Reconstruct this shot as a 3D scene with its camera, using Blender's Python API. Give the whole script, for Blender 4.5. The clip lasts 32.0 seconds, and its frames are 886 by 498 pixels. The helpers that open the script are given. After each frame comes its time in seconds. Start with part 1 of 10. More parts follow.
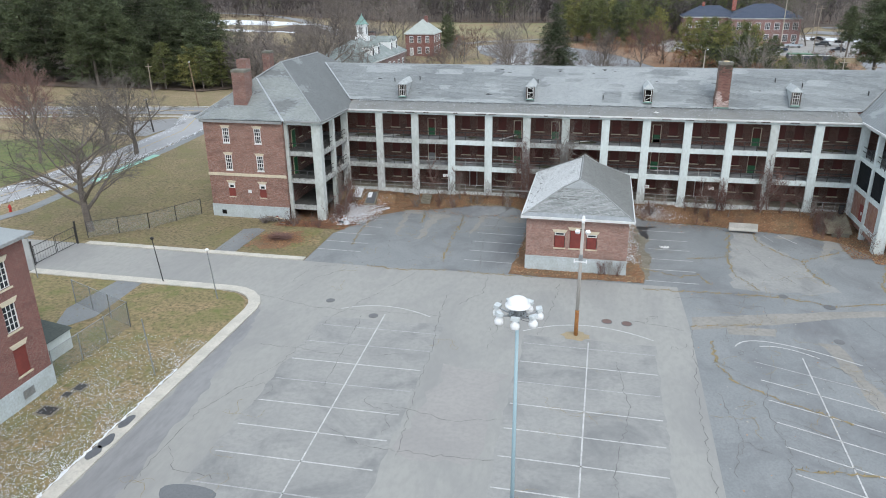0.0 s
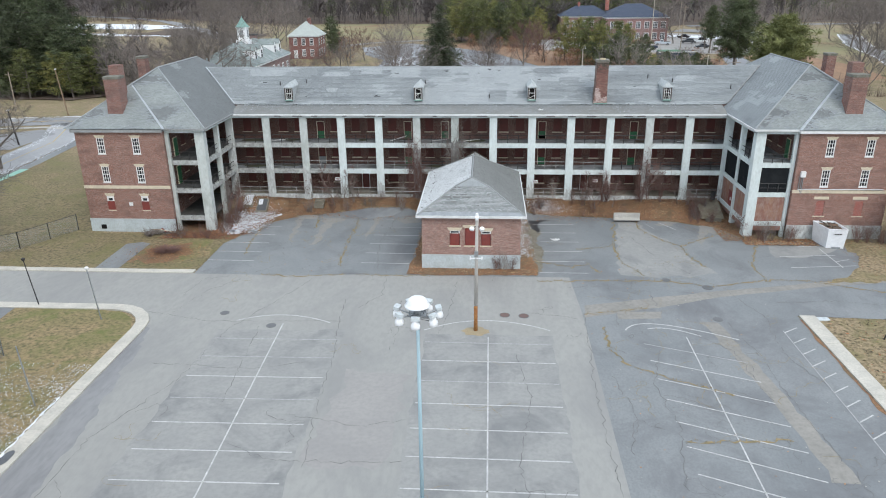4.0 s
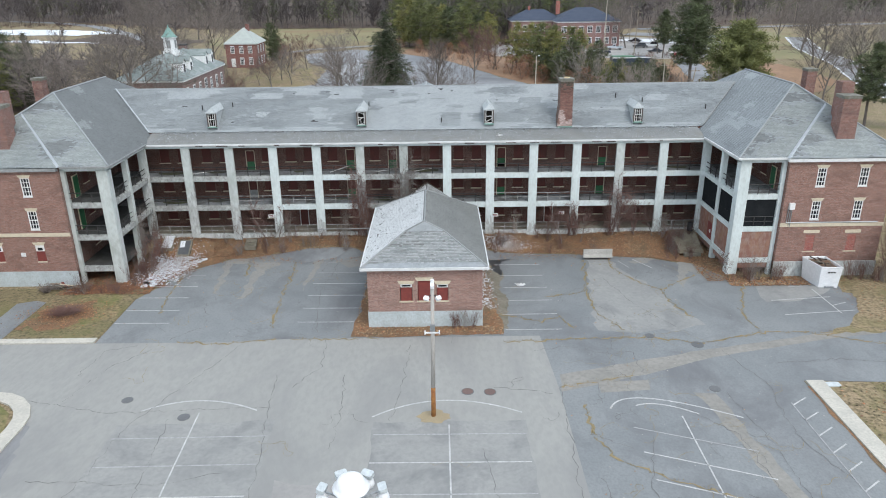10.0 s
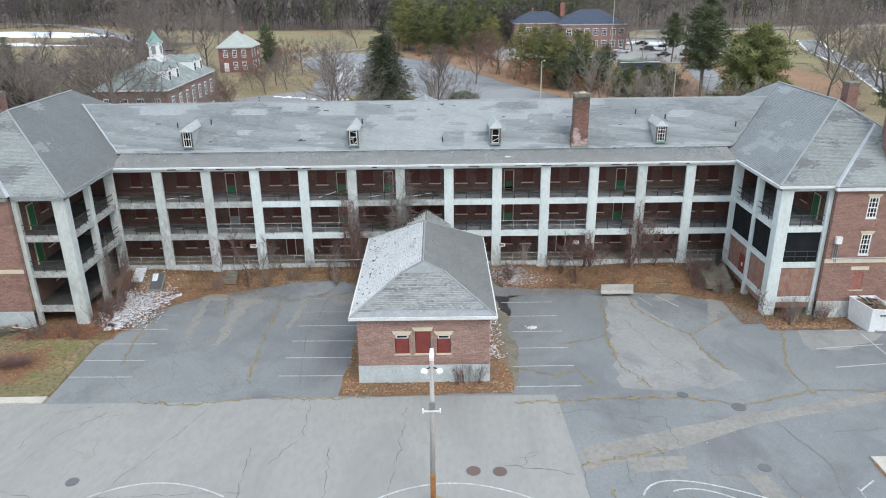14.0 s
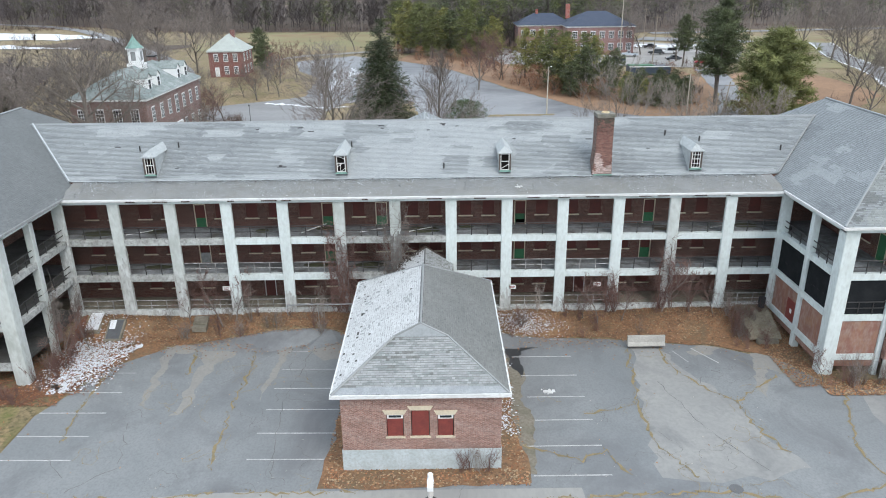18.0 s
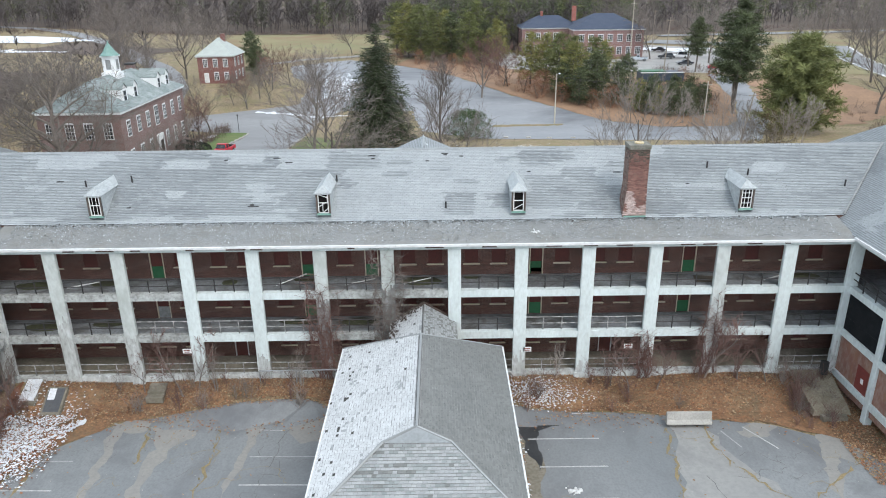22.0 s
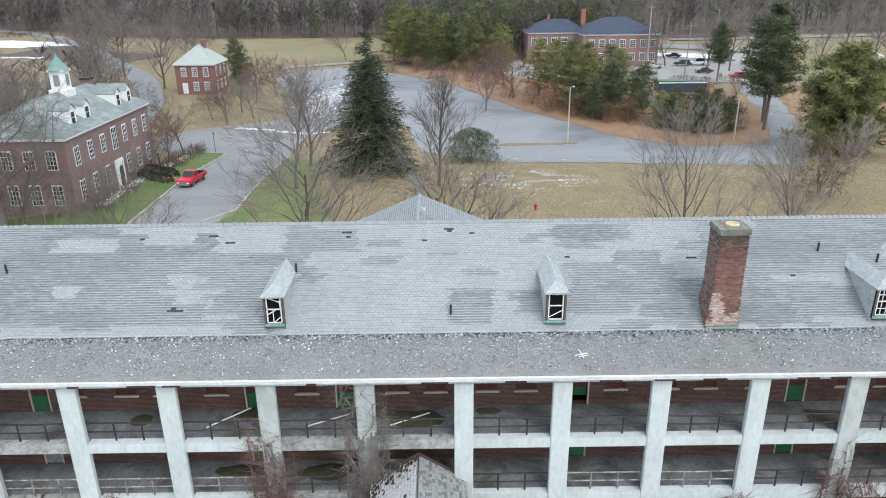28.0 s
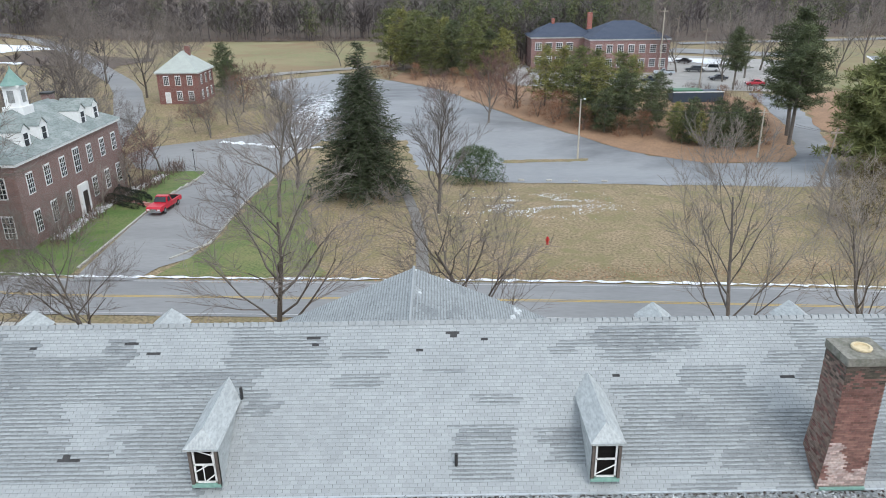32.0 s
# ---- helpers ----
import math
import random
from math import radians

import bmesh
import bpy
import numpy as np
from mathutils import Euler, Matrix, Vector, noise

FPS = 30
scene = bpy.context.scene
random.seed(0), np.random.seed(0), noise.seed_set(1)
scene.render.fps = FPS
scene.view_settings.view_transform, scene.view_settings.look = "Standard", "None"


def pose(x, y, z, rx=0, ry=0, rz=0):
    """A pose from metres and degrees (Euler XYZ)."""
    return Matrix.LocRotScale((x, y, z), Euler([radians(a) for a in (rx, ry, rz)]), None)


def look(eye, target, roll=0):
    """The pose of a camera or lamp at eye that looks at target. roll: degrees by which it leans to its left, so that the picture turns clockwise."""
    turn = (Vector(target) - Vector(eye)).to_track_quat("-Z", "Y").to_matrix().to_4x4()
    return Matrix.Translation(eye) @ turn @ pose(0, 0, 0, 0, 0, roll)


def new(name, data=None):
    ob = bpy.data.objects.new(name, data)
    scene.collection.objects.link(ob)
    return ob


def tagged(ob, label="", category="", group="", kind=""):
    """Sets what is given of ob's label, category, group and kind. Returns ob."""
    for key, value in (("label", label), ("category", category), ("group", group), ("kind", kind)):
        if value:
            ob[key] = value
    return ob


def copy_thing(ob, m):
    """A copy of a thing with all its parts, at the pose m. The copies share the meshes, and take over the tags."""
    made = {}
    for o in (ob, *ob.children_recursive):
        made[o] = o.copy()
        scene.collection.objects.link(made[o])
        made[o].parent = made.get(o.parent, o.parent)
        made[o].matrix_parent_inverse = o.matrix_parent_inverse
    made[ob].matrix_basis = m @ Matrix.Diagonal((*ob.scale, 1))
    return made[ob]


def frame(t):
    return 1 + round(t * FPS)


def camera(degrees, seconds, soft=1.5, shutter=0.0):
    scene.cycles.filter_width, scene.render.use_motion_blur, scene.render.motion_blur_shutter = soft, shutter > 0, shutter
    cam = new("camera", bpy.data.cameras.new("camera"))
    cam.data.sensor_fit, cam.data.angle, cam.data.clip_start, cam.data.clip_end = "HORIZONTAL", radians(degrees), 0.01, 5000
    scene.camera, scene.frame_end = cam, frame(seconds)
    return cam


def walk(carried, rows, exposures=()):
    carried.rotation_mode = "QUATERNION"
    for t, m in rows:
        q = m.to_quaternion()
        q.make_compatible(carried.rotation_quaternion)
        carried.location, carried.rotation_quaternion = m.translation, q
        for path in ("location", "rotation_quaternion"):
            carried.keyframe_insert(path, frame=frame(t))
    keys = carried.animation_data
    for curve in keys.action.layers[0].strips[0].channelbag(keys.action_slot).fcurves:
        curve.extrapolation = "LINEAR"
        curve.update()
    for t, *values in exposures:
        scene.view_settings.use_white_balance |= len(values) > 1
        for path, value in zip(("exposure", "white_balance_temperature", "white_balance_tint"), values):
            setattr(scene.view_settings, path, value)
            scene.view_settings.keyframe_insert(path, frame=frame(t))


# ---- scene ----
# ---------------------------------------------------------------- camera
cam = camera(63.8, 32.0, 1.0)
# seconds, eye x y z, yaw to the left; the tilt and the lean stay the same
PATH = [
    (0.0, -0.05, 1.95, 26.99, 12.55),
    (1.0, -0.05, 1.95, 26.99, 10.12),
    (2.0, -0.04, 1.95, 26.99, 8.27),
    (3.0, -0.03, 1.95, 27.00, 6.03),
    (4.0, -0.02, 1.95, 27.01, 3.69),
    (4.5, -0.02, 2.05, 27.03, 2.69),
    (6.5, -0.12, 7.12, 27.55, -0.27),
    (7.0, -0.14, 7.85, 27.61, -0.30),
    (8.0, -0.17, 9.35, 27.67, -0.31),
    (9.0, -0.21, 10.80, 27.76, -0.31),
    (10.0, -0.25, 12.70, 27.84, -0.33),
    (11.0, -0.25, 14.68, 27.92, -0.31),
    (12.0, -0.25, 16.68, 28.05, -0.30),
    (13.0, -0.22, 18.82, 28.14, -0.27),
    (14.0, -0.22, 21.06, 28.15, -0.27),
    (14.5, -0.21, 22.25, 28.15, -0.26),
    (16.5, -0.19, 27.03, 28.19, -0.24),
    (17.0, -0.19, 28.28, 28.21, -0.22),
    (18.0, -0.21, 30.86, 28.27, -0.23),
    (19.0, -0.20, 33.45, 28.38, -0.20),
    (20.0, -0.20, 35.98, 28.46, -0.19),
    (21.0, -0.20, 38.57, 28.50, -0.18),
    (22.0, -0.20, 41.24, 28.50, -0.17),
    (23.0, -0.21, 43.96, 28.46, -0.18),
    (24.0, -0.23, 46.66, 28.47, -0.18),
    (25.0, -0.27, 49.45, 28.50, -0.19),
    (25.5, -0.30, 50.87, 28.54, -0.20),
    (27.5, -0.31, 56.43, 28.70, -0.22),
    (28.0, -0.30, 57.76, 28.76, -0.23),
    (29.0, -0.34, 60.50, 28.83, -0.24),
    (30.0, -0.36, 63.23, 28.96, -0.25),
    (31.0, -0.33, 66.10, 29.08, -0.26),
    (32.0, -0.31, 68.95, 29.20, -0.30),
]


def aim(t, x, y, z, yaw):
    tilt, turn = radians(21.0), radians(yaw)
    ahead = Vector((-math.sin(turn) * math.cos(tilt), math.cos(turn) * math.cos(tilt), -math.sin(tilt)))
    eye = Vector((x + 0.05, y, z))
    return t, look(eye, eye + 2 * ahead, -0.65)


walk(cam, [aim(*row) for row in PATH], exposures=[(0.0, 0.58), (8.0, 0.58), (14.0, 0.66), (20.0, 0.77), (24.0, 0.79), (29.0, 0.70), (32.0, 0.62)])

# ---------------------------------------------------------------- daylight: an overcast winter sky
SUN_HEIGHT, SUN_TURN = 48.0, 150.0
world = bpy.data.worlds.new("overcast_sky")
scene.world = world
world.use_nodes = True
wn = world.node_tree.nodes
sky = wn.new("ShaderNodeTexSky")
sky.sky_type, sky.sun_disc = "NISHITA", False
sky.sun_elevation, sky.sun_rotation = radians(SUN_HEIGHT), radians(SUN_TURN)
sky.air_density, sky.dust_density, sky.ozone_density = 1.0, 6.0, 1.0
veil = wn.new("ShaderNodeMix")
veil.data_type = "RGBA"
veil.inputs["Factor"].default_value = 0.85
veil.inputs["B"].default_value = (5.9, 6.75, 7.7, 1)
world.node_tree.links.new(sky.outputs[0], veil.inputs["A"])
world.node_tree.links.new(veil.outputs["Result"], wn["Background"].inputs[0])
wn["Background"].inputs[1].default_value = 0.13
sun = new("sun", bpy.data.lights.new("sun", "SUN"))
sun.data.energy, sun.data.angle, sun.data.color = 0.9, radians(25), (1.0, 0.98, 0.96)
sun.matrix_world = look((math.sin(radians(SUN_TURN)) * 50, math.cos(radians(SUN_TURN)) * 50, 50 * math.tan(radians(SUN_HEIGHT))), (0, 0, 0))


# ---------------------------------------------------------------- materials
def rgb(c):
    return (c[0], c[1], c[2], 1.0)


def surface(name, a, b, c=None, wide=0.25, fine=9.0, rough=0.9, bump=0.0, metal=0.0, stretch=(1, 1, 1), vary=0.0, piece=0.0,
            contrast=0.25, local=False, fleck=0.5, stain=None, stain_size=0.6, stain_amount=0.5):
    """A mottled surface: two colours in wide patches, a third in fine grain, at sizes in metres."""
    m = bpy.data.materials.new(name)
    m.use_nodes = True
    n, link = m.node_tree.nodes, m.node_tree.links.new
    bs = n["Principled BSDF"]
    if local:
        src = n.new("ShaderNodeTexCoord").outputs["Object"]
    else:
        src = n.new("ShaderNodeNewGeometry").outputs["Position"]
    mp = n.new("ShaderNodeMapping")
    mp.inputs["Scale"].default_value = stretch
    link(src, mp.inputs["Vector"])
    n1, n2 = n.new("ShaderNodeTexNoise"), n.new("ShaderNodeTexNoise")
    for node, s, d in ((n1, wide, 5.0), (n2, fine, 4.0)):
        node.inputs["Scale"].default_value, node.inputs["Detail"].default_value = s, d
        node.inputs["Roughness"].default_value = 0.62
        link(mp.outputs[0], node.inputs["Vector"])
    r1 = n.new("ShaderNodeMapRange")
    r1.inputs["From Min"].default_value, r1.inputs["From Max"].default_value = 0.5 - contrast / 2, 0.5 + contrast / 2
    link(n1.outputs["Fac"], r1.inputs["Value"])
    mix1 = n.new("ShaderNodeMix")
    mix1.data_type = "RGBA"
    mix1.inputs["A"].default_value, mix1.inputs["B"].default_value = rgb(a), rgb(b)
    link(r1.outputs[0], mix1.inputs["Factor"])
    out = mix1.outputs["Result"]
    r2 = n.new("ShaderNodeMapRange")
    r2.inputs["From Min"].default_value, r2.inputs["From Max"].default_value = 0.42, 0.68
    r2.inputs["To Max"].default_value = fleck
    link(n2.outputs["Fac"], r2.inputs["Value"])
    mix2 = n.new("ShaderNodeMix")
    mix2.data_type = "RGBA"
    mix2.inputs["B"].default_value = rgb(c if c else [0.6 * v for v in a])
    link(r2.outputs[0], mix2.inputs["Factor"])
    link(out, mix2.inputs["A"])
    out = mix2.outputs["Result"]
    if stain:
        n3, r3, mix3 = n.new("ShaderNodeTexNoise"), n.new("ShaderNodeMapRange"), n.new("ShaderNodeMix")
        n3.inputs["Scale"].default_value, n3.inputs["Detail"].default_value, n3.inputs["Roughness"].default_value = stain_size, 6.0, 0.68
        n3.inputs["Distortion"].default_value = 0.6
        r3.inputs["From Min"].default_value, r3.inputs["From Max"].default_value, r3.inputs["To Max"].default_value = 0.47, 0.66, stain_amount
        mix3.data_type = "RGBA"
        mix3.inputs["B"].default_value = rgb(stain)
        link(mp.outputs[0], n3.inputs["Vector"])
        link(n3.outputs["Fac"], r3.inputs["Value"])
        link(r3.outputs[0], mix3.inputs["Factor"])
        link(out, mix3.inputs["A"])
        out = mix3.outputs["Result"]
    for amount, socket in ((vary, "o"), (piece, "p")):
        if amount:
            rnd = n.new("ShaderNodeObjectInfo").outputs["Random"] if socket == "o" else n.new("ShaderNodeNewGeometry").outputs["Random Per Island"]
            rr = n.new("ShaderNodeMapRange")
            rr.inputs["To Min"].default_value, rr.inputs["To Max"].default_value = 1 - amount, 1 + amount
            link(rnd, rr.inputs["Value"])
            hsv = n.new("ShaderNodeHueSaturation")
            link(rr.outputs[0], hsv.inputs["Value"])
            link(out, hsv.inputs["Color"])
            out = hsv.outputs[0]
    link(out, bs.inputs["Base Color"])
    bs.inputs["Roughness"].default_value, bs.inputs["Metallic"].default_value = rough, metal
    if bump:
        bp = n.new("ShaderNodeBump")
        bp.inputs["Strength"].default_value, bp.inputs["Distance"].default_value = min(1.0, bump * 12), bump
        link(n2.outputs["Fac"], bp.inputs["Height"])
        link(bp.outputs[0], bs.inputs["Normal"])
    return m


def brickwork(name, a, b, mortar, stain=(0.1, 0.08, 0.07), stain_amount=0.35, soot=0.25, size=1.0):
    """Running brickwork, courses of 75 mm, with weathered patches; for upright walls along x or y."""
    m = bpy.data.materials.new(name)
    m.use_nodes = True
    n, link = m.node_tree.nodes, m.node_tree.links.new
    bs = n["Principled BSDF"]
    pos = n.new("ShaderNodeNewGeometry").outputs["Position"]
    sep, add, com = n.new("ShaderNodeSeparateXYZ"), n.new("ShaderNodeMath"), n.new("ShaderNodeCombineXYZ")
    link(pos, sep.inputs[0])
    link(sep.outputs["X"], add.inputs[0])
    link(sep.outputs["Y"], add.inputs[1])
    link(add.outputs[0], com.inputs["X"])
    link(sep.outputs["Z"], com.inputs["Y"])
    br = n.new("ShaderNodeTexBrick")
    br.inputs["Scale"].default_value = 1.0
    br.inputs["Brick Width"].default_value, br.inputs["Row Height"].default_value = 0.21 * size, 0.075 * size
    br.inputs["Mortar Size"].default_value, br.inputs["Mortar Smooth"].default_value = 0.007, 0.3
    br.inputs["Bias"].default_value = 0.0
    br.inputs["Color1"].default_value, br.inputs["Color2"].default_value, br.inputs["Mortar"].default_value = rgb(a), rgb(b), rgb(mortar)
    link(com.outputs[0], br.inputs["Vector"])
    n1, n2 = n.new("ShaderNodeTexNoise"), n.new("ShaderNodeTexNoise")
    n1.inputs["Scale"].default_value, n1.inputs["Detail"].default_value = 0.55, 6
    n2.inputs["Scale"].default_value, n2.inputs["Detail"].default_value = 7.0, 3
    st = n.new("ShaderNodeMapping")
    st.inputs["Scale"].default_value = (1, 1, 2.6)
    link(pos, st.inputs["Vector"])
    link(st.outputs[0], n1.inputs["Vector"])
    link(st.outputs[0], n2.inputs["Vector"])
    r1 = n.new("ShaderNodeMapRange")
    r1.inputs["From Min"].default_value, r1.inputs["From Max"].default_value, r1.inputs["To Max"].default_value = 0.48, 0.72, stain_amount
    link(n1.outputs["Fac"], r1.inputs["Value"])
    mix = n.new("ShaderNodeMix")
    mix.data_type = "RGBA"
    mix.inputs["B"].default_value = rgb(stain)
    link(r1.outputs[0], mix.inputs["Factor"])
    link(br.outputs["Color"], mix.inputs["A"])
    r2 = n.new("ShaderNodeMapRange")
    r2.inputs["From Min"].default_value, r2.inputs["From Max"].default_value = 0.35, 0.7
    r2.inputs["To Min"].default_value, r2.inputs["To Max"].default_value = 1 + soot, 1 - soot
    link(n2.outputs["Fac"], r2.inputs["Value"])
    hsv = n.new("ShaderNodeHueSaturation")
    link(r2.outputs[0], hsv.inputs["Value"])
    link(mix.outputs["Result"], hsv.inputs["Color"])
    link(hsv.outputs[0], bs.inputs["Base Color"])
    bp = n.new("ShaderNodeBump")
    bp.inputs["Strength"].default_value, bp.inputs["Distance"].default_value = 0.5, 0.01
    bp.invert = True
    link(br.outputs["Fac"], bp.inputs["Height"])
    link(bp.outputs[0], bs.inputs["Normal"])
    bs.inputs["Roughness"].default_value = 0.93
    return m


def glass(name, tint=(0.02, 0.025, 0.03)):
    m = bpy.data.materials.new(name)
    m.use_nodes = True
    bs = m.node_tree.nodes["Principled BSDF"]
    bs.inputs["Base Color"].default_value = rgb(tint)
    bs.inputs["Roughness"].default_value, bs.inputs["IOR"].default_value = 0.06, 1.5
    return m


BRICK = brickwork("brick_red_brown", (0.195, 0.095, 0.073), (0.305, 0.165, 0.13), (0.33, 0.285, 0.255), (0.135, 0.082, 0.066), 0.6)
BRICK_PALE = brickwork("brick_faded", (0.22, 0.118, 0.094), (0.335, 0.20, 0.163), (0.40, 0.352, 0.32), (0.165, 0.105, 0.087), 0.5)
BRICK_HOUSE = brickwork("brick_house", (0.165, 0.066, 0.056), (0.225, 0.095, 0.08), (0.27, 0.22, 0.20), (0.12, 0.058, 0.05), 0.4)
# red brick darkened in colour to carry the shade inside the galleries
BRICK_GALLERY_SHADED = brickwork("brick_gallery_shaded", (0.090, 0.038, 0.029), (0.144, 0.063, 0.047), (0.25, 0.205, 0.178), (0.06, 0.042, 0.037), 0.6)
BRICK_RED = brickwork("brick_bright_red", (0.27, 0.075, 0.06), (0.34, 0.11, 0.085), (0.36, 0.28, 0.25), (0.2, 0.07, 0.06), 0.3)
BRICK_HALL = brickwork("brick_hall", (0.175, 0.10, 0.09), (0.24, 0.145, 0.13), (0.32, 0.29, 0.27), (0.15, 0.10, 0.09), 0.4)
WHITE_CONCRETE = surface("white_painted_concrete", (0.649, 0.714, 0.706), (0.557, 0.613, 0.601), (0.322, 0.343, 0.324), wide=0.7, fine=5, bump=0.006, fleck=0.3, stretch=(1, 1, 0.45))
DIRTY_CONCRETE = surface("stained_white_concrete", (0.60, 0.63, 0.62), (0.42, 0.435, 0.42), (0.17, 0.16, 0.145), wide=1.1, fine=4, bump=0.01, fleck=0.6, contrast=0.22, stretch=(1, 1, 0.4))
SLAB_FLOOR = surface("grey_gallery_floor", (0.28, 0.30, 0.315), (0.205, 0.216, 0.225), (0.085, 0.082, 0.076), wide=0.8, fine=6, fleck=0.5, contrast=0.25, stain=(0.070, 0.065, 0.055), stain_size=0.5, stain_amount=0.85)
CONCRETE = surface("weathered_concrete", (0.46, 0.44, 0.40), (0.36, 0.35, 0.32), (0.22, 0.21, 0.19), wide=0.6, fine=8, bump=0.005)
PLINTH = surface("pale_blue_plinth", (0.50, 0.56, 0.58), (0.42, 0.47, 0.48), (0.30, 0.31, 0.29), wide=0.9, fine=7)
WHITE_TRIM = surface("white_trim", (0.74, 0.75, 0.75), (0.62, 0.63, 0.62), (0.36, 0.35, 0.33), wide=0.8, fine=4, rough=0.6, fleck=0.4, stretch=(1, 1, 3))
DARK_ROT = surface("rotted_timber", (0.035, 0.025, 0.02), (0.07, 0.05, 0.04), (0.02, 0.015, 0.012))
CREAM_STONE = surface("cream_limestone", (0.66, 0.58, 0.44), (0.57, 0.50, 0.38), (0.40, 0.35, 0.27), wide=1.5, fine=12)
WING_COLUMN = surface("greenish_stained_concrete", (0.558, 0.595, 0.577), (0.465, 0.502, 0.484), (0.279, 0.288, 0.265), wide=0.9, fine=3, bump=0.008, fleck=0.4, contrast=0.4, stretch=(1, 1, 0.5), stain=(0.307, 0.326, 0.298), stain_size=0.5, stain_amount=0.6)
GRIMY_EDGE = surface("grimy_floor_edge", (0.47, 0.49, 0.475), (0.31, 0.32, 0.305), (0.11, 0.105, 0.095), wide=1.1, fine=4, bump=0.01, fleck=0.6, contrast=0.25)
OLD_TRIM = surface("grey_old_trim", (0.33, 0.34, 0.34), (0.24, 0.25, 0.25), (0.12, 0.12, 0.11), wide=0.8, fine=5)
BRICK_STACK = brickwork("brick_stack", (0.155, 0.072, 0.058), (0.25, 0.125, 0.10), (0.31, 0.27, 0.245), (0.11, 0.075, 0.065), 0.6)
SLATES = [
    surface("slate_pale", (0.305, 0.325, 0.331), (0.273, 0.293, 0.300), (0.225, 0.244, 0.251), wide=0.5, fine=14, rough=0.62, piece=0.07, vary=0.07, bump=0.004, fleck=0.3),
    surface("slate_grey", (0.282, 0.306, 0.312), (0.247, 0.269, 0.276), (0.184, 0.200, 0.206), wide=0.4, fine=14, rough=0.62, piece=0.09, vary=0.09, bump=0.004, fleck=0.4),
    surface("slate_dark", (0.222, 0.241, 0.248), (0.191, 0.208, 0.217), (0.136, 0.149, 0.159), wide=0.4, fine=14, rough=0.65, piece=0.12, vary=0.1, bump=0.004, fleck=0.4),
    surface("slate_frosted", (0.554, 0.586, 0.596), (0.470, 0.500, 0.511), (0.335, 0.356, 0.355), wide=0.6, fine=14, rough=0.7, piece=0.06, vary=0.06, bump=0.004, fleck=0.4),
    # darker tone for the shadow and dirt under each lap
    surface("slate_lap_dirt_shade", (0.197, 0.213, 0.218), (0.151, 0.163, 0.169), (0.315, 0.330, 0.336), wide=1.3, fine=14),
    surface("slate_olive_grey", (0.253, 0.273, 0.267), (0.223, 0.244, 0.239), (0.164, 0.180, 0.175), wide=0.5, fine=14, rough=0.62, piece=0.13, vary=0.1, bump=0.004, fleck=0.4),
    surface("slate_plain_grey", (0.167, 0.178, 0.178), (0.146, 0.156, 0.157), (0.109, 0.117, 0.117), wide=0.4, fine=14, rough=0.62, piece=0.1, vary=0.1, bump=0.004, fleck=0.4),
]
ROOF_BED = surface("roof_underlay", (0.06, 0.06, 0.062), (0.04, 0.04, 0.042), (0.02, 0.02, 0.02))
GRAVEL_ROOF = surface("mossy_gravel_roofing", (0.285, 0.29, 0.285), (0.225, 0.228, 0.222), (0.075, 0.075, 0.068), wide=0.5, fine=11, bump=0.05, fleck=0.6, contrast=0.3, stain=(0.20, 0.195, 0.175), stain_size=0.4, stain_amount=0.7)
LEAD = surface("pale_metal_flashing", (0.55, 0.58, 0.60), (0.45, 0.48, 0.50), (0.32, 0.34, 0.35), rough=0.45, metal=0.4, fine=5)
COPPER_GREEN = surface("verdigris_copper", (0.19, 0.35, 0.30), (0.25, 0.42, 0.36), (0.12, 0.22, 0.19), wide=2, fine=9, rough=0.7)
RED_BOARD = surface("red_painted_board", (0.22, 0.045, 0.035), (0.17, 0.035, 0.03), (0.11, 0.03, 0.025), wide=1.4, fine=10, rough=0.75)
BROWN_BOARD = surface("brown_red_board", (0.13, 0.035, 0.028), (0.095, 0.03, 0.024), (0.06, 0.02, 0.018), wide=1.4, fine=10, rough=0.75)
RUST_PANEL = surface("rusty_plaster_panel", (0.27, 0.13, 0.10), (0.22, 0.115, 0.09), (0.36, 0.29, 0.24), wide=0.7, fine=3, fleck=0.6, stretch=(1, 1, 0.5), stain=(0.30, 0.16, 0.09), stain_size=0.9, stain_amount=0.7)
GREEN_PAINT = surface("green_door_paint", (0.02, 0.13, 0.05), (0.03, 0.17, 0.07), (0.04, 0.07, 0.04), wide=2, fine=12, rough=0.5)
IRON = surface("dark_iron", (0.03, 0.034, 0.038), (0.045, 0.047, 0.05), (0.07, 0.045, 0.03), wide=2, fine=20, rough=0.6, metal=0.3)
GALV = surface("galvanised_steel", (0.38, 0.40, 0.41), (0.30, 0.32, 0.33), (0.2, 0.2, 0.2), wide=2, fine=20, rough=0.45, metal=0.6)
SCREEN = surface("dark_screen_mesh", (0.016, 0.018, 0.02), (0.024, 0.026, 0.028), (0.01, 0.011, 0.012), wide=1, fine=30, rough=0.9)
PANE = glass("window_pane")
DARK = surface("dark_interior", (0.012, 0.011, 0.010), (0.02, 0.018, 0.017), (0.008, 0.008, 0.008))
WHITE_PAINT = surface("white_paint", (0.80, 0.80, 0.79), (0.72, 0.72, 0.71), (0.5, 0.5, 0.48), wide=1.5, fine=9, rough=0.5, fleck=0.3)
WOOD = surface("weathered_timber", (0.30, 0.22, 0.14), (0.22, 0.15, 0.10), (0.12, 0.085, 0.06), wide=2, fine=10, stretch=(3, 3, 0.4), bump=0.004)
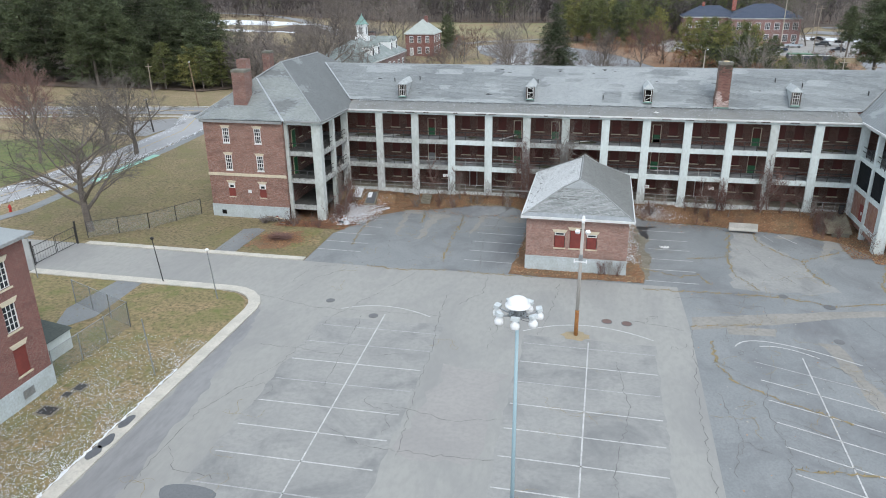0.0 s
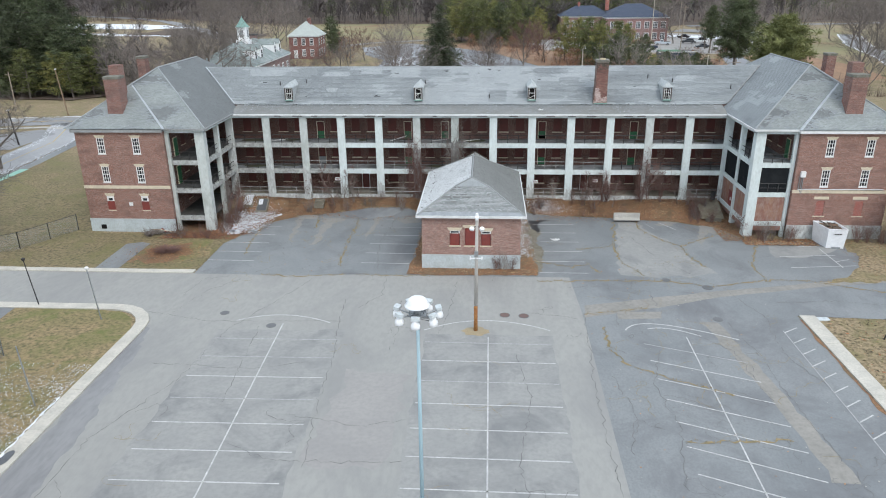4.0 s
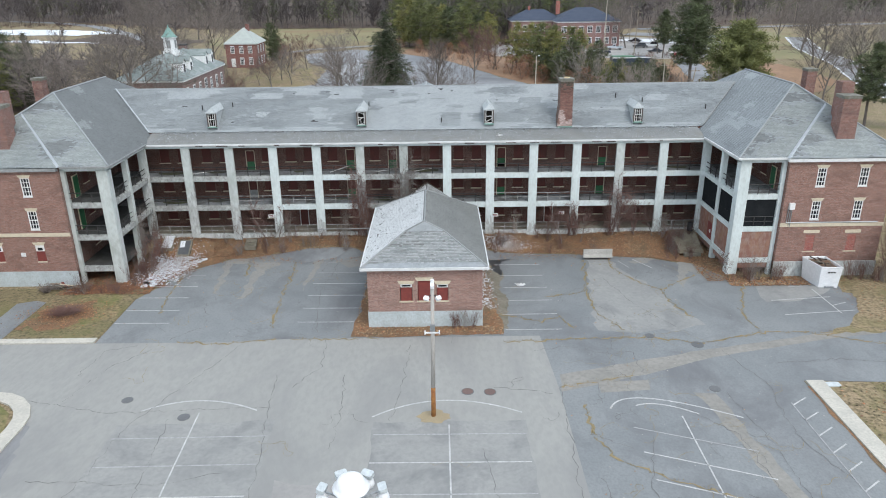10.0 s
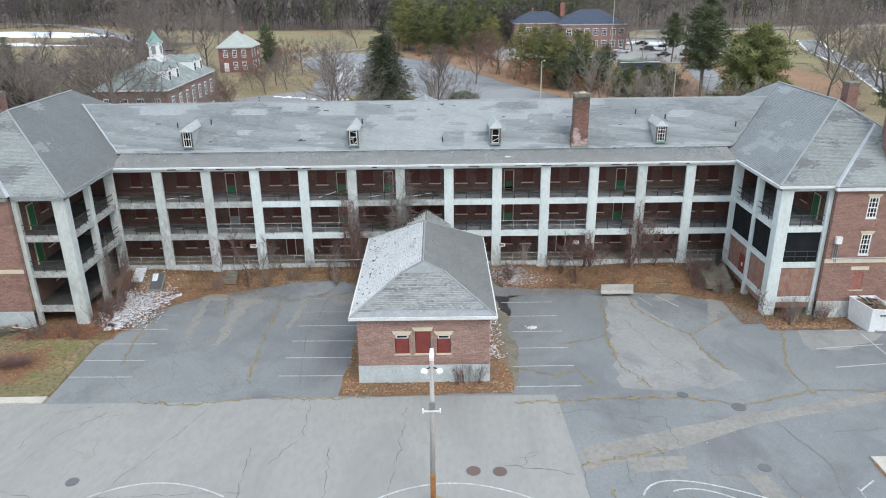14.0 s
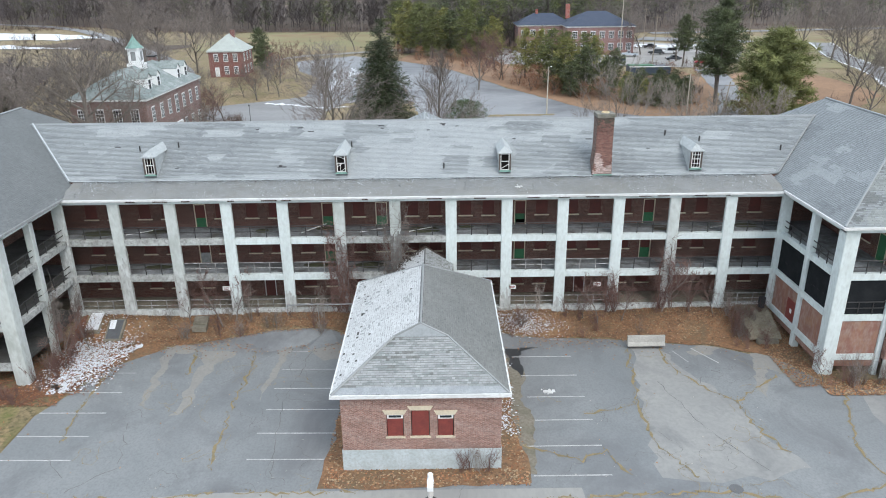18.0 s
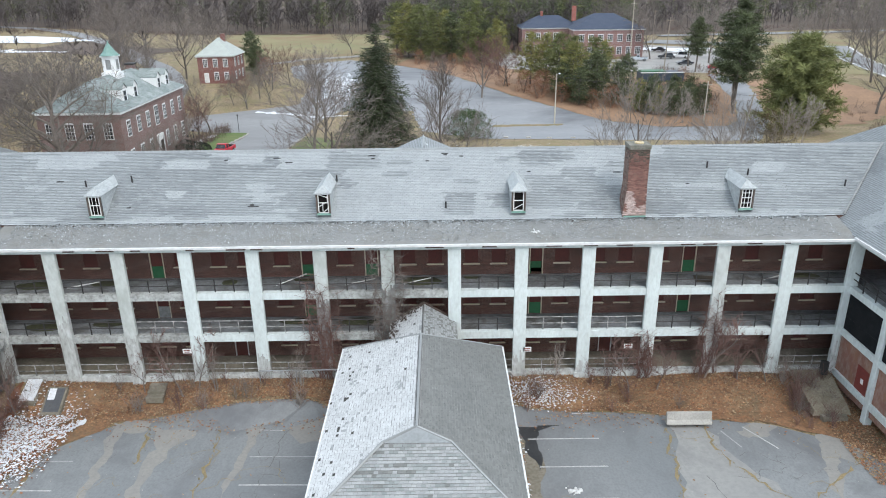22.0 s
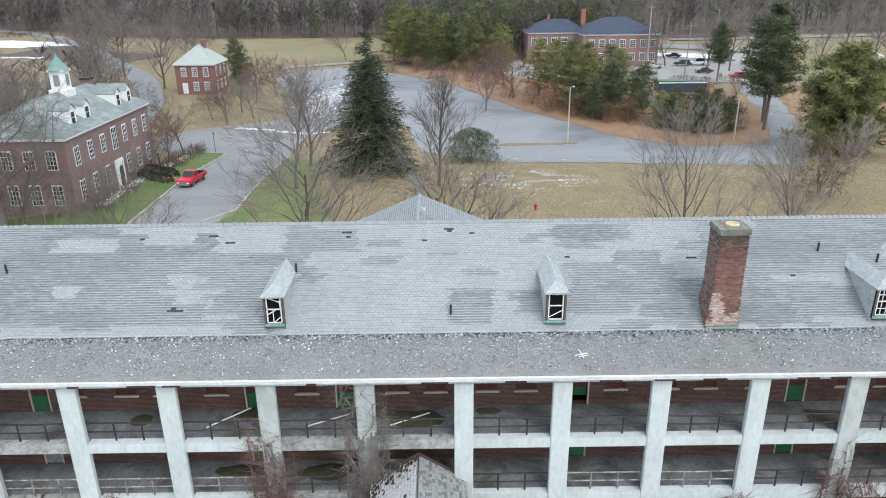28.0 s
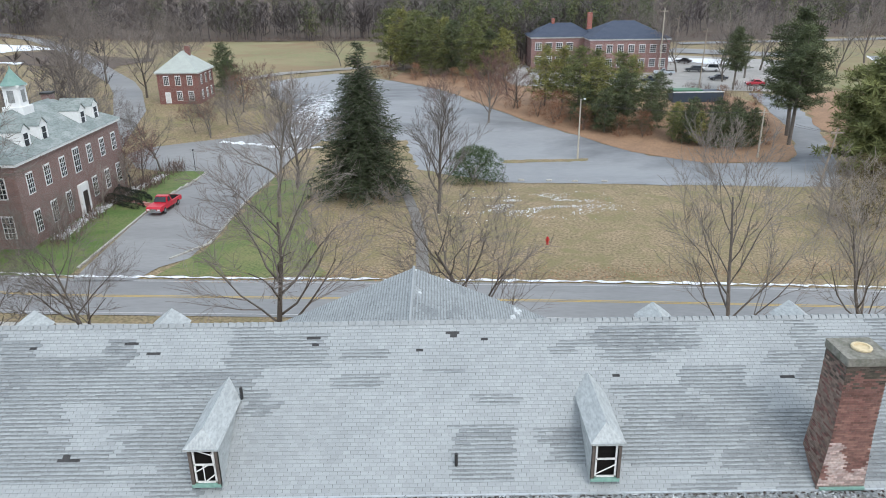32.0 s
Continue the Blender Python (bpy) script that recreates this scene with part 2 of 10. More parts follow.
POLE_WOOD = surface("utility_pole_wood", (0.34, 0.30, 0.25), (0.27, 0.22, 0.17), (0.16, 0.12, 0.09), wide=2, fine=10, stretch=(3, 3, 0.4))
# ceiling colour lowered to stand in for shade and weaker bounce under the floors
SHADED_SOFFIT = surface("shaded_ceiling", (0.16, 0.165, 0.16), (0.11, 0.11, 0.105), (0.06, 0.056, 0.05), wide=0.8, fine=4)
MOSSY = surface("mossy_concrete", (0.25, 0.225, 0.18), (0.18, 0.165, 0.125), (0.09, 0.08, 0.06), wide=0.9, fine=5, bump=0.02)
for dull in (SCREEN, DARK):
    dull.node_tree.nodes["Principled BSDF"].inputs["Specular IOR Level"].default_value = 0.05


# ---------------------------------------------------------------- building blocks
class Build:
    """Collects corners and faces of one mesh."""

    def __init__(self):
        self.v, self.f, self.m = [], [], []

    def add(self, verts, faces, mi=0):
        k = len(self.v)
        self.v.extend(tuple(p) for p in verts)
        self.f.extend(tuple(i + k for i in face) for face in faces)
        self.m.extend([mi] * len(faces))
        return self

    def box(self, x0, x1, y0, y1, z0, z1, mi=0):
        return self.hexa([(x0, y0, z0), (x1, y0, z0), (x1, y1, z0), (x0, y1, z0)], [(x0, y0, z1), (x1, y0, z1), (x1, y1, z1), (x0, y1, z1)], mi)

    def hexa(self, low, high, mi=0):
        return self.add(list(low) + list(high), [(3, 2, 1, 0), (4, 5, 6, 7), (0, 1, 5, 4), (1, 2, 6, 5), (2, 3, 7, 6), (3, 0, 4, 7)], mi)

    def prism(self, outline, z0, z1, mi=0):
        """An upright prism over an outline of (x, y), anticlockwise."""
        n = len(outline)
        verts = [(x, y, z0) for x, y in outline] + [(x, y, z1) for x, y in outline]
        faces = [tuple(range(n - 1, -1, -1)), tuple(range(n, 2 * n))] + [(i, (i + 1) % n, n + (i + 1) % n, n + i) for i in range(n)]
        return self.add(verts, faces, mi)

    def post(self, x0, x1, y0, y1, z0, z1, c=0.05, mi=0):
        """A square post with chamfered edges."""
        o = [(x0 + c, y0), (x1 - c, y0), (x1, y0 + c), (x1, y1 - c), (x1 - c, y1), (x0 + c, y1), (x0, y1 - c), (x0, y0 + c)]
        return self.prism(o, z0, z1, mi)

    def tube(self, points, radii, sides=6, mi=0, cap=True):
        pts = [Vector(p) for p in points]
        if not hasattr(radii, "__len__"):
            radii = [radii] * len(pts)
        rings, k = [], len(self.v)
        for i, p in enumerate(pts):
            d = (pts[min(i + 1, len(pts) - 1)] - pts[max(i - 1, 0)])
            d = d.normalized() if d.length > 1e-9 else Vector((0, 0, 1))
            a = d.cross(Vector((0.31, 0.87, 0.12)) if abs(d.z) > 0.9 else Vector((0, 0, 1))).normalized()
            b = d.cross(a)
            for s in range(sides):
                w = 2 * math.pi * s / sides
                self.v.append(tuple(p + radii[i] * (math.cos(w) * a + math.sin(w) * b)))
        for i in range(len(pts) - 1):
            for s in range(sides):
                q, r = k + i * sides + s, k + i * sides + (s + 1) % sides
                self.f.append((q, r, r + sides, q + sides))
                self.m.append(mi)
        if cap and sides > 2:
            self.f += [tuple(k + s for s in range(sides - 1, -1, -1)), tuple(k + (len(pts) - 1) * sides + s for s in range(sides))]
            self.m += [mi, mi]
        return self

    def disc(self, x, y, z, r, n=18, mi=0, squash=1.0):
        return self.add([(x + r * math.cos(2 * math.pi * i / n), y + squash * r * math.sin(2 * math.pi * i / n), z) for i in range(n)], [tuple(range(n))], mi)

    def lathe(self, x, y, profile, n=16, mi=0):
        """A turned shape: profile of (radius, z) from bottom to top."""
        k = len(self.v)
        for r, z in profile:
            self.v.extend((x + r * math.cos(2 * math.pi * i / n), y + r * math.sin(2 * math.pi * i / n), z) for i in range(n))
        for j in range(len(profile) - 1):
            for i in range(n):
                a, b = k + j * n + i, k + j * n + (i + 1) % n
                self.f.append((a, b, b + n, a + n))
                self.m.append(mi)
        self.f += [tuple(k + i for i in range(n - 1, -1, -1)), tuple(k + (len(profile) - 1) * n + i for i in range(n))]
        self.m += [mi, mi]
        return self

    def moved(self, m):
        self.v = [tuple(m @ Vector(p)) for p in self.v]
        return self


def spot(ob):
    """Where an object's own origin stands in the world."""
    at = Vector((0, 0, 0))
    while ob is not None:
        at += ob.location
        ob = ob.parent
    return at


def mesh_of(name, b, material, at=(0, 0, 0), smooth=False):
    me = bpy.data.meshes.new(name)
    off = Vector(at)
    me.from_pydata([(x - off[0], y - off[1], z - off[2]) for x, y, z in b.v], [], b.f)
    for m in material if isinstance(material, (list, tuple)) else [material]:
        me.materials.append(m)
    if any(b.m):
        me.polygons.foreach_set("material_index", b.m)
    if smooth:
        me.polygons.foreach_set("use_smooth", [True] * len(b.f))
    me.update()
    return me


def thing(name, label, category, at=(0, 0, 0), group="", kind=""):
    ob = new(name)
    ob.location, ob.empty_display_size = at, 0.3
    return tagged(ob, label, category, group, kind)


def part(name, b, material, parent, label="", smooth=False, kind=""):
    """Links what was built, in world metres, as one mesh under a thing or a part."""
    at = spot(parent)
    ob = new(name, mesh_of(name, b, material, at, smooth))
    ob.parent = parent
    return tagged(ob, label, kind=kind)


def solid(name, b, material, label, category, at=None, group="", kind="", smooth=False):
    """A thing of one mesh, its origin at its base."""
    if at is None:
        xs, ys, zs = zip(*b.v)
        at = ((min(xs) + max(xs)) / 2, (min(ys) + max(ys)) / 2, min(zs))
    ob = new(name, mesh_of(name, b, material, at, smooth))
    ob.location = at
    return tagged(ob, label, category, group, kind)


def piece(name, me, parent, m):
    """One of many alike pieces on shared mesh data, at a pose in the world."""
    ob = new(name, me)
    ob.parent = parent
    ob.matrix_basis = Matrix.Translation(-spot(parent)) @ m
    return ob


def ease(t):
    t = min(1.0, max(0.0, t))
    return t * t * (3 - 2 * t)


CX = -1.535          # the building's axis
F = 86.0             # front of its columns
BAY = 4.57
ROOMS = [1.75, 4.98, 8.2]   # floor levels of the galleries


def col_left(k):
    return 0.3 + BAY * (k - 7)


def ground_z(x, y):
    """The lie of the land."""
    z = 0.0
    front = ease((y - (83.6 - 0.6 * math.sin(x * 0.35))) / 2.6) * 1.35
    near = 1 - ease((abs(x - CX) - 29.5) / 6)
    z += front * near if y < 100 else 0
    if y >= 95:
        z = 0.6 + 0.75 * near * (1 - ease((y - 104) / 8))
    elif y > 70:
        z = max(z, 0.6 * ease((y - 70) / 25) * ease((abs(x - CX) - 42) / 4))
    if y > 160:
        z += -1.5 * ease((y - 160) / 25)
    if y > 190:
        z += 3.9 * ease((y - 190) / 42)
    if y > 232:
        z += (y - 232) * 0.012
    if y > 430:
        z += 22 * ease((y - 430) / 500)
    if x < -95:
        z += 2.2 * ease((-95 - x) / 80)
    return z


def lay(outline, lift=0.03, step=4.0):
    """A sheet over an outline of (x, y) that follows the land."""
    bm = bmesh.new()
    face = bm.faces.new([bm.verts.new((x, y, 0)) for x, y in outline])
    bm.normal_update()
    bmesh.ops.triangulate(bm, faces=[face])
    xs, ys = zip(*outline)
    for axis, lo, hi in ((0, min(xs), max(xs)), (1, min(ys), max(ys))):
        n = int((hi - lo) / step)
        for i in range(1, n + 1):
            co, no = [0, 0, 0], [0, 0, 0]
            co[axis], no[axis] = lo + i * (hi - lo) / (n + 1), 1
            bmesh.ops.bisect_plane(bm, geom=bm.verts[:] + bm.edges[:] + bm.faces[:], plane_co=co, plane_no=no, dist=1e-5)
    b = Build()
    bm.normal_update()
    for v in bm.verts:
        v.index = -1
    for i, v in enumerate(bm.verts):
        v.index = i
    b.add([(v.co.x, v.co.y, ground_z(v.co.x, v.co.y) + lift) for v in bm.verts],
          [tuple(v.index for v in (f.verts if f.normal.z > 0 else reversed(f.verts))) for f in bm.faces])
    bm.free()
    return b


def ribbon(path, width, lift=0.03, b=None, step=3.0, jitter=0.0, mi=0, rng=random):
    """A strip along a path of (x, y) that follows the land."""
    b = b or Build()
    pts = []
    for (x0, y0), (x1, y1) in zip(path, path[1:]):
        n = max(1, int(math.hypot(x1 - x0, y1 - y0) / step))
        pts += [(x0 + (x1 - x0) * i / n, y0 + (y1 - y0) * i / n) for i in range(n)]
    pts.append(path[-1])
    verts = []
    for i, (x, y) in enumerate(pts):
        ax, ay = pts[max(i - 1, 0)]
        bx, by = pts[min(i + 1, len(pts) - 1)]
        dx, dy = bx - ax, by - ay
        d = math.hypot(dx, dy) or 1
        w = width * (0.5 + (jitter * (rng.random() - 0.5) if jitter else 0))
        ox, oy = (x + jitter * width * (rng.random() - 0.5), y + jitter * width * (rng.random() - 0.5)) if jitter else (x, y)
        for s in (1, -1):
            px, py = ox - s * w * dy / d, oy + s * w * dx / d
            verts.append((px, py, ground_z(px, py) + lift))
    faces = [(2 * i, 2 * i + 1, 2 * i + 3, 2 * i + 2) for i in range(len(pts) - 1)]
    return b.add(verts, faces, mi)


# ---------------------------------------------------------------- slates
def slate_grid(origin, along, up, outline, wide=0.27, course=0.15, patch=None, rng=random, holes=()):
    """Yields the slates of a roof slope: place, left to right and bottom to top, whose middle lies in the outline of (u, v)."""
    n = len(outline)
    vs = [p[1] for p in outline]
    rows = int((max(vs) - min(vs)) / course)
    for j in range(rows):
        v = min(vs) + j * course
        cuts = []
        for i in range(n):
            (ua, va), (ub, vb) = outline[i], outline[(i + 1) % n]
            vm = v + course / 2
            if (va - vm) * (vb - vm) < 0:
                cuts.append(ua + (ub - ua) * (vm - va) / (vb - va))
        cuts.sort()
        for u0, u1 in zip(cuts[::2], cuts[1::2]):
            shift = wide * (0.5 * (j % 2) + 0.09 * math.sin(j * 1.9))
            u = math.floor((u0 - shift) / wide) * wide + shift
            while u < u1:
                a, c = max(u, u0), min(u + wide, u1)
                u += wide
                if c - a > 0.05 and not any(h0 <= (a + c) / 2 <= h1 and g0 <= v + course / 2 <= g1 for h0, h1, g0, g1 in holes):
                    yield a, c, v, j


def slope(parent, origin, along, up, outline, patch, rng, pieces=None, name="slate_covering", wide=0.27, course=0.15, holes=(), mats=None, band=None):
    """Covers a roof slope with slates: most in one mesh, those inside the stretch pieces=(u0, u1, v0, v1) one by one."""
    o, al, upv = Vector(origin), Vector(along).normalized(), Vector(up).normalized()
    no = al.cross(upv).normalized()
    b, single = Build(), {}
    for a, c, v, j in slate_grid(o, al, upv, outline, wide, course, patch, rng, holes):
        mi = patch(a, v, rng)
        aged = band is not None or mi in (1, 2)
        g, lift = (0.004, 0.027 + rng.random() * 0.018) if aged else (0.008, 0.02 + rng.random() * 0.006)
        jig = (rng.random() - 0.5) * (0.016 if aged else 0.006)
        low, high = v + jig, v + course + 0.03
        if pieces and pieces[0] <= a <= pieces[1] and pieces[2] <= v <= pieces[3] and c - a > 0.9 * wide:
            if mi not in single:
                w, h = wide - g, course + 0.03
                k, q = 0.6 * course, 0.024 - 0.016 * 0.6 * course / h
                s = Build().add([(0, 0, 0.024), (w, 0, 0.024), (w, k, q), (0, k, q), (w, h, 0.008), (0, h, 0.008), (0, 0, 0.0), (w, 0, 0.0)],
                                [(0, 1, 2, 3), (6, 7, 1, 0), (6, 0, 5), (7, 4, 1)])
                s.add([s.v[3], s.v[2], s.v[4], s.v[5]], [(0, 1, 2, 3)], 1 if aged else 0)
                single[mi] = mesh_of("slate", s, [(mats or SLATES)[mi], (mats or SLATES)[4]])
            turn = Matrix((al, upv, no)).transposed().to_4x4()
            piece("slate", single[mi], parent, Matrix.Translation(o + al * a + upv * low + no * (lift - 0.024)) @ turn)
            continue
        q = [o + al * (a + g / 2) + upv * low + no * lift, o + al * (c - g / 2) + upv * low + no * lift,
             o + al * (c - g / 2) + upv * high + no * 0.008, o + al * (a + g / 2) + upv * high + no * 0.008]
        e0, e1 = q[0] - no * lift, q[1] - no * lift
        if aged:
            # upper band painted darker: shadow and dirt below the next course's edge
            k = rng.uniform(*(band or (0.42, 0.62))) * course / (high - low)
            b.add([q[0], q[1], q[1].lerp(q[2], k), q[0].lerp(q[3], k)], [(0, 1, 2, 3)], mi)
            b.add([q[0].lerp(q[3], k), q[1].lerp(q[2], k), q[2], q[3]], [(0, 1, 2, 3)], 4)
        else:
            b.add(q, [(0, 1, 2, 3)], mi)
        b.add([e0, e1, q[1], q[0]], [(0, 1, 2, 3)], mi)
    return part(name, b, mats or SLATES, parent, kind="stuff")


def patches(seed, pale, dark, wide=0.13, tall=0.3, frost=9.0):
    """Older and newer slates lie in ragged fields with stepped edges."""
    def pick(u, v, rng):
        row = math.floor(v / 0.38)
        col = math.floor(u / 0.78 + 0.5 * (row % 2) + 0.3 * math.sin(row * 2.3 + seed))
        x, y = col * 0.78, row * 0.38
        n = noise.noise(Vector((x * wide + seed, y * tall, seed * 1.7))) + 0.4 * noise.noise(Vector((x * wide * 4, y * tall * 4, seed))) + rng.gauss(0, 0.012)
        return 3 if n > frost else 0 if n > pale else 2 if n < dark else 1
    return pick


# ---------------------------------------------------------------- the main building
main = thing("gallery_building", "abandoned three-storey red brick building with white columned galleries", "building", (CX, F, 1.0))
WALL_Y = 88.9
rng = random.Random(5)


def wall_with_openings(b, x0, x1, y0, y1, z0, z1, openings):
    """A wall along x from y0 (face) to y1, pierced by openings (xa, xb, za, zb)."""
    xs = sorted({x0, x1, *(v for o in openings for v in o[:2])})
    for xa, xb in zip(xs, xs[1:]):
        mid, z = (xa + xb) / 2, z0
        for o in sorted((o for o in openings if o[0] <= mid <= o[1]), key=lambda o: o[2]):
            if o[2] > z:
                b.box(xa, xb, y0, y1, z, o[2])
            z = o[3]
        if z < z1:
            b.box(xa, xb, y0, y1, z, z1)


# back wall of the galleries: boarded windows and doors, bay by bay
# for each floor: bays with a door (bay, offset from its left column, open?)
DOORS = {2: [(2, 1.9, 0), (4, 3.65, 0), (5, 3.67, 0), (8, 1.85, 2), (10, 3.76, 0)],
         1: [(2, 1.88, 4), (4, 3.65, 0), (8, 1.88, 0), (10, 3.7, 0)],
         0: [(3, 2.7, 3), (9, 2.7, 3)]}
openings, fills = [], []
for fl in (0, 1, 2):
    z = ROOMS[fl]
    for k in range(0, 13):
        left = col_left(k)
        door = [d for d in DOORS[fl] if d[0] == k]
        spots = [1.74, 3.7]
        for d in door:
            x = left + d[1]
            openings.append((x - 0.5, x + 0.5, z, z + 2.15))
            fills.append(("door", x, z, d[2]))
            spots = [s for s in spots if abs(s - d[1]) > 1.2]
        for s in spots:
            x = left + s
            openings.append((x - 0.5, x + 0.5, z + 0.88, z + 2.5))
            fills.append(("window", x, z + 0.88, 0))
b = Build()
wall_with_openings(b, CX - 43.0, CX + 43.0, WALL_Y, WALL_Y + 0.4, 0.4, 12.4, openings)
part("wall", b, BRICK_GALLERY_SHADED, main, "red brick gallery wall, darkened for the gallery's shade")
part("inner_darkness", Build().box(CX - 42, CX + 42, WALL_Y + 1.6, WALL_Y + 1.7, 0.5, 12.2), DARK, main)
for kind, x, z, state in fills:
    if kind == "window":
        w = part("boarded_window", Build().box(x - 0.5, x + 0.5, WALL_Y + 0.07, WALL_Y + 0.11, z, z + 1.62), BROWN_BOARD, main, "window boarded with brown-red plywood")
        part("window_sill", Build().box(x - 0.62, x + 0.62, WALL_Y - 0.07, WALL_Y + 0.05, z - 0.09, z + 0.005), CREAM_STONE, w)
    else:
        fr = Build()
        for xa, xb, za, zb in ((x - 0.5, x - 0.43, z, z + 2.15), (x + 0.43, x + 0.5, z, z + 2.15), (x - 0.43, x + 0.43, z + 2.08, z + 2.15)):
            fr.box(xa, xb, WALL_Y - 0.02, WALL_Y + 0.12, za, zb)
        d = part("door", fr, CREAM_STONE if state != 3 else WHITE_TRIM, main, "door frame with a green lower panel" if state in (0, 1) else "")
        if state == 2:
            part("door_leaf", Build().box(x - 0.42, x - 0.36, WALL_Y + 0.1, WALL_Y + 0.9, z, z + 0.95), GREEN_PAINT, d, "green half door standing open")
            part("door_leaf", Build().box(x - 0.3, x + 0.42, WALL_Y + 0.3, WALL_Y + 0.34, z + 0.35, z + 0.9), GREEN_PAINT, d)
            part("upper_board", Build().box(x - 0.42, x + 0.42, WALL_Y + 0.06, WALL_Y + 0.1, z + 0.95, z + 2.06), BROWN_BOARD, d)
        elif state == 4:
            part("door_leaf", Build().box(x - 0.42, x + 0.42, WALL_Y + 0.05, WALL_Y + 0.09, z + 0.02, z + 0.92), OLD_TRIM, d, "pale grey lower door panel")
            part("upper_board", Build().box(x - 0.42, x + 0.42, WALL_Y + 0.06, WALL_Y + 0.1, z + 0.94, z + 2.06), BROWN_BOARD, d)
        elif state == 3:
            part("door_leaf", Build().box(x - 0.42, x + 0.42, WALL_Y + 0.06, WALL_Y + 0.1, z, z + 2.06), WHITE_TRIM if fl == 1 and x < 0 else BROWN_BOARD, d)
        else:
            part("door_leaf", Build().box(x - 0.42, x + 0.42, WALL_Y + 0.05, WALL_Y + 0.09, z + 0.02, z + 0.9), GREEN_PAINT, d, "green painted door panel")
            part("upper_board", Build().box(x - 0.42, x + 0.42, WALL_Y + 0.06, WALL_Y + 0.1, z + 0.92, z + 2.06), BROWN_BOARD, d)

# floors, columns, beam
for fl, z in enumerate(ROOMS):
    t = 0.52 if fl else 0.5
    for k in range(0, 13):
        xa, xb = col_left(k) + 0.9, col_left(k + 1)
        b = Build().box(xa - (0.6 if k == 0 else 0.0), xb + (0.6 if k == 12 else 0), F + 0.07, F + 0.5, z - t, z)
        part("floor_edge", b, DIRTY_CONCRETE if not fl else GRIMY_EDGE if k < 3 or k in (5, 6) else WHITE_CONCRETE, main, "white painted concrete floor edge, flaking and stained")
    b = Build()
    b.box(CX - 33.3, CX + 33.3, F + 0.5, WALL_Y, z - 0.35, z - 0.004)
    # ground level borrows the darker mossy tone to stand in for its deep bays' shade
    part("gallery_floor", b, SLAB_FLOOR if fl else MOSSY, main, "grey wet concrete gallery floor")
part("gallery_ceiling", Build().box(CX - 33.3, CX + 33.3, F + 0.6, WALL_Y, 11.3, 11.45), SHADED_SOFFIT, main)
MOULDY = surface("mouldy_concrete", (0.36, 0.37, 0.36), (0.22, 0.22, 0.21), (0.07, 0.065, 0.06), wide=1.1, fine=4, bump=0.01, fleck=0.6, contrast=0.22, stretch=(1, 1, 0.4))
for k in range(0, 14):
    x = col_left(k)
    wide = 0.9
    c = part("column", Build().post(x, x + wide, F, F + 0.3, ground_z(x, F) - 0.6, 11.28, 0.04), WING_COLUMN if k < 3 or k in (5, 6, 11) else WHITE_CONCRETE, main)
    top = {5: 7.8, 6: 8.6, 11: 7.2, 0: 9.5, 1: 6.5, 2: 5.0, 13: 4.0}.get(k, rng.uniform(2.2, 3.4))
    b = Build()
    for i in range(9):
        b.box(x - 0.005 + 0.1012 * i, x - 0.005 + 0.1012 * (i + 1), F - 0.005, F + 0.305, ground_z(x, F) - 0.6, top + rng.gauss(-0.2, 0.5))
    part("stained_foot", b, MOULDY if k in (5, 6) else DIRTY_CONCRETE, c, "lower shaft with mouldy streaks", kind="stuff")
    if k in (8, 9, 3, 12):
        part("column_base", Build().post(x - 0.14, x + wide + 0.14, F - 0.16, F + 0.9, 0.3, ground_z(x, F) + 0.35, 0.08), DIRTY_CONCRETE, c)
b = Build().box(CX - 30.2, CX + 30.2, F + 0.03, F + 0.85, 11.28, 11.66)
part("beam", b, WHITE_CONCRETE, main, "long white concrete beam above the columns")
x = CX - 29.1
while x < CX + 29.0:
    w = rng.uniform(2.5, 5.5)
    b = Build().box(x, min(x + w - 0.012, CX + 29.1), F - 0.36, F - 0.1, 11.6 + rng.uniform(-0.012, 0.012), 11.76)
    part("gutter", b, WHITE_TRIM, main, "white timber gutter along the eaves")
    x += w
b = Build().box(CX - 29.1, CX + 29.1, F - 0.1, F + 0.03, 11.5, 11.7)
part("soffit", b, WHITE_TRIM, main)
for x in (-20.9, -23.2, -14.5, -12.9, -6.4, -1.2, 2.6, 6.9, 11.6, 15.9, 17.4, 20.4, 22.9, -25.4, -17.2, 9.4):
    w = rng.uniform(0.3, 1.3)
    part("rotted_board", Build().box(x, x + w, F - 0.372, F - 0.09, 11.53, 11.6 + rng.uniform(0, 0.03)), DARK_ROT, main, "dark rotted stretch of the eaves board")

# railings between the columns of the upper floors
PALE_RAIL = surface("flaking_pale_rail", (0.40, 0.40, 0.39), (0.14, 0.14, 0.135), (0.05, 0.05, 0.048), wide=2.5, fine=5, rough=0.6)
def railing(parent, x0, x1, y, z, bent, rng, along="x", mt=None):
    def at(u, h, s=0.0):
        return (u, y + s, z + h) if along == "x" else (y + s, u, z + h)
    b = Build()
    b.tube([at(x0, 0.98), at((x0 + x1) / 2, 0.98 - bent), at(x1, 0.98)], 0.042, 6)
    b.tube([at(x0, 0.5), at((x0 + x1) / 2, 0.5 - bent * 0.6), at(x1, 0.5)], 0.036, 6)
    r = part("railing", b, mt or IRON, parent)
    for q in (0.34, 0.7):
        u = x0 + (x1 - x0) * q
        part("post", Build().tube([at(u, -0.1), at(u, 1.0)], 0.042, 6), mt or IRON, r)
    return r


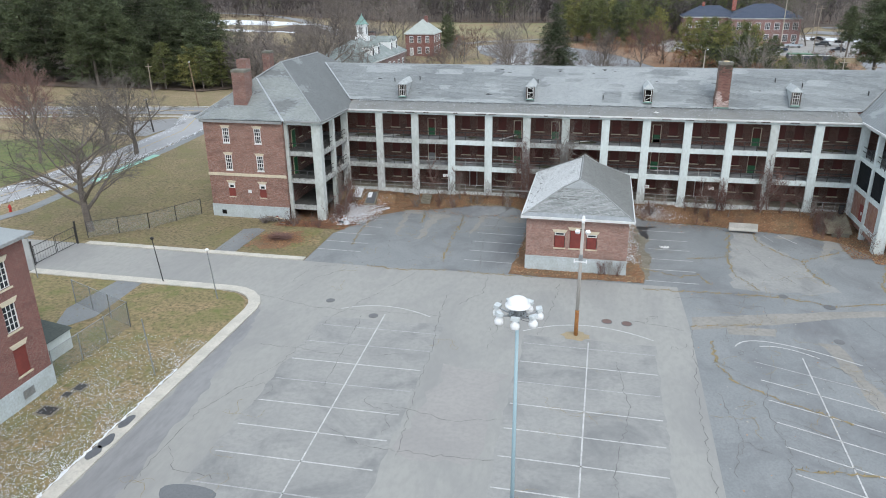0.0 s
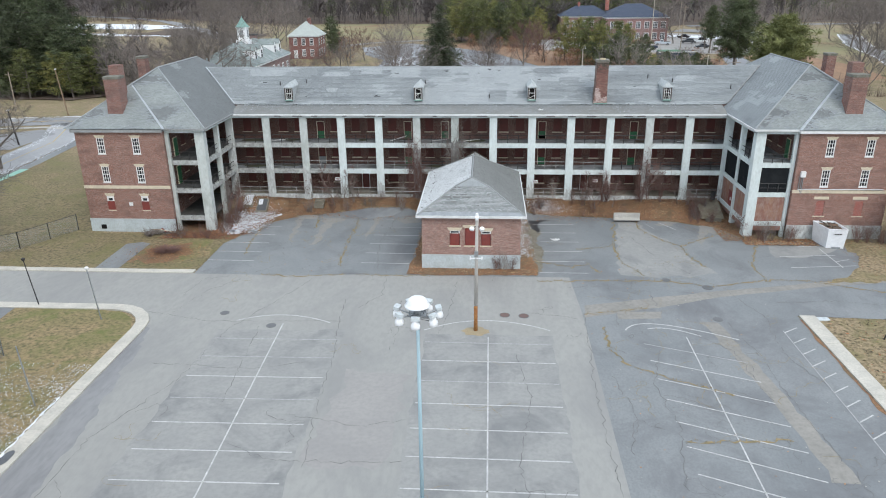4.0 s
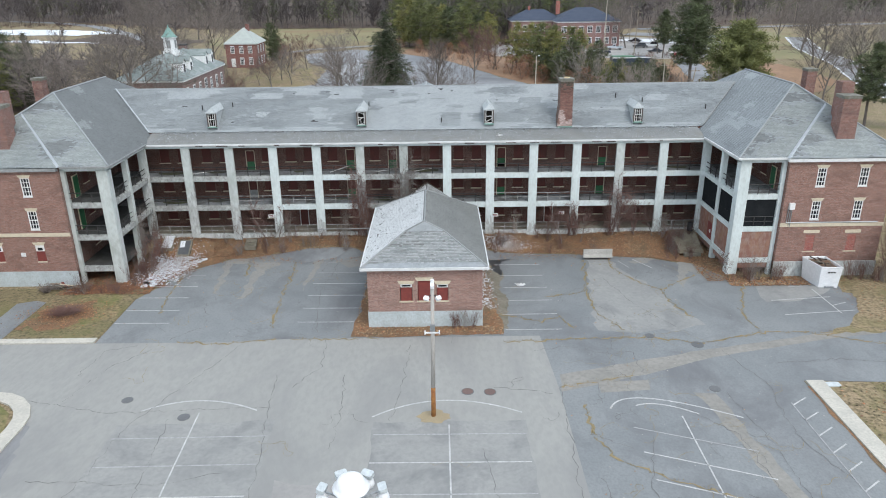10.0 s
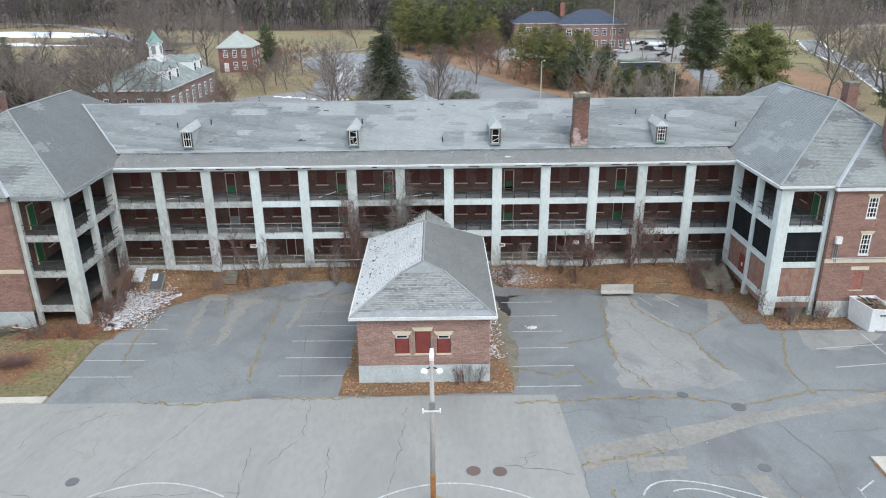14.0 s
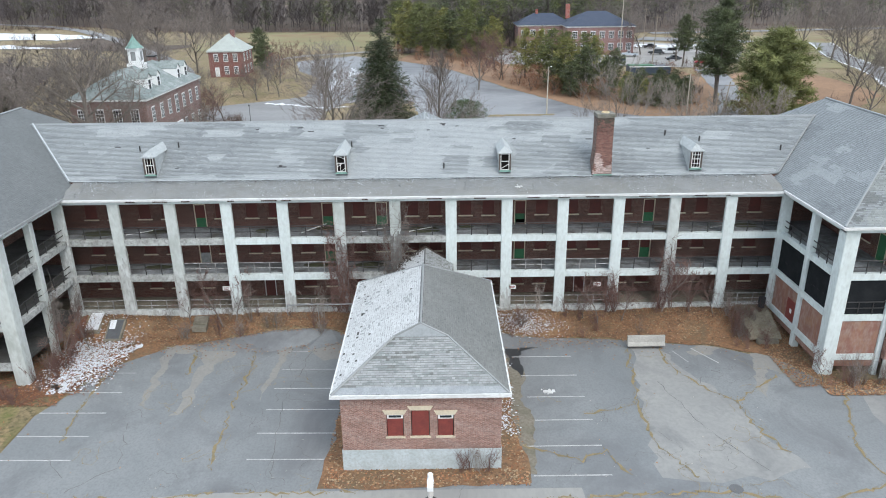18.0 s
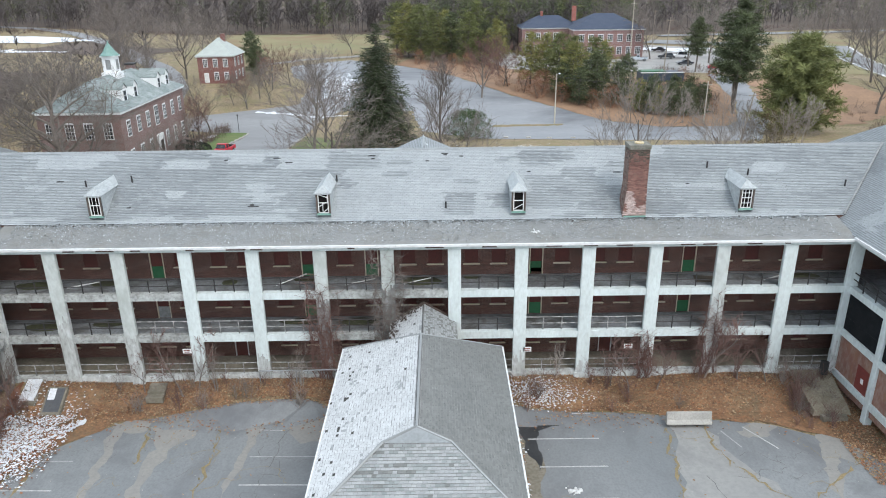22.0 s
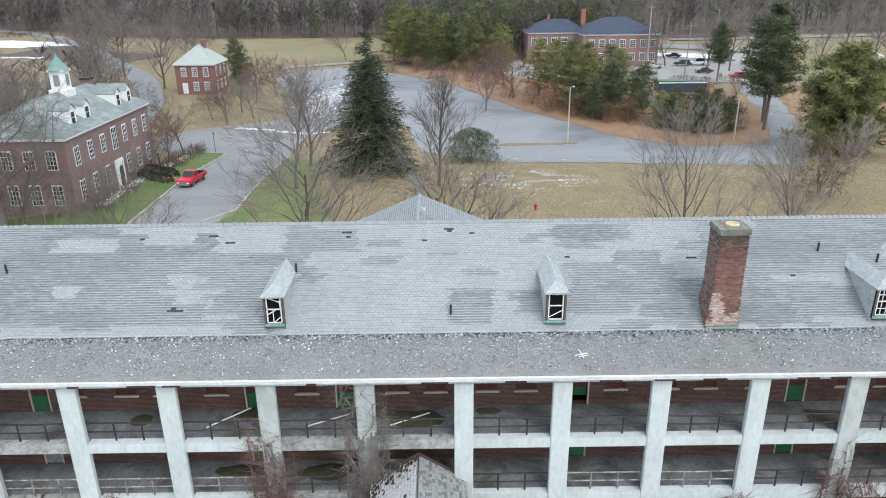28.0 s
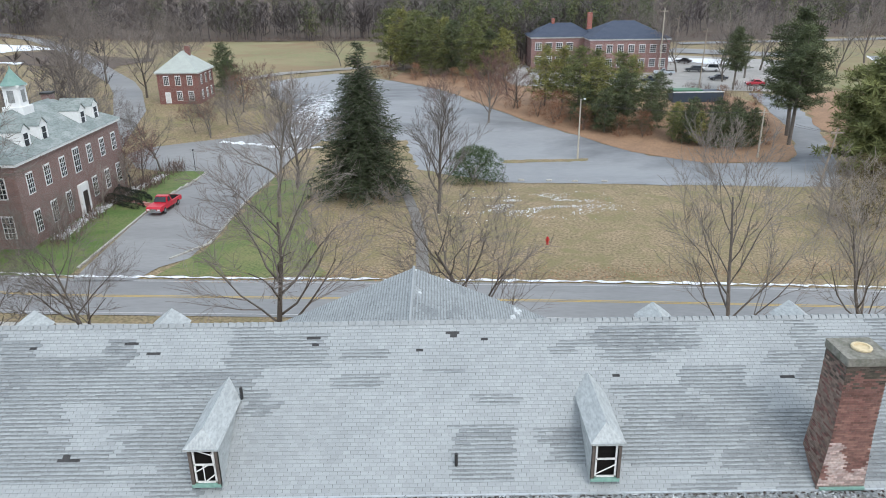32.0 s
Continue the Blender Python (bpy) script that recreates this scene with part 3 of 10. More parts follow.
for fl in (1, 2):
    for k in range(13):
        if fl == 1 and k == 6:
            continue
        railing(main, col_left(k) + 0.9, col_left(k + 1), F + 0.35, ROOMS[fl], rng.choice((0, 0, 0, 0.05)), rng, mt=PALE_RAIL if fl == 1 and k in (2, 3, 4, 8, 9) else IRON)
for k in (0, 1, 2, 3, 4, 5, 7, 8, 9, 12):
    railing(main, col_left(k) + 0.9, col_left(k + 1), F + 0.3, ROOMS[0] - 0.1, 0.03, rng, mt=PALE_RAIL)

# low-pitched gravel roof over the galleries
PORCH_TOP, RIDGE = (88.84, 12.43), (94.62, 16.22)
b = Build()
lo, hi = (F - 0.3, 11.74), PORCH_TOP
n = 60
b.add([(CX + s * 29.3, y, z) for y, z in (lo, hi, (hi[0], hi[1] - 0.5), (lo[0], lo[1] - 0.12)) for s in (-1, 1)],
      [(0, 1, 3, 2), (2, 3, 5, 4), (4, 5, 7, 6), (6, 7, 1, 0)])
part("gallery_roof", b, GRAVEL_ROOF, main, "low gallery roof of mossy grey roofing, littered with slate chips")
b = Build()
for _ in range(15000):
    u = rng.random() ** 2.2
    x, y = CX + rng.uniform(-28.4, 28.4), hi[0] - 0.12 - u * 2.6
    z = lo[1] + (y - lo[0]) * (hi[1] - lo[1]) / (hi[0] - lo[0])
    s, w = rng.uniform(0.02, 0.06), rng.uniform(0, 6.3)
    c, d = math.cos(w) * s, math.sin(w) * s
    h = rng.uniform(0.015, 0.06)
    b.add([(x - c, y - d, z + 0.01), (x + d, y - c, z + h), (x + c, y + d, z + h), (x - d, y + c, z + 0.012)], [(0, 1, 2, 3)], rng.choice((0, 0, 0, 1, 1, 3, 2)))
part("slate_debris", b, SLATES, main, kind="stuff")

b = Build()
for _ in range(2600):
    x, y = CX + rng.uniform(-28.4, 28.4), hi[0] - 0.06 - abs(rng.gauss(0, 0.16))
    z = lo[1] + (y - lo[0]) * (hi[1] - lo[1]) / (hi[0] - lo[0])
    s, w = rng.uniform(0.02, 0.09), rng.uniform(0, 6.3)
    c, d = math.cos(w) * s, math.sin(w) * s
    h = rng.uniform(0.015, 0.09)
    b.add([(x - c, y - d, z + 0.01), (x + d, y - c, z + h), (x + c, y + d, z + h), (x - d, y + c, z + 0.012)], [(0, 1, 2, 3)], rng.choice((0, 0, 1, 1, 1, 3, 2)))
part("eaves_debris", b, [SLATES[0], SLATES[1], DARK_ROT, SLATES[3]], main, "slate chips and leaf mould below the slates", kind="stuff")

# main slated roof: the slope to the yard, its back, the ridge
rise, run = RIDGE[1] - PORCH_TOP[1], RIDGE[0] - PORCH_TOP[0]
length = math.hypot(rise, run)
b = Build()
x0, x1 = CX - 39, CX + 39
y2 = 2 * RIDGE[0] - PORCH_TOP[0]
b.add([(x0, PORCH_TOP[0], PORCH_TOP[1]), (x1, PORCH_TOP[0], PORCH_TOP[1]), (x1, RIDGE[0], RIDGE[1]), (x0, RIDGE[0], RIDGE[1]),
       (x0, y2, PORCH_TOP[1]), (x1, y2, PORCH_TOP[1])], [(0, 1, 2, 3), (3, 2, 5, 4), (0, 3, 4), (1, 5, 2), (0, 4, 5, 1)])
roof = part("roof", b, ROOF_BED, main, "long grey slate roof with patches of newer slate and missing slates")
WING_IN, WING_RUN, WING_EAVE, WING_TOP = 29.1, 7.75, 11.85, 17.4
WING_FRONT = 76.75
wing_pitch = (WING_TOP - WING_EAVE) / WING_RUN


def valley_x(v):
    """Half width of the main slope at a height v up the slope, where the wings' roofs cut in."""
    z = PORCH_TOP[1] + rise * v / length
    return WING_IN - 0.05 + (z - WING_EAVE) / wing_pitch


HOLES = [(26.7, 27.05, 1.4, 1.62), (27.05, 27.5, 1.4, 1.5), (27.9, 28.3, 6.05, 6.18), (28.8, 29.2, 5.55, 5.7), (35.0, 35.45, 6.2, 6.33), (35.3, 35.5, 5.9, 6.02),
         (39.25, 39.5, 5.58, 5.7), (37.2, 37.9, 1.0, 1.12), (38.35, 38.75, 1.0, 1.12), (40.55, 40.95, 6.25, 6.4), (40.7, 40.85, 6.1, 6.25), (41.85, 42.25, 6.05, 6.18),
         (46.8, 47.2, 4.38, 4.5), (53.3, 53.75, 4.22, 4.36), (24.1, 24.35, 5.85, 6.0), (17.9, 18.3, 1.4, 1.55), (12.2, 12.6, 3.9, 4.05), (58.4, 58.7, 3.0, 3.15)]
o = (CX - 39, PORCH_TOP[0], PORCH_TOP[1])
edge = [(39 - valley_x(0), 0), (39 + valley_x(0), 0), (39 + valley_x(length), length), (39 - valley_x(length), length)]
OLD_FIELDS = [(31.8, 33.2, 4.0, 6.6), (32.6, 33.9, 3.0, 4.0), (32.8, 35.6, 4.95, 6.35), (36.2, 38.1, 5.15, 5.65), (36.2, 38.1, 4.0, 4.6), (39.3, 41.0, 4.55, 4.75), (40.5, 42.7, 0.4, 2.4), (41.4, 43.0, 3.2, 3.6),
              (46.2, 50.2, 5.4, 6.45), (46.5, 48.6, 4.9, 5.45), (49.4, 51.9, 3.8, 4.65), (50.0, 52.3, 0.7, 3.85), (46.8, 49.6, 0.8, 3.9), (44.0, 46.9, 1.0, 2.3), (49.6, 50.2, 1.4, 3.2), (52.3, 54.0, 0.5, 2.9)]
NEW_FIELDS = [(28.1, 31.8, 4.9, 6.9), (22.6, 31.8, 6.3, 6.9), (24.2, 27.0, 5.5, 6.3), (19.5, 23.0, 5.0, 5.9), (20.2, 21.6, 2.2, 2.9), (26.4, 28.0, 3.0, 3.4), (10.0, 14.5, 5.2, 6.4), (57.0, 61.5, 2.65, 3.0), (63.5, 66.0, 4.0, 5.0), (55.0, 57.2, 5.9, 6.8)]


def main_patch(u, v, r):
    """Pale re-slated fields in the middle and along the ridge, older striped slates to both sides."""
    row = math.floor(v / 0.3)
    x = u + 0.45 * noise.noise(Vector((row * 1.7, 3.1, 0.4))) + 0.25 * noise.noise(Vector((row * 5.3, u * 0.6, 1.9)))
    n = noise.noise(Vector((u * 0.13, row * 0.21, 5.3))) + 0.5 * noise.noise(Vector((u * 0.5, row * 0.6, 3.1)))
    old = 2 if n > 0.28 and r.random() < 0.9 else 1
    if 33.2 <= x <= 54.0:
        if any(a <= x <= c and d <= v <= e for a, c, d, e in OLD_FIELDS):
            return old
        return 1 if x > 43.5 and n > 0.42 else 0
    if any(a <= x <= c and d <= v <= e for a, c, d, e in OLD_FIELDS):
        return old
    if any(a <= x <= c and d <= v <= e for a, c, d, e in NEW_FIELDS):
        return 0
    if 31.8 < x < 33.2:
        return 0
    return 0 if n < -0.5 or v < 0.5 and n < 0.05 else old


slope(roof, o, (1, 0, 0), (0, run, rise), edge, main_patch, rng, pieces=(33.2, 36.6, 1.1, 4.3), holes=HOLES)
b = Build()
x = CX - 36
while x < CX + 36:
    b.hexa([(x, RIDGE[0] - 0.13, RIDGE[1] - 0.05), (x + 0.27, RIDGE[0] - 0.16, RIDGE[1] - 0.05), (x + 0.27, RIDGE[0] + 0.16, RIDGE[1] - 0.05), (x, RIDGE[0] + 0.16, RIDGE[1] - 0.05)],
           [(x, RIDGE[0] - 0.02, RIDGE[1] + 0.09), (x + 0.27, RIDGE[0] - 0.02, RIDGE[1] + 0.06), (x + 0.27, RIDGE[0] + 0.02, RIDGE[1] + 0.06), (x, RIDGE[0] + 0.02, RIDGE[1] + 0.09)], 0)
    x += 0.3
part("ridge_comb", b, SLATES[0], roof, "pale comb of ridge slates", kind="stuff")
part("eaves_flashing", Build().box(CX - 29.2, CX + 29.2, PORCH_TOP[0] - 0.06, PORCH_TOP[0] + 0.03, PORCH_TOP[1] - 0.03, PORCH_TOP[1] + 0.045), LEAD, roof)
# shadow below the flashing, put in as a thin strip in the rot colour
part("tarred_joint", Build().box(CX - 29.2, CX + 29.2, PORCH_TOP[0] - 0.13, PORCH_TOP[0] - 0.06, PORCH_TOP[1] - 0.1, PORCH_TOP[1] + 0.005), DARK_ROT, roof, "dark strip standing in for the shadow under the flashing")


DORMER_SLATE = surface("streaked_dormer_slate", (0.46, 0.49, 0.495), (0.35, 0.375, 0.38), (0.19, 0.205, 0.205), wide=5, fine=12, rough=0.7, bump=0.012, fleck=0.5, contrast=0.3, stretch=(1, 0.35, 1))


# dormers
GREY_BOARD = surface("weathered_brown_board", (0.135, 0.11, 0.095), (0.095, 0.078, 0.068), (0.05, 0.042, 0.036), wide=3, fine=12)


def dormer(x, panes):
    y0, z0, z1, half = 89.0, 12.98, 14.5, 0.5
    top = 14.98
    back = lambda z: PORCH_TOP[0] + (z - PORCH_TOP[1]) * run / rise
    b = Build()
    for s in (-1, 1):
        xa = x + s * half
        xb = x + s * (half - 0.1)
        b.add([(xa, y0, z0 - 0.3), (xa, y0, z1), (xa, back(z1), z1), (xa, back(z0 - 0.3), z0 - 0.3)], [(0, 1, 2, 3)] if s > 0 else [(3, 2, 1, 0)], 0)
        b.box(min(xa, xb), max(xa, xb), y0 - 0.03, y0 + 0.1, z0 - 0.1, z1, 1)
    b.box(x - half, x + half, y0 - 0.03, y0 + 0.1, z1 - 0.1, z1 + 0.02, 1)
    b.box(x - half, x + half, y0 - 0.05, y0 + 0.1, z0 - 0.14, z0 - 0.02, 2)
    d = part("dormer", b, [DORMER_SLATE, GREY_BOARD, COPPER_GREEN], roof, "small roof dormer with a broken sash")
    part("dormer_opening", Build().box(x - half + 0.07, x + half - 0.07, y0 + 0.16, y0 + 0.2, z0, z1 - 0.1), DARK, d)
    e, h = half + 0.1, z1
    b = Build()
    prof = [(-e, h - 0.06), (-0.3, (h + top) / 2 - 0.02), (0, top), (0.3, (h + top) / 2 - 0.02), (e, h - 0.06)]
    front = [(x + u * (0.96 if abs(u) < e else 1), y0 - 0.12 + (top - h) * 0.0 + (0.5 if u == 0 else 0.26 if abs(u) < e else 0), z) for u, z in prof]
    rear = [(x + u, back(z) + 0.05, z) for u, z in prof]
    b.add(front + rear, [(i, i + 1, 6 + i, 5 + i) for i in range(4)] + [(4, 3, 2, 1, 0)])
    b.box(x - e, x + e, y0 - 0.13, y0 - 0.02, h - 0.12, h - 0.03)
    part("dormer_roof", b, DORMER_SLATE, d, "pale slated dormer roof")
    b = Build()
    w = half - 0.13
    for xa, xb, za, zb in ((-w, w, z0, z0 + 0.06), (-w, w, z1 - 0.18, z1 - 0.1), (-w, -w + 0.06, z0, z1 - 0.1), (w - 0.06, w, z0, z1 - 0.1), (-w, w, 13.7, 13.76)):
        b.box(x + xa, x + xb, y0 + 0.02, y0 + 0.06, za, zb)
    for xa, za, xb, zb in panes:
        b.tube([(x + xa, y0 + 0.03, za), (x + xb, y0 + 0.03, zb)], 0.025, 4)
    part("sash", b, WHITE_PAINT, d, "white window sash")


GRID_BARS = [(-0.13, 13.0, -0.13, 14.4), (0.13, 13.0, 0.13, 14.4), (-0.38, 13.35, 0.38, 13.35), (-0.38, 14.08, 0.38, 14.08)]
dormer(-24.36, GRID_BARS[:2])
dormer(-8.37, [(-0.35, 14.35, 0.3, 14.1), (0.28, 14.2, 0.36, 13.1), (-0.3, 13.45, 0.1, 13.7), (0.0, 13.05, 0.35, 13.35), (-0.05, 13.05, -0.05, 13.7)])
dormer(5.34, [(-0.35, 13.1, 0.35, 13.5)])
dormer(21.36, GRID_BARS)
for s, (u, v) in enumerate(((-26.06, 3.44), (-22.8, 3.84), (-7.74, 3.7), (0.23, 1.06), (19.69, 4.6), (22.53, 3.84), (29.3, 2.66))):
    y, z = PORCH_TOP[0] + v * run / length, PORCH_TOP[1] + v * rise / length
    part("vent_pipe", Build().tube([(u, y, z - 0.1), (u, y, z + 0.5)], 0.06, 8), IRON, roof)


# chimneys
def chimney(name, x0, x1, y0, y1, z0, z1, parent, material, cap, label, flare=0.0, pots=()):
    b = Build()
    b.hexa([(x0 - flare, y0 - flare * 0.3, z0), (x1 + flare * 0.3, y0 - flare * 0.3, z0), (x1 + flare * 0.3, y1, z0), (x0 - flare, y1, z0)],
           [(x0, y0, z0 + 2.2), (x1, y0, z0 + 2.2), (x1, y1, z0 + 2.2), (x0, y1, z0 + 2.2)])
    b.box(x0, x1, y0, y1, z0 + 2.2, z1)
    c = part(name, b, material, parent, label)
    part("cap", Build().post(x0 - 0.06, x1 + 0.06, y0 - 0.06, y1 + 0.06, z1 - 0.14, z1 + 0.14, 0.04), cap, c, "mossy concrete chimney cap")
    return c


OLD_CAP = surface("lichened_cap", (0.24, 0.23, 0.20), (0.14, 0.14, 0.11), (0.05, 0.05, 0.04), wide=3, fine=8, bump=0.02)
CHIMNEY_BRICK = surface("chimney_brick", (0.235, 0.125, 0.102), (0.185, 0.09, 0.074), (0.115, 0.068, 0.058), wide=1.2, fine=10, vary=0.3, piece=0.3)
SALTED_BRICK = surface("salt_bloomed_brick", (0.44, 0.34, 0.31), (0.52, 0.43, 0.40), (0.23, 0.11, 0.09), wide=1.6, fine=9, vary=0.3, piece=0.3)
# left-face tone: raking light painted in together with weathered, smeared mortar
TAN_BRICK = surface("tan_brick_raking_light", (0.27, 0.205, 0.17), (0.22, 0.15, 0.12), (0.14, 0.09, 0.075), wide=1.4, fine=10, vary=0.3, piece=0.3)
SOOT_BRICK = surface("mossy_dark_brick", (0.12, 0.09, 0.075), (0.085, 0.075, 0.055), (0.05, 0.045, 0.035), wide=1.4, fine=10, vary=0.3, piece=0.3)
MORTAR = surface("old_mortar", (0.25, 0.21, 0.18), (0.17, 0.14, 0.12), (0.1, 0.08, 0.07))
ch = chimney("chimney", 12.86, 14.24, 88.92, 90.24, 12.4, 17.45, main, MORTAR, OLD_CAP, "tall brick chimney, salt-stained towards its base", flare=0.22)
b = Build().lathe(13.6, 89.55, [(0.30, 17.55), (0.33, 17.64), (0.31, 17.68), (0.24, 17.68), (0.22, 17.62)], 20)
part("chimney_pot", b, surface("buff_clay", (0.62, 0.52, 0.34), (0.55, 0.44, 0.28), (0.4, 0.32, 0.2)), ch, "buff clay flue rim")
part("flashing", Build().box(12.75, 14.3, 88.78, 88.9, 12.4, 12.56), COPPER_GREEN, ch, "green copper flashing")
# its bricks, in stretcher courses
brick_face = Build().box(0, 0.198, -0.012, 0.03, 0, 0.065)
brick_mesh = {}
for key, mt in (("a", CHIMNEY_BRICK), ("b", SALTED_BRICK)):
    brick_mesh[key] = mesh_of("brick", brick_face, mt)
rest = Build()
count, z, j = 0, 12.62, 0
while z < 17.25:
    f = 0.22 * max(0.0, 1 - (z - 12.4) / 2.2)
    xa, xb, ya, yb = 12.86 - f, 14.24 + f * 0.3, 88.92 - f * 0.3, 90.24
    for face in ("front", "left", "right"):
        span = xb - xa if face == "front" else yb - ya
        u = -0.104 if j % 2 else 0.0
        while u < span - 0.03:
            a, c = max(u, 0.0), min(u + 0.198, span)
            salt = z < 14.9 and noise.noise(Vector((a * 1.6 + 4, z * 1.1, 3.3))) + rng.gauss(0, 0.12) > 0.55 * (z - 13.7)
            soot = rng.random() < (z - 16.2) * 0.9
            proud = rng.uniform(-0.004, 0.006)
            if face == "front" and count < 300 and c - a > 0.19 and 12.6 < z < 16.0:
                piece("brick", brick_mesh["b" if salt else "a"], ch, Matrix.Translation((xa + a, ya - proud, z)))
                count += 1
            elif face == "front":
                rest.box(xa + a, xa + c, ya - 0.012 - proud, ya + 0.03, z, z + 0.065, 3 if soot else int(salt))
            elif face == "left":
                yy = min(yb, ya + c)
                rest.box(xa - 0.012 - proud, xa + 0.03, ya + a, yy, z, z + 0.065, 3 if soot and rng.random() < 0.5 else 2 if rng.random() < 0.75 else 0)
            u += 0.208
    z, j = z + 0.075, j + 1
part("brickwork", rest, [CHIMNEY_BRICK, SALTED_BRICK, TAN_BRICK, SOOT_BRICK], ch, kind="stuff")

# rear cross wing, its roof showing above the ridge
b = Build()
zt, ze, half, ya, yb = 15.75, 11.7, 9.2, RIDGE[0], 101.7
ye = 101.4
b.add([(CX - half, ya, ze), (CX - half, yb, ze), (CX + half, yb, ze), (CX + half, ya, ze), (CX, ya, zt), (CX, ye, zt)],
      [(0, 4, 5, 1), (3, 2, 5, 4), (1, 5, 2), (0, 1, 2, 3)])
rear = part("rear_roof", b, ROOF_BED, main, "slate roof of the rear cross wing")
w = math.hypot(half, zt - ze)
slope(rear, (CX - half, yb, ze), (0, -1, 0), (half, 0, zt - ze), [(0, 0), (yb - ya, 0), (yb - ya, w), (yb - ye, w)], patches(8.2, 0.75, -0.9), rng)
slope(rear, (CX + half, ya, ze), (0, 1, 0), (-half, 0, zt - ze), [(0, 0), (yb - ya, 0), (ye - ya, w), (0, w)], patches(9.2, 0.42, -0.5, 0.5, 0.8, frost=0.5), rng)
part("ridge_capping", Build().tube([(CX, ya, zt + 0.04), (CX, ye + 0.1, zt + 0.04)], 0.07, 6), SLATES[0], rear)
part("rear_wall", Build().box(CX - half + 0.4, CX + half - 0.4, 100.5, yb - 0.4, 0.2, 11.7), BRICK, main)
part("rear_wall", Build().box(CX - 43, CX + 43, 100.0, 100.4, 0.2, 12.45), BRICK, main)
for x in (-25.6, -19.2, -12.8, 9.7, 16.1, 22.5):
    b = Build()
    y0_, y1_ = 95.6, 98.9
    b.add([(x - 0.7, y0_, 12.4), (x + 0.7, y0_, 12.4), (x + 0.7, y1_, 12.4), (x - 0.7, y1_, 12.4), (x - 0.7, y0_, 14.3), (x + 0.7, y0_, 14.3), (x + 0.7, y1_, 14.3), (x - 0.7, y1_, 14.3)],
          [(0, 1, 5, 4), (1, 2, 6, 5), (2, 3, 7, 6), (3, 0, 4, 7), (4, 5, 6, 7)])
    d = part("rear_dormer", b, SLATES[1], main, "slated dormer on the street side")
    c = [(x + u, y_, z_) for y_ in (95.6, 99.1) for u, z_ in ((-0.85, 14.2), (-0.42, 14.55), (0, 14.85), (0.42, 14.55), (0.85, 14.2))]
    part("dormer_roof", Build().add(c, [(i, i + 1, i + 6, i + 5) for i in range(4)] + [(4, 3, 2, 1, 0), (5, 6, 7, 8, 9), (0, 4, 9, 5)]), DORMER_SLATE, d)


# ---------------------------------------------------------------- the two wings, mirror images of each other
def sash_window(parent, x, y, z0, z1, half, label, boarded=False):
    b = Build()
    b.box(x - half - 0.03, x + half + 0.03, y - 0.05, y + 0.1, z0 - 0.12, z0)
    w = part("window", b, CREAM_STONE if boarded else WHITE_TRIM, parent, label)
    b = Build().hexa([(x - half - 0.02, y - 0.05, z1), (x + half + 0.02, y - 0.05, z1), (x + half + 0.02, y + 0.05, z1), (x - half - 0.02, y + 0.05, z1)],
                     [(x - half - 0.2, y - 0.05, z1 + 0.28), (x + half + 0.2, y - 0.05, z1 + 0.28), (x + half + 0.2, y + 0.05, z1 + 0.28), (x - half - 0.2, y + 0.05, z1 + 0.28)])
    b.box(x - 0.1, x + 0.1, y - 0.07, y, z1, z1 + 0.32)
    part("lintel", b, CREAM_STONE, w, "cream stone lintel with a keystone")
    if boarded:
        mid = z0 + 0.62 * (z1 - z0)
        part("board", Build().box(x - half, x + half, y + 0.02, y + 0.06, z0, mid), RED_BOARD, w, "red board over the lower sash")
        part("upper_sash", Build().box(x - half, x + half, y + 0.03, y + 0.07, mid, z1), WHITE_PAINT, w)
        part("pane", Build().box(x - half * 0.55, x + half * 0.55, y + 0.02, y + 0.028, mid + 0.08, mid + 0.36), PANE, w)
        return
    mid = (z0 + z1) / 2
    b = Build()
    for xa, xb, za, zb in ((-half, half, z0, z0 + 0.07), (-half, half, z1 - 0.07, z1), (-half, -half + 0.08, z0 + 0.07, z1 - 0.07), (half - 0.08, half, z0 + 0.07, z1 - 0.07),
                           (-half + 0.08, half - 0.08, mid - 0.04, mid + 0.04)):
        b.box(x + xa, x + xb, y + 0.0, y + 0.07, za, zb)
    for q in (-0.33, 0.33):
        b.box(x + q * half - 0.024, x + q * half + 0.024, y + 0.02, y + 0.05, z0 + 0.07, z1 - 0.07)
    for q in (0.25, 0.75):
        h = z0 + q * (z1 - z0)
        b.box(x - half + 0.08, x + half - 0.08, y + 0.022, y + 0.052, h - 0.024, h + 0.024)
    part("sash", b, WHITE_PAINT, w, "white sash with small panes")
    part("pane", Build().box(x - half + 0.05, x + half - 0.05, y + 0.06, y + 0.07, mid, z1 - 0.05), PANE, w)
    part("pane", Build().box(x - half + 0.05, x + half - 0.05, y + 0.062, y + 0.072, z0 + 0.05, mid), PANE, w)


def mossed(u, v, r):
    """Smooth dark slates with a few olive ones."""
    return 5 if noise.noise(Vector((u * 0.3, v * 0.5, 7.1))) + r.gauss(0, 0.1) > 0.62 else 6


def plain_front(u, v, r):
    n = noise.noise(Vector((u * 0.35, v * 0.6, 2.1))) + r.gauss(0, 0.1)
    return 5 if n > -0.05 else 1 if n > -0.3 else 6


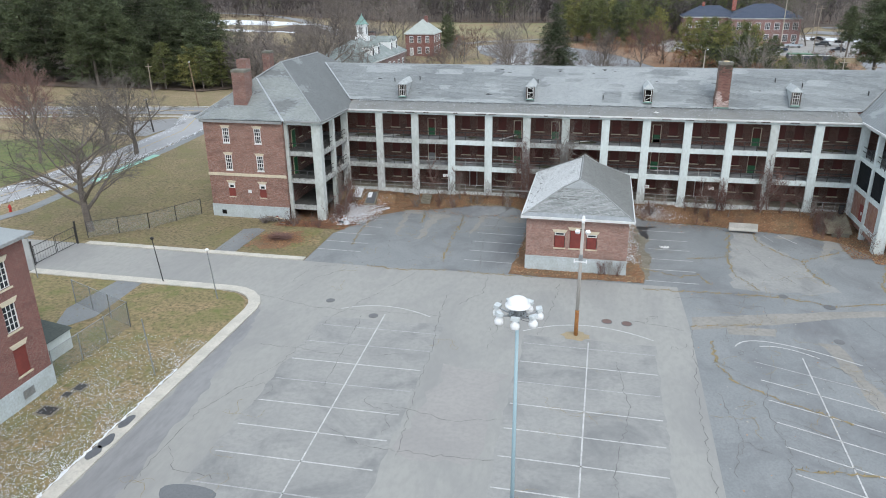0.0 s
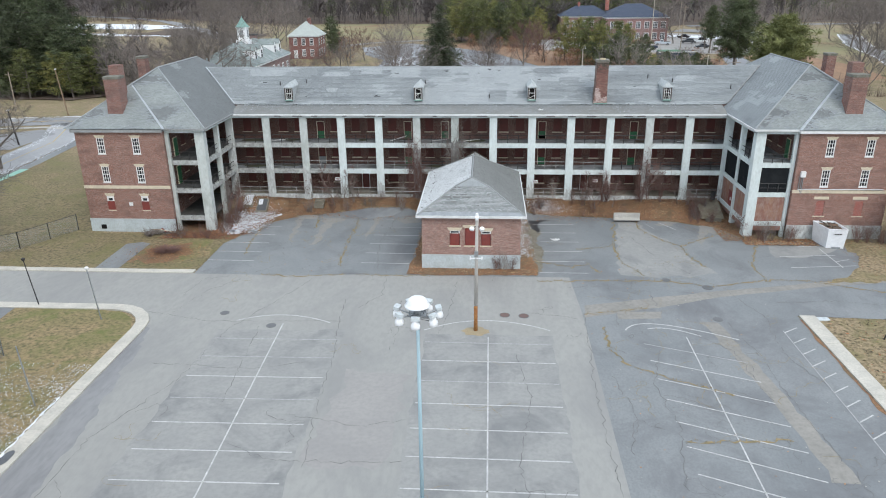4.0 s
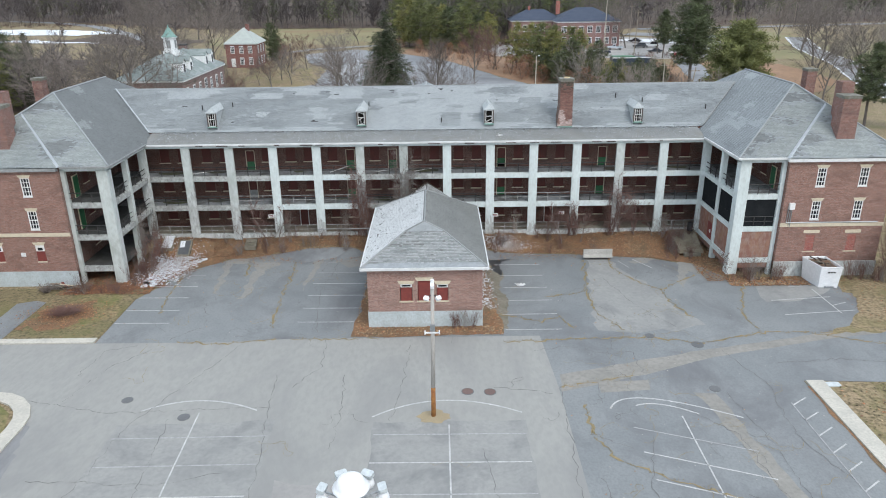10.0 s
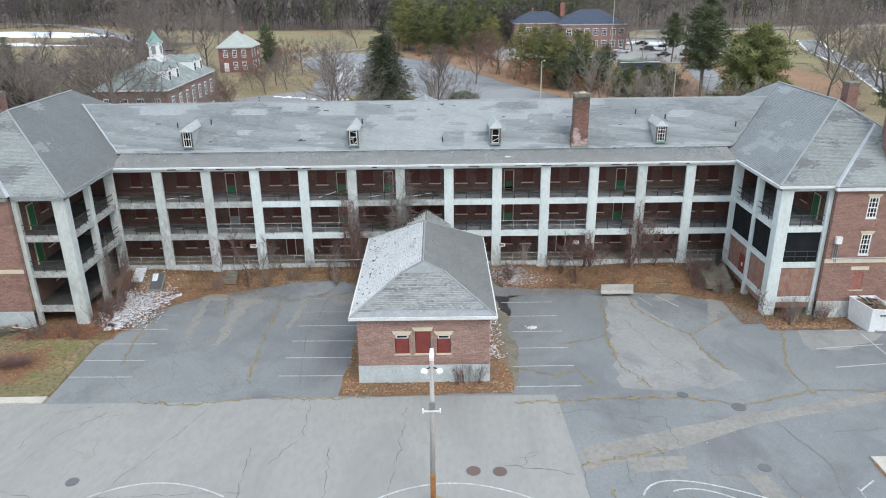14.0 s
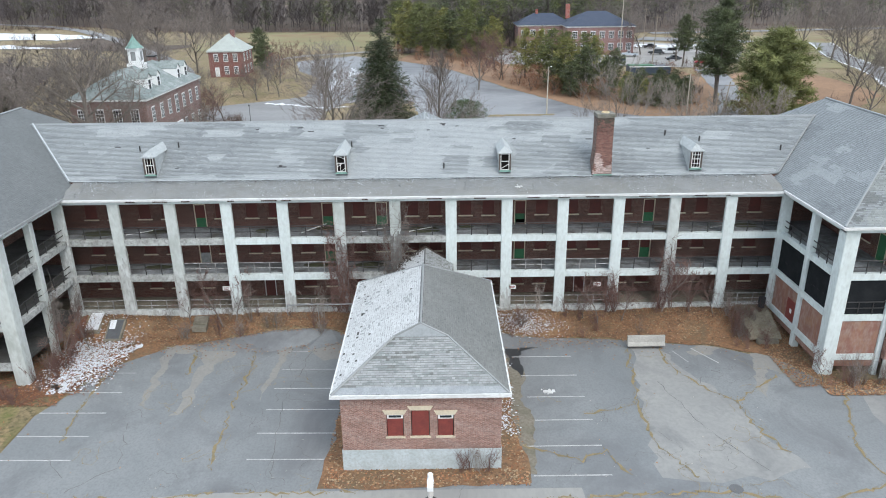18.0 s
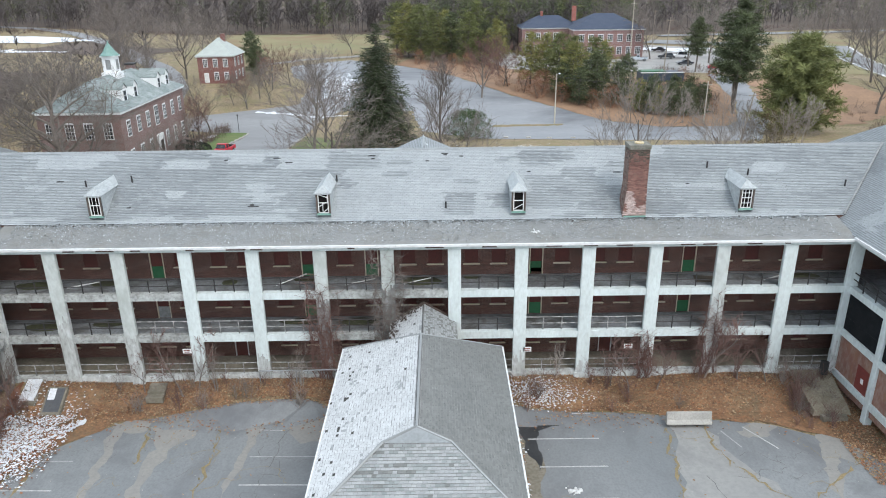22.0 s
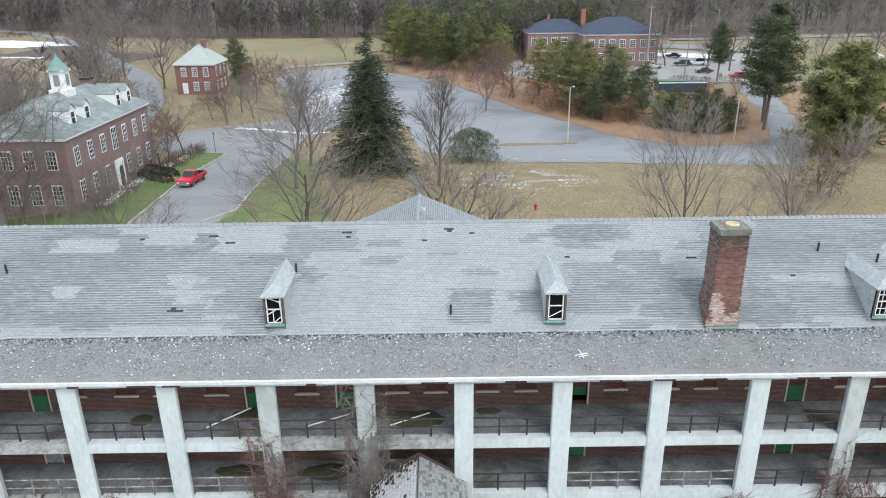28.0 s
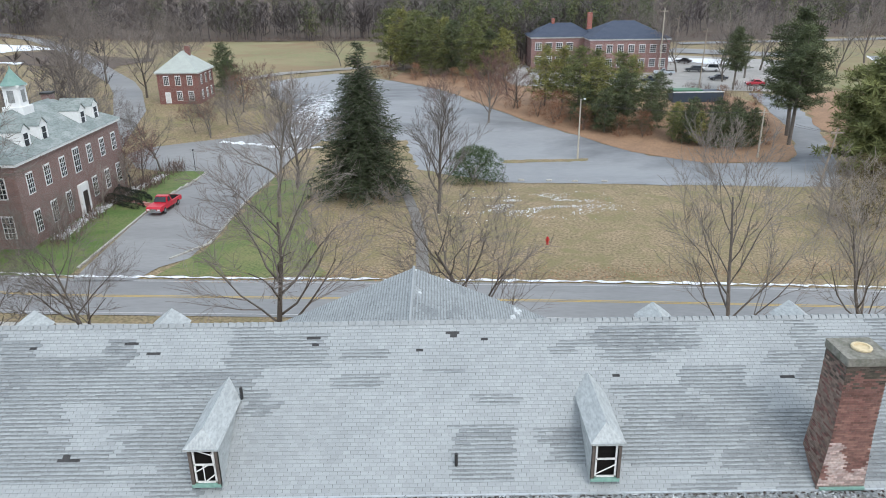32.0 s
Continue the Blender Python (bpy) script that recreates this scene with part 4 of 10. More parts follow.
def wing(side):
    """side -1: the wing with open galleries; +1: the wing whose lower galleries were closed up."""
    X = lambda d: CX + 0.1 + side * d
    span = lambda a, c: (min(X(a), X(c)), max(X(a), X(c)))
    w = thing("gallery_wing", "projecting brick wing with a three-storey corner gallery and slate hip roof" if side < 0 else
              "projecting brick wing, its lower corner galleries closed by panels and screens", "building", (X(36), 80, 0.6))
    yp, yb = 77.05, 76.6
    # brick block and the walls behind the corner gallery
    b = Build()
    xa, xb = span(33.8, 43.65)
    wins = []
    for d in (36.92, 40.9):
        for z0, z1 in ((9.1, 10.85), (5.85, 7.65), (2.6, 4.25)):
            wins.append((X(d) - 0.43, X(d) + 0.43, z0, z1))
    wall_with_openings(b, xa, xb, yb, yb + 0.4, 1.55, 11.55, wins)
    ox = span(43.25, 43.65)
    b.box(*ox, yb + 0.4, 103.5, 1.55, 11.55)
    part("wall", b, BRICK, w, "weathered red-brown brick wall")
    ix = span(33.8, 34.2)
    part("gallery_wall", Build().box(*ix, yb + 0.4, WALL_Y + 0.4, 1.2, 11.6), BRICK_GALLERY_SHADED, w, "brick wall behind the corner gallery, darkened for its shade")
    cx_ = span(29.6, 33.8)
    part("gallery_ceiling", Build().box(*cx_, yp + 0.6, WALL_Y, 11.42, 11.5), SHADED_SOFFIT, w)
    part("inner_darkness", Build().box(xa + 0.5, xb - 0.5, yb + 0.9, yb + 1.0, 1.0, 11.4), DARK, w)
    b = Build().box(xa - 0.06, xb + 0.06, yb - 0.07, yb + 0.02, -0.3, 1.55)
    b.box(ox[0] - 0.06, ox[1] + 0.06, yb + 0.02, 103.5, -0.3, 1.55)
    part("plinth", b, PLINTH if side < 0 else DIRTY_CONCRETE, w, "pale painted concrete plinth")
    part("string_course", Build().box(xa - 0.05, xb + 0.05, yb - 0.07, yb + 0.01, 5.12, 5.46), CREAM_STONE, w, "cream stone band")
    part("eaves_board", Build().box(xa - 0.3, xb + 0.1, yb - 0.35, yb + 0.02, 11.5, 11.78), WHITE_TRIM if side > 0 else OLD_TRIM, w)
    for d in (36.92, 40.9):
        sash_window(w, X(d), yb, 9.1, 10.85, 0.42, "white sash window with small panes")
        sash_window(w, X(d), yb, 5.85, 7.65, 0.42, "white sash window with small panes")
        if side < 0:
            sash_window(w, X(d), yb, 2.6, 4.25, 0.42, "ground floor window half boarded in red", True)
        else:
            part("bricked_window", Build().box(X(d) - 0.5, X(d) + 0.5, yb + 0.05, yb + 0.2, 2.6, 4.3), BRICK_RED, w, "window opening filled with brighter brick")
            part("lintel", Build().box(X(d) - 0.75, X(d) + 0.75, yb - 0.05, yb + 0.03, 4.45, 4.75), CREAM_STONE, w)
            part("sill", Build().box(X(d) - 0.6, X(d) + 0.6, yb - 0.06, yb + 0.03, 2.5, 2.6), CREAM_STONE, w)
    if side < 0:
        part("vent", Build().box(X(42.2) - 0.3, X(42.2) + 0.3, yb - 0.1, yb - 0.06, 0.35, 0.85), DARK, w)
        part("vent", Build().box(X(38.6) - 0.22, X(38.6) + 0.22, yb - 0.03, yb + 0.01, 3.1, 3.5), WHITE_TRIM, w)
    # corner gallery: columns, floors, rails
    mats = GRIMY_EDGE if side < 0 else WHITE_CONCRETE
    base = 0.4
    for d0, d1, y0, y1 in ((29.45, 30.48, yp, yp + 0.95), (29.45, 30.0, 81.36, 81.88), (33.4, 33.8, yp - 0.02, yp + 0.4)):
        p0, p1 = span(d0, d1)
        part("column", Build().post(p0, p1, y0, y1, base - 0.6, 11.4, 0.04), WHITE_CONCRETE if side > 0 else WING_COLUMN, w, "white gallery column, stained at its foot")
    q0, q1 = span(29.45, 33.8)
    s0, s1 = span(29.45, 30.0)
    b = Build().box(q0, q1, yp + 0.02, yp + 0.6, 11.3, 11.7)
    b.box(s0, s1, yp + 0.6, F + 0.1, 11.3, 11.7)
    part("beam", b, WHITE_CONCRETE, w)
    for fl, z in enumerate(ROOMS):
        f0, f1 = span(30.48, 33.4)
        b = Build().box(f0, f1, yp + 0.06, yp + 0.45, z - 0.5, z)
        e0, e1 = span(29.48, 29.9)
        if fl or side > 0:
            b.box(e0, e1, yp + 1.0, 81.36, z - 0.46, z)
            b.box(e0, e1, 81.88, F, z - 0.46, z)
        part("floor_edge", b, mats, w, "white concrete floor edge")
        g0, g1 = span(29.9, 33.8)
        part("gallery_floor", Build().box(g0, g1, yp + 0.45, WALL_Y, z - 0.34, z - 0.006), SLAB_FLOOR if side > 0 else WET_SHADED_FLOOR, w)
        if fl or side < 0:
            if fl:
                railing(w, f0, f1, yp + 0.14, z, 0, rng)
                railing(w, yp + 1.0, 81.36, (e0 + e1) / 2, z, 0, rng, "y")
                railing(w, 81.88, F, (e0 + e1) / 2, z, 0, rng, "y")
    f0, f1 = span(30.48, 33.4)
    for z in ROOMS:
        for y in (81.6, 84.6, 87.4):
            xw = X(33.8)
            bw = part("boarded_window", Build().box(*sorted((xw - side * 0.012, xw + side * 0.05)), y - 0.5, y + 0.5, z + 0.88, z + 2.5), BROWN_BOARD, w, "window boarded with brown-red plywood")
            part("window_sill", Build().box(*sorted((xw - side * 0.08, xw + side * 0.03)), y - 0.62, y + 0.62, z + 0.79, z + 0.875), CREAM_STONE, bw)
    # doors in the side wall of the gallery
    for z in ROOMS[1:] if side < 0 else ROOMS[2:]:
        xw = X(33.78)
        d = part("door", Build().box(xw - 0.05, xw + 0.05, 78.9, 80.0, z, z + 2.15), CREAM_STONE, w)
        part("door_leaf", Build().box(xw - 0.08, xw + 0.08, 79.0, 79.9, z + 0.03, z + 2.05), GREEN_PAINT, d, "green painted door")
    if side > 0:
        e0, e1 = span(29.65, 29.8)
        part("closing_panel", Build().box(f0, f1, yp + 0.15, yp + 0.3, 0.7, ROOMS[1] - 0.5), RUST_PANEL, w, "rust-stained plaster panel closing the ground floor")
        part("closing_panel", Build().box(e0, e1, yp + 1.0, 81.36, 0.7, ROOMS[1] - 0.5), RUST_PANEL, w)
        part("closing_panel", Build().box(e0, e1, 81.88, F, 0.7, ROOMS[1] - 0.5), RUST_PANEL, w)
        sd = part("side_door", Build().box(e0 - 0.03, e0 + 0.03, 82.2, 83.5, 1.2, 3.5), RED_BOARD, w, "red metal door")
        part("notice", Build().box(e0 - 0.05, e0 - 0.035, 82.6, 82.9, 2.4, 2.75), WHITE_PAINT, sd)
        part("screen", Build().box(f0, f1, yp + 0.2, yp + 0.23, ROOMS[1], ROOMS[2] - 0.5), SCREEN, w, "dark insect screen")
        part("screen", Build().box(e0, e0 + 0.03, yp + 1.0, 81.36, ROOMS[1], ROOMS[2] - 0.5), SCREEN, w)
        part("screen", Build().box(e0, e0 + 0.03, 81.88, F, ROOMS[1], ROOMS[2] - 0.5), SCREEN, w)
        part("meter_box", Build().box(X(34.3), X(34.8), yb - 0.28, yb, 6.9, 7.5), WHITE_PAINT, w, "pale metal electrical box")
        b = Build()
        for dx in (0.05, 0.25, 0.4):
            b.tube([(X(34.25) + dx, yb - 0.08, 6.9), (X(34.25) + dx, yb - 0.08, 5.5 - dx)], 0.04, 6)
        b.tube([(X(34.25), yb - 0.09, 5.55), (X(43), yb - 0.09, 5.55)], 0.06, 6)
        part("conduit", b, GALV, w)
    # hip roof
    run_, e = WING_RUN, WING_EAVE
    d0, d1, dm = WING_IN, WING_IN + 2 * WING_RUN, WING_IN + WING_RUN
    y0, y1 = WING_FRONT, 104.3
    c = [(X(d0), y0, e), (X(d1), y0, e), (X(d1), y1, e), (X(d0), y1, e), (X(dm), y0 + run_, WING_TOP), (X(dm), y1 - run_, WING_TOP)]
    fs = [(0, 1, 4), (1, 2, 5, 4), (2, 3, 5), (3, 0, 4, 5), (3, 2, 1, 0)]
    r = part("roof", Build().add(c, fs if side > 0 else [tuple(reversed(q)) for q in fs]), ROOF_BED, w, "grey slate hip roof")
    h = WING_TOP - e
    L = math.hypot(run_, h)
    pale = patches(5.5, 0.62, -0.35) if side > 0 else mossed
    # slope to the yard
    if side > 0:
        slope(r, (X(d0), y1, e), (0, -1, 0), (run_, 0, h), [(0, 0), (y1 - y0, 0), (y1 - y0 - run_, L), (run_, L)], pale, rng)
    else:
        slope(r, (X(d0), y0, e), (0, 1, 0), (-run_, 0, h), [(0, 0), (y1 - y0, 0), (y1 - y0 - run_, L), (run_, L)], pale, rng)
    # hip slope to the front
    xa, xb = span(d0, d1)
    slope(r, (xa, y0, e), (1, 0, 0), (0, run_, h), [(0, 0), (xb - xa, 0), ((xb - xa) / 2, L)], plain_front, rng)
    # the brick block stands a little forward: its own slip of roof with a pale valley
    dv = 33.5
    apex_d, run2 = (dv + d1) / 2, (d1 - dv) / 2
    y2, h2 = y0 - 0.42, run2 * wing_pitch
    c = [(X(dv), y2, e), (X(d1), y2, e), (X(apex_d), y2 + run2, e + h2), (X(dv), y0 + 0.1, e), (X(d1), y0 + 0.1, e), (X(apex_d), y2 + run2 + 0.6, e + h2)]
    fs = [(0, 1, 2), (0, 2, 5, 3), (1, 4, 5, 2), (0, 3, 4, 1)]
    p = part("front_roof", Build().add(c, fs if side > 0 else [tuple(reversed(q)) for q in fs]), LEAD, r, "slip of roof with pale metal valleys")
    xa, xb = span(dv, d1)
    slope(p, (xa, y2, e), (1, 0, 0), (0, run2, h2), [(0.15, 0), (xb - xa - 0.1, 0), ((xb - xa) / 2 + 0.02, math.hypot(run2, h2))], plain_front, rng)
    # hips, ridge, valleys, eaves
    b = Build()
    b.tube([(X(d0) - side * 0.02, y0 + 0.02, e + 0.05), (X(dm), y0 + run_, WING_TOP + 0.05)], 0.09, 5)
    b.tube([(X(dm), y0 + run_, WING_TOP + 0.05), (X(dm), y1 - run_, WING_TOP + 0.05)], 0.08, 5)
    b.tube([(X(d1), y2, e + 0.05), (X(apex_d), y2 + run2, e + h2 + 0.05), (X(dm), y0 + run_, WING_TOP + 0.05)], 0.08, 5)
    part("hip_capping", b, SLATES[0], r)
    zt = RIDGE[1]
    b = Build().tube([(X(valley_x(0)) - side * 0.1, PORCH_TOP[0], PORCH_TOP[1] + 0.05), (X(valley_x(length)) - side * 0.1, RIDGE[0], RIDGE[1] + 0.05)], 0.09, 6)
    part("valley", b, LEAD if side < 0 else OLD_TRIM, r, "pale metal valley" if side < 0 else "debris-filled valley")
    g0, g1 = span(d0 - 0.12, d0 + 0.02)
    b = Build().box(g0, g1, y0, F - 0.2, e - 0.16, e + 0.02)
    g0, g1 = span(d0 - 0.12, dv)
    b.box(g0, g1, y0 - 0.14, y0, e - 0.18, e + 0.0)
    part("gutter", b, WHITE_TRIM if side > 0 else OLD_TRIM, r)
    # chimneys
    x = X(39.4)
    c = chimney("chimney", x - 0.8, x + 0.8, 78.2, 79.7, 12.6, 17.05, w, BRICK_STACK, OLD_CAP, "tall dark red brick chimney", 0.12)
    fl = sorted((x - side * 0.35, x + side * 0.8))
    part("flue", Build().box(*fl, 79.72, 80.9, 13.3, 18.2), BRICK_STACK, c)
    chimney("chimney", X(42.5) - 0.52, X(42.5) + 0.52, 92.2, 93.4, 12.5, 17.75, w, BRICK_STACK, OLD_CAP, "plain brick chimney on the outer slope", 0.0)
    return w


# damp floor, darkened further in colour for the shade of the open wing galleries
WET_SHADED_FLOOR = surface("damp_shaded_floor", (0.085, 0.088, 0.085), (0.052, 0.052, 0.048), (0.03, 0.027, 0.023), wide=0.8, fine=6, fleck=0.5, contrast=0.25)
for side in (-1, 1):
    wing(side)

# ---------------------------------------------------------------- the brick annexe in the yard
annex = thing("brick_annexe", "single-storey red brick annexe with a slate hip roof and boarded windows", "building", (CX, 67, 0))
x0, x1, y0, y1 = -6.2, 3.36, 66.8, 82.3
wins = [(-3.5, -2.48, 2.4, 4.0), (-2.03, -0.93, 2.4, 4.28), (-0.46, 0.52, 2.4, 3.95)]
b = Build()
wall_with_openings(b, x0, x1, y0, y0 + 0.35, 1.5, 5.45, wins)
b.box(x0, x0 + 0.35, y0 + 0.35, y1, 1.5, 5.45)
b.box(x1 - 0.35, x1, y0 + 0.35, y1, 1.5, 5.45)
b.box(x0 + 0.35, x1 - 0.35, y1 - 0.35, y1, 1.5, 5.45)
part("wall", b, BRICK_PALE, annex, "faded red-brown brick wall")
part("plinth", Build().box(x0 - 0.05, x1 + 0.05, y0 - 0.05, y1 + 0.05, -0.3, 1.5), PLINTH, annex, "pale blue painted plinth")
for i, (xa, xb, za, zb) in enumerate(wins):
    w = part("boarded_window", Build().box(xa + 0.04, xb - 0.04, y0 + 0.06, y0 + 0.1, za + 0.05, zb - (0.3 if i != 1 else 0.02)), RED_BOARD, annex, "window boarded with red-painted plywood")
    part("window_sill", Build().box(xa - 0.08, xb + 0.08, y0 - 0.06, y0 + 0.05, za - 0.06, za + 0.05), CREAM_STONE, w)
    part("lintel", Build().hexa([(xa - 0.05, y0 - 0.04, zb), (xb + 0.05, y0 - 0.04, zb), (xb + 0.05, y0 + 0.05, zb), (xa - 0.05, y0 + 0.05, zb)],
                                [(xa - 0.22, y0 - 0.04, zb + 0.3), (xb + 0.22, y0 - 0.04, zb + 0.3), (xb + 0.22, y0 + 0.05, zb + 0.3), (xa - 0.22, y0 + 0.05, zb + 0.3)]), CREAM_STONE, w)
    if i != 1:
        part("sash", Build().box(xa + 0.04, xb - 0.04, y0 + 0.02, y0 + 0.07, zb - 0.3, zb), WHITE_PAINT, w)
        part("pane", Build().box(xa + 0.14, xb - 0.14, y0 + 0.008, y0 + 0.02, zb - 0.23, zb - 0.08), PANE, w)
e, ov, ap = 5.6, 0.42, 8.41
half = (x1 - x0) / 2 + ov
ax = (x0 + x1) / 2
pitch = (ap - e) / half
back = 3.4
yg, ybk = y0 - ov + half * 0.68, y1 + ov - back
hg = e + half * 0.68 * pitch           # foot of the little vent gable
gw = half * 0.32
L = math.hypot(half, ap - e)
c = [(ax - half, y0 - ov, e), (ax + half, y0 - ov, e), (ax + half, y1 + ov, e), (ax - half, y1 + ov, e),
     (ax - gw, yg, hg), (ax + gw, yg, hg), (ax, yg + 0.05, ap), (ax, ybk, ap)]
b = Build().add(c, [(0, 1, 5, 4), (1, 2, 7, 6, 5), (2, 3, 7), (3, 0, 4, 6, 7), (3, 2, 1, 0)])
aroof = part("roof", b, ROOF_BED, annex, "slate hip roof, one side frosted white")
part("vent_gable", Build().add([(ax - gw, yg - 0.02, hg), (ax + gw, yg - 0.02, hg), (ax, yg - 0.02, ap)], [(0, 1, 2)]), LEAD, aroof, "small pale metal gable")
ANNEX_SLATES = SLATES[:]
ANNEX_SLATES[0] = surface("annexe_slate_pale", (0.33, 0.342, 0.34), (0.29, 0.302, 0.302), (0.225, 0.235, 0.236), wide=0.5, fine=14, rough=0.65, piece=0.12, vary=0.07, bump=0.004, fleck=0.4)
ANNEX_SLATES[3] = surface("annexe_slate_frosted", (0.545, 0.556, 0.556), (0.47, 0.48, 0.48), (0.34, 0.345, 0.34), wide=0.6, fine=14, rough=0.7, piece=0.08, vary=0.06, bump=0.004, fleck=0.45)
# band colour that draws the course shadows on the annexe slopes
ANNEX_SLATES[4] = surface("annexe_lap_dirt_shade", (0.22, 0.222, 0.216), (0.155, 0.156, 0.15), (0.34, 0.342, 0.336), wide=1.3, fine=14)
ANNEX_SLATES[2] = surface("annexe_slate_rotted", (0.075, 0.072, 0.066), (0.05, 0.048, 0.044), (0.03, 0.029, 0.027), wide=1.3, fine=14, piece=0.2)
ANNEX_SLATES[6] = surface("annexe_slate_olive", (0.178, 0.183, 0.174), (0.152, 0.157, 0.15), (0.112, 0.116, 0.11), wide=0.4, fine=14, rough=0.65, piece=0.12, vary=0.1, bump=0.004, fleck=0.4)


def front_patch(u, v, r):
    """Pale slates with streaks of dark ones in some courses."""
    row = math.floor(v / 0.165)
    n = noise.noise(Vector((u * 0.45, row * 2.7, 4.4))) + r.gauss(0, 0.08)
    return 6 if n > 0.5 and (row % 3 != 1) else 5 if abs(n) > 0.24 and r.random() < 0.75 else 0


def frosted_patch(u, v, r):
    n = noise.noise(Vector((u * 0.7, v * 1.6, 8.1))) + r.gauss(0, 0.28)
    return 2 if n > (0.76 if v < 1.4 or v > L - 0.3 else 1.05) else 0 if n < -0.6 else 3


dy = y1 - y0 + 2 * ov
slope(aroof, (ax - half, y0 - ov, e), (1, 0, 0), (0, half, ap - e), [(0, 0), (2 * half, 0), (half + gw, L * 0.68), (half - gw, L * 0.68)], front_patch, rng, wide=0.22, course=0.165, mats=ANNEX_SLATES, band=(0.78, 0.95))
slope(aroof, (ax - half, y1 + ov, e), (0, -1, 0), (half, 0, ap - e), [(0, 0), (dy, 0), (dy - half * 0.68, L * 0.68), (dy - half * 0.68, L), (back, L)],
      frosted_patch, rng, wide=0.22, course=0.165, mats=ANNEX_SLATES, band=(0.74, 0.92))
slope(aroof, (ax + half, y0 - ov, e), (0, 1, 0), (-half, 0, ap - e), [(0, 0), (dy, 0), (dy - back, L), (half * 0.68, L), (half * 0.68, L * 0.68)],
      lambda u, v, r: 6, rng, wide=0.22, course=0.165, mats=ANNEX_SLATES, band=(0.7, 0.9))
slope(aroof, (ax + half, y1 + ov, e), (-1, 0, 0), (0, -back, ap - e), [(0, 0), (2 * half, 0), (half, math.hypot(back, ap - e))], lambda u, v, r: 0, rng, wide=0.22, course=0.165, mats=ANNEX_SLATES)
b = Build()
b.tube([(ax - half, y1 + ov, e + 0.05), (ax, ybk, ap + 0.05), (ax + half, y1 + ov, e + 0.05)], 0.05, 5)
b.tube([(ax - half, y0 - ov, e + 0.05), (ax - gw, yg, hg + 0.05), (ax, yg, ap + 0.05), (ax, ybk, ap + 0.05)], 0.08, 5)
b.tube([(ax + half, y0 - ov, e + 0.05), (ax + gw, yg, hg + 0.05), (ax, yg, ap + 0.05)], 0.06, 5)
part("hip_capping", b, ANNEX_SLATES[0], aroof)
b = Build()
for xa, xb, ya, yb in ((ax - half - 0.1, ax + half + 0.1, y0 - ov - 0.1, y0 - ov + 0.05), (ax - half - 0.1, ax - half + 0.04, y0 - ov + 0.05, y1 + ov), (ax + half - 0.04, ax + half + 0.1, y0 - ov + 0.05, y1 + ov)):
    b.box(xa, xb, ya, yb, e - 0.2, e + 0.03)
part("gutter", b, WHITE_TRIM, aroof, "white eaves gutter")
for k in range(8):
    ua, ub = ax - half + 0.12 + k * (2 * half - 0.24) / 8, ax - half + 0.12 + (k + 1) * (2 * half - 0.24) / 8 - 0.012
    q = 0.42
    ins = [0.0 if 0 < k else q, 0.0 if k < 7 else q]
    eb = Build().hexa([(ua, y0 - ov + 0.02, e + 0.03), (ub, y0 - ov + 0.02, e + 0.03), (ub - ins[1], y0 - ov + q, e + q * pitch + 0.03), (ua + ins[0], y0 - ov + q, e + q * pitch + 0.03)],
            [(ua, y0 - ov + 0.02, e + 0.055), (ub, y0 - ov + 0.02, e + 0.055), (ub - ins[1], y0 - ov + q, e + q * pitch + 0.05), (ua + ins[0], y0 - ov + q, e + q * pitch + 0.05)])
    part("eaves_strip", eb, GALV, aroof, "pale sheet metal strip along the front eaves")
part("soffit", Build().box(ax - half + 0.05, ax + half - 0.05, y0 - ov + 0.05, y1 + ov - 0.05, e - 0.16, e - 0.1), WHITE_TRIM, aroof)
# passage between the annexe and the galleries
cw, ce, ct, ca, cb = 2.3, 5.75, 7.15, 79.6, 86.3
b = Build().add([(ax - cw, ca, ce), (ax + cw, ca, ce), (ax + cw, cb, ce), (ax - cw, cb, ce), (ax, ca, ct), (ax, cb, ct)], [(0, 4, 5, 3), (1, 2, 5, 4), (2, 3, 5), (3, 2, 1, 0), (0, 1, 4)])
croof = part("passage_roof", b, ROOF_BED, annex, "slated roof of the passage to the gallery")
L2 = math.hypot(cw, ct - ce)
slope(croof, (ax - cw, cb, ce), (0, -1, 0), (cw, 0, ct - ce), [(0, 0), (cb - ca, 0), (cb - ca, L2), (0, L2)], frosted_patch, rng, wide=0.22, course=0.165, mats=ANNEX_SLATES, band=(0.74, 0.92))
slope(croof, (ax + cw, ca, ce), (0, 1, 0), (-cw, 0, ct - ce), [(0, 0), (cb - ca, 0), (cb - ca, L2), (0, L2)], lambda u, v, r: 0 if r.random() < 0.75 else 6, rng, wide=0.22, course=0.165, mats=ANNEX_SLATES, band=(0.7, 0.9))
b = Build().tube([(ax - cw - 0.1, cb, ce - 0.05), (ax, cb, ct + 0.08), (ax + cw + 0.1, cb, ce - 0.05)], 0.1, 5)
part("verge", b, DARK_ROT, croof, "dark rotted verge board")
b = Build()
for _ in range(260):
    q, y = (abs(rng.gauss(0, 0.13)), rng.uniform(80.5, cb)) if rng.random() < 0.6 else (rng.random(), cb - abs(rng.gauss(0, 0.5)))
    if q < 1:
        x, z, w, d = ax - cw + q * cw, ce + q * (ct - ce) + 0.05, rng.uniform(0.02, 0.07), rng.uniform(0.04, 0.16)
        b.add([(x - w, y - d, z - w * 0.6), (x + w, y - d * 0.6, z + w * 0.6), (x + w * 0.8, y + d, z + w * 0.5 + 0.02), (x - w, y + d * 0.7, z - w * 0.6 + 0.02)], [(0, 1, 2, 3)])
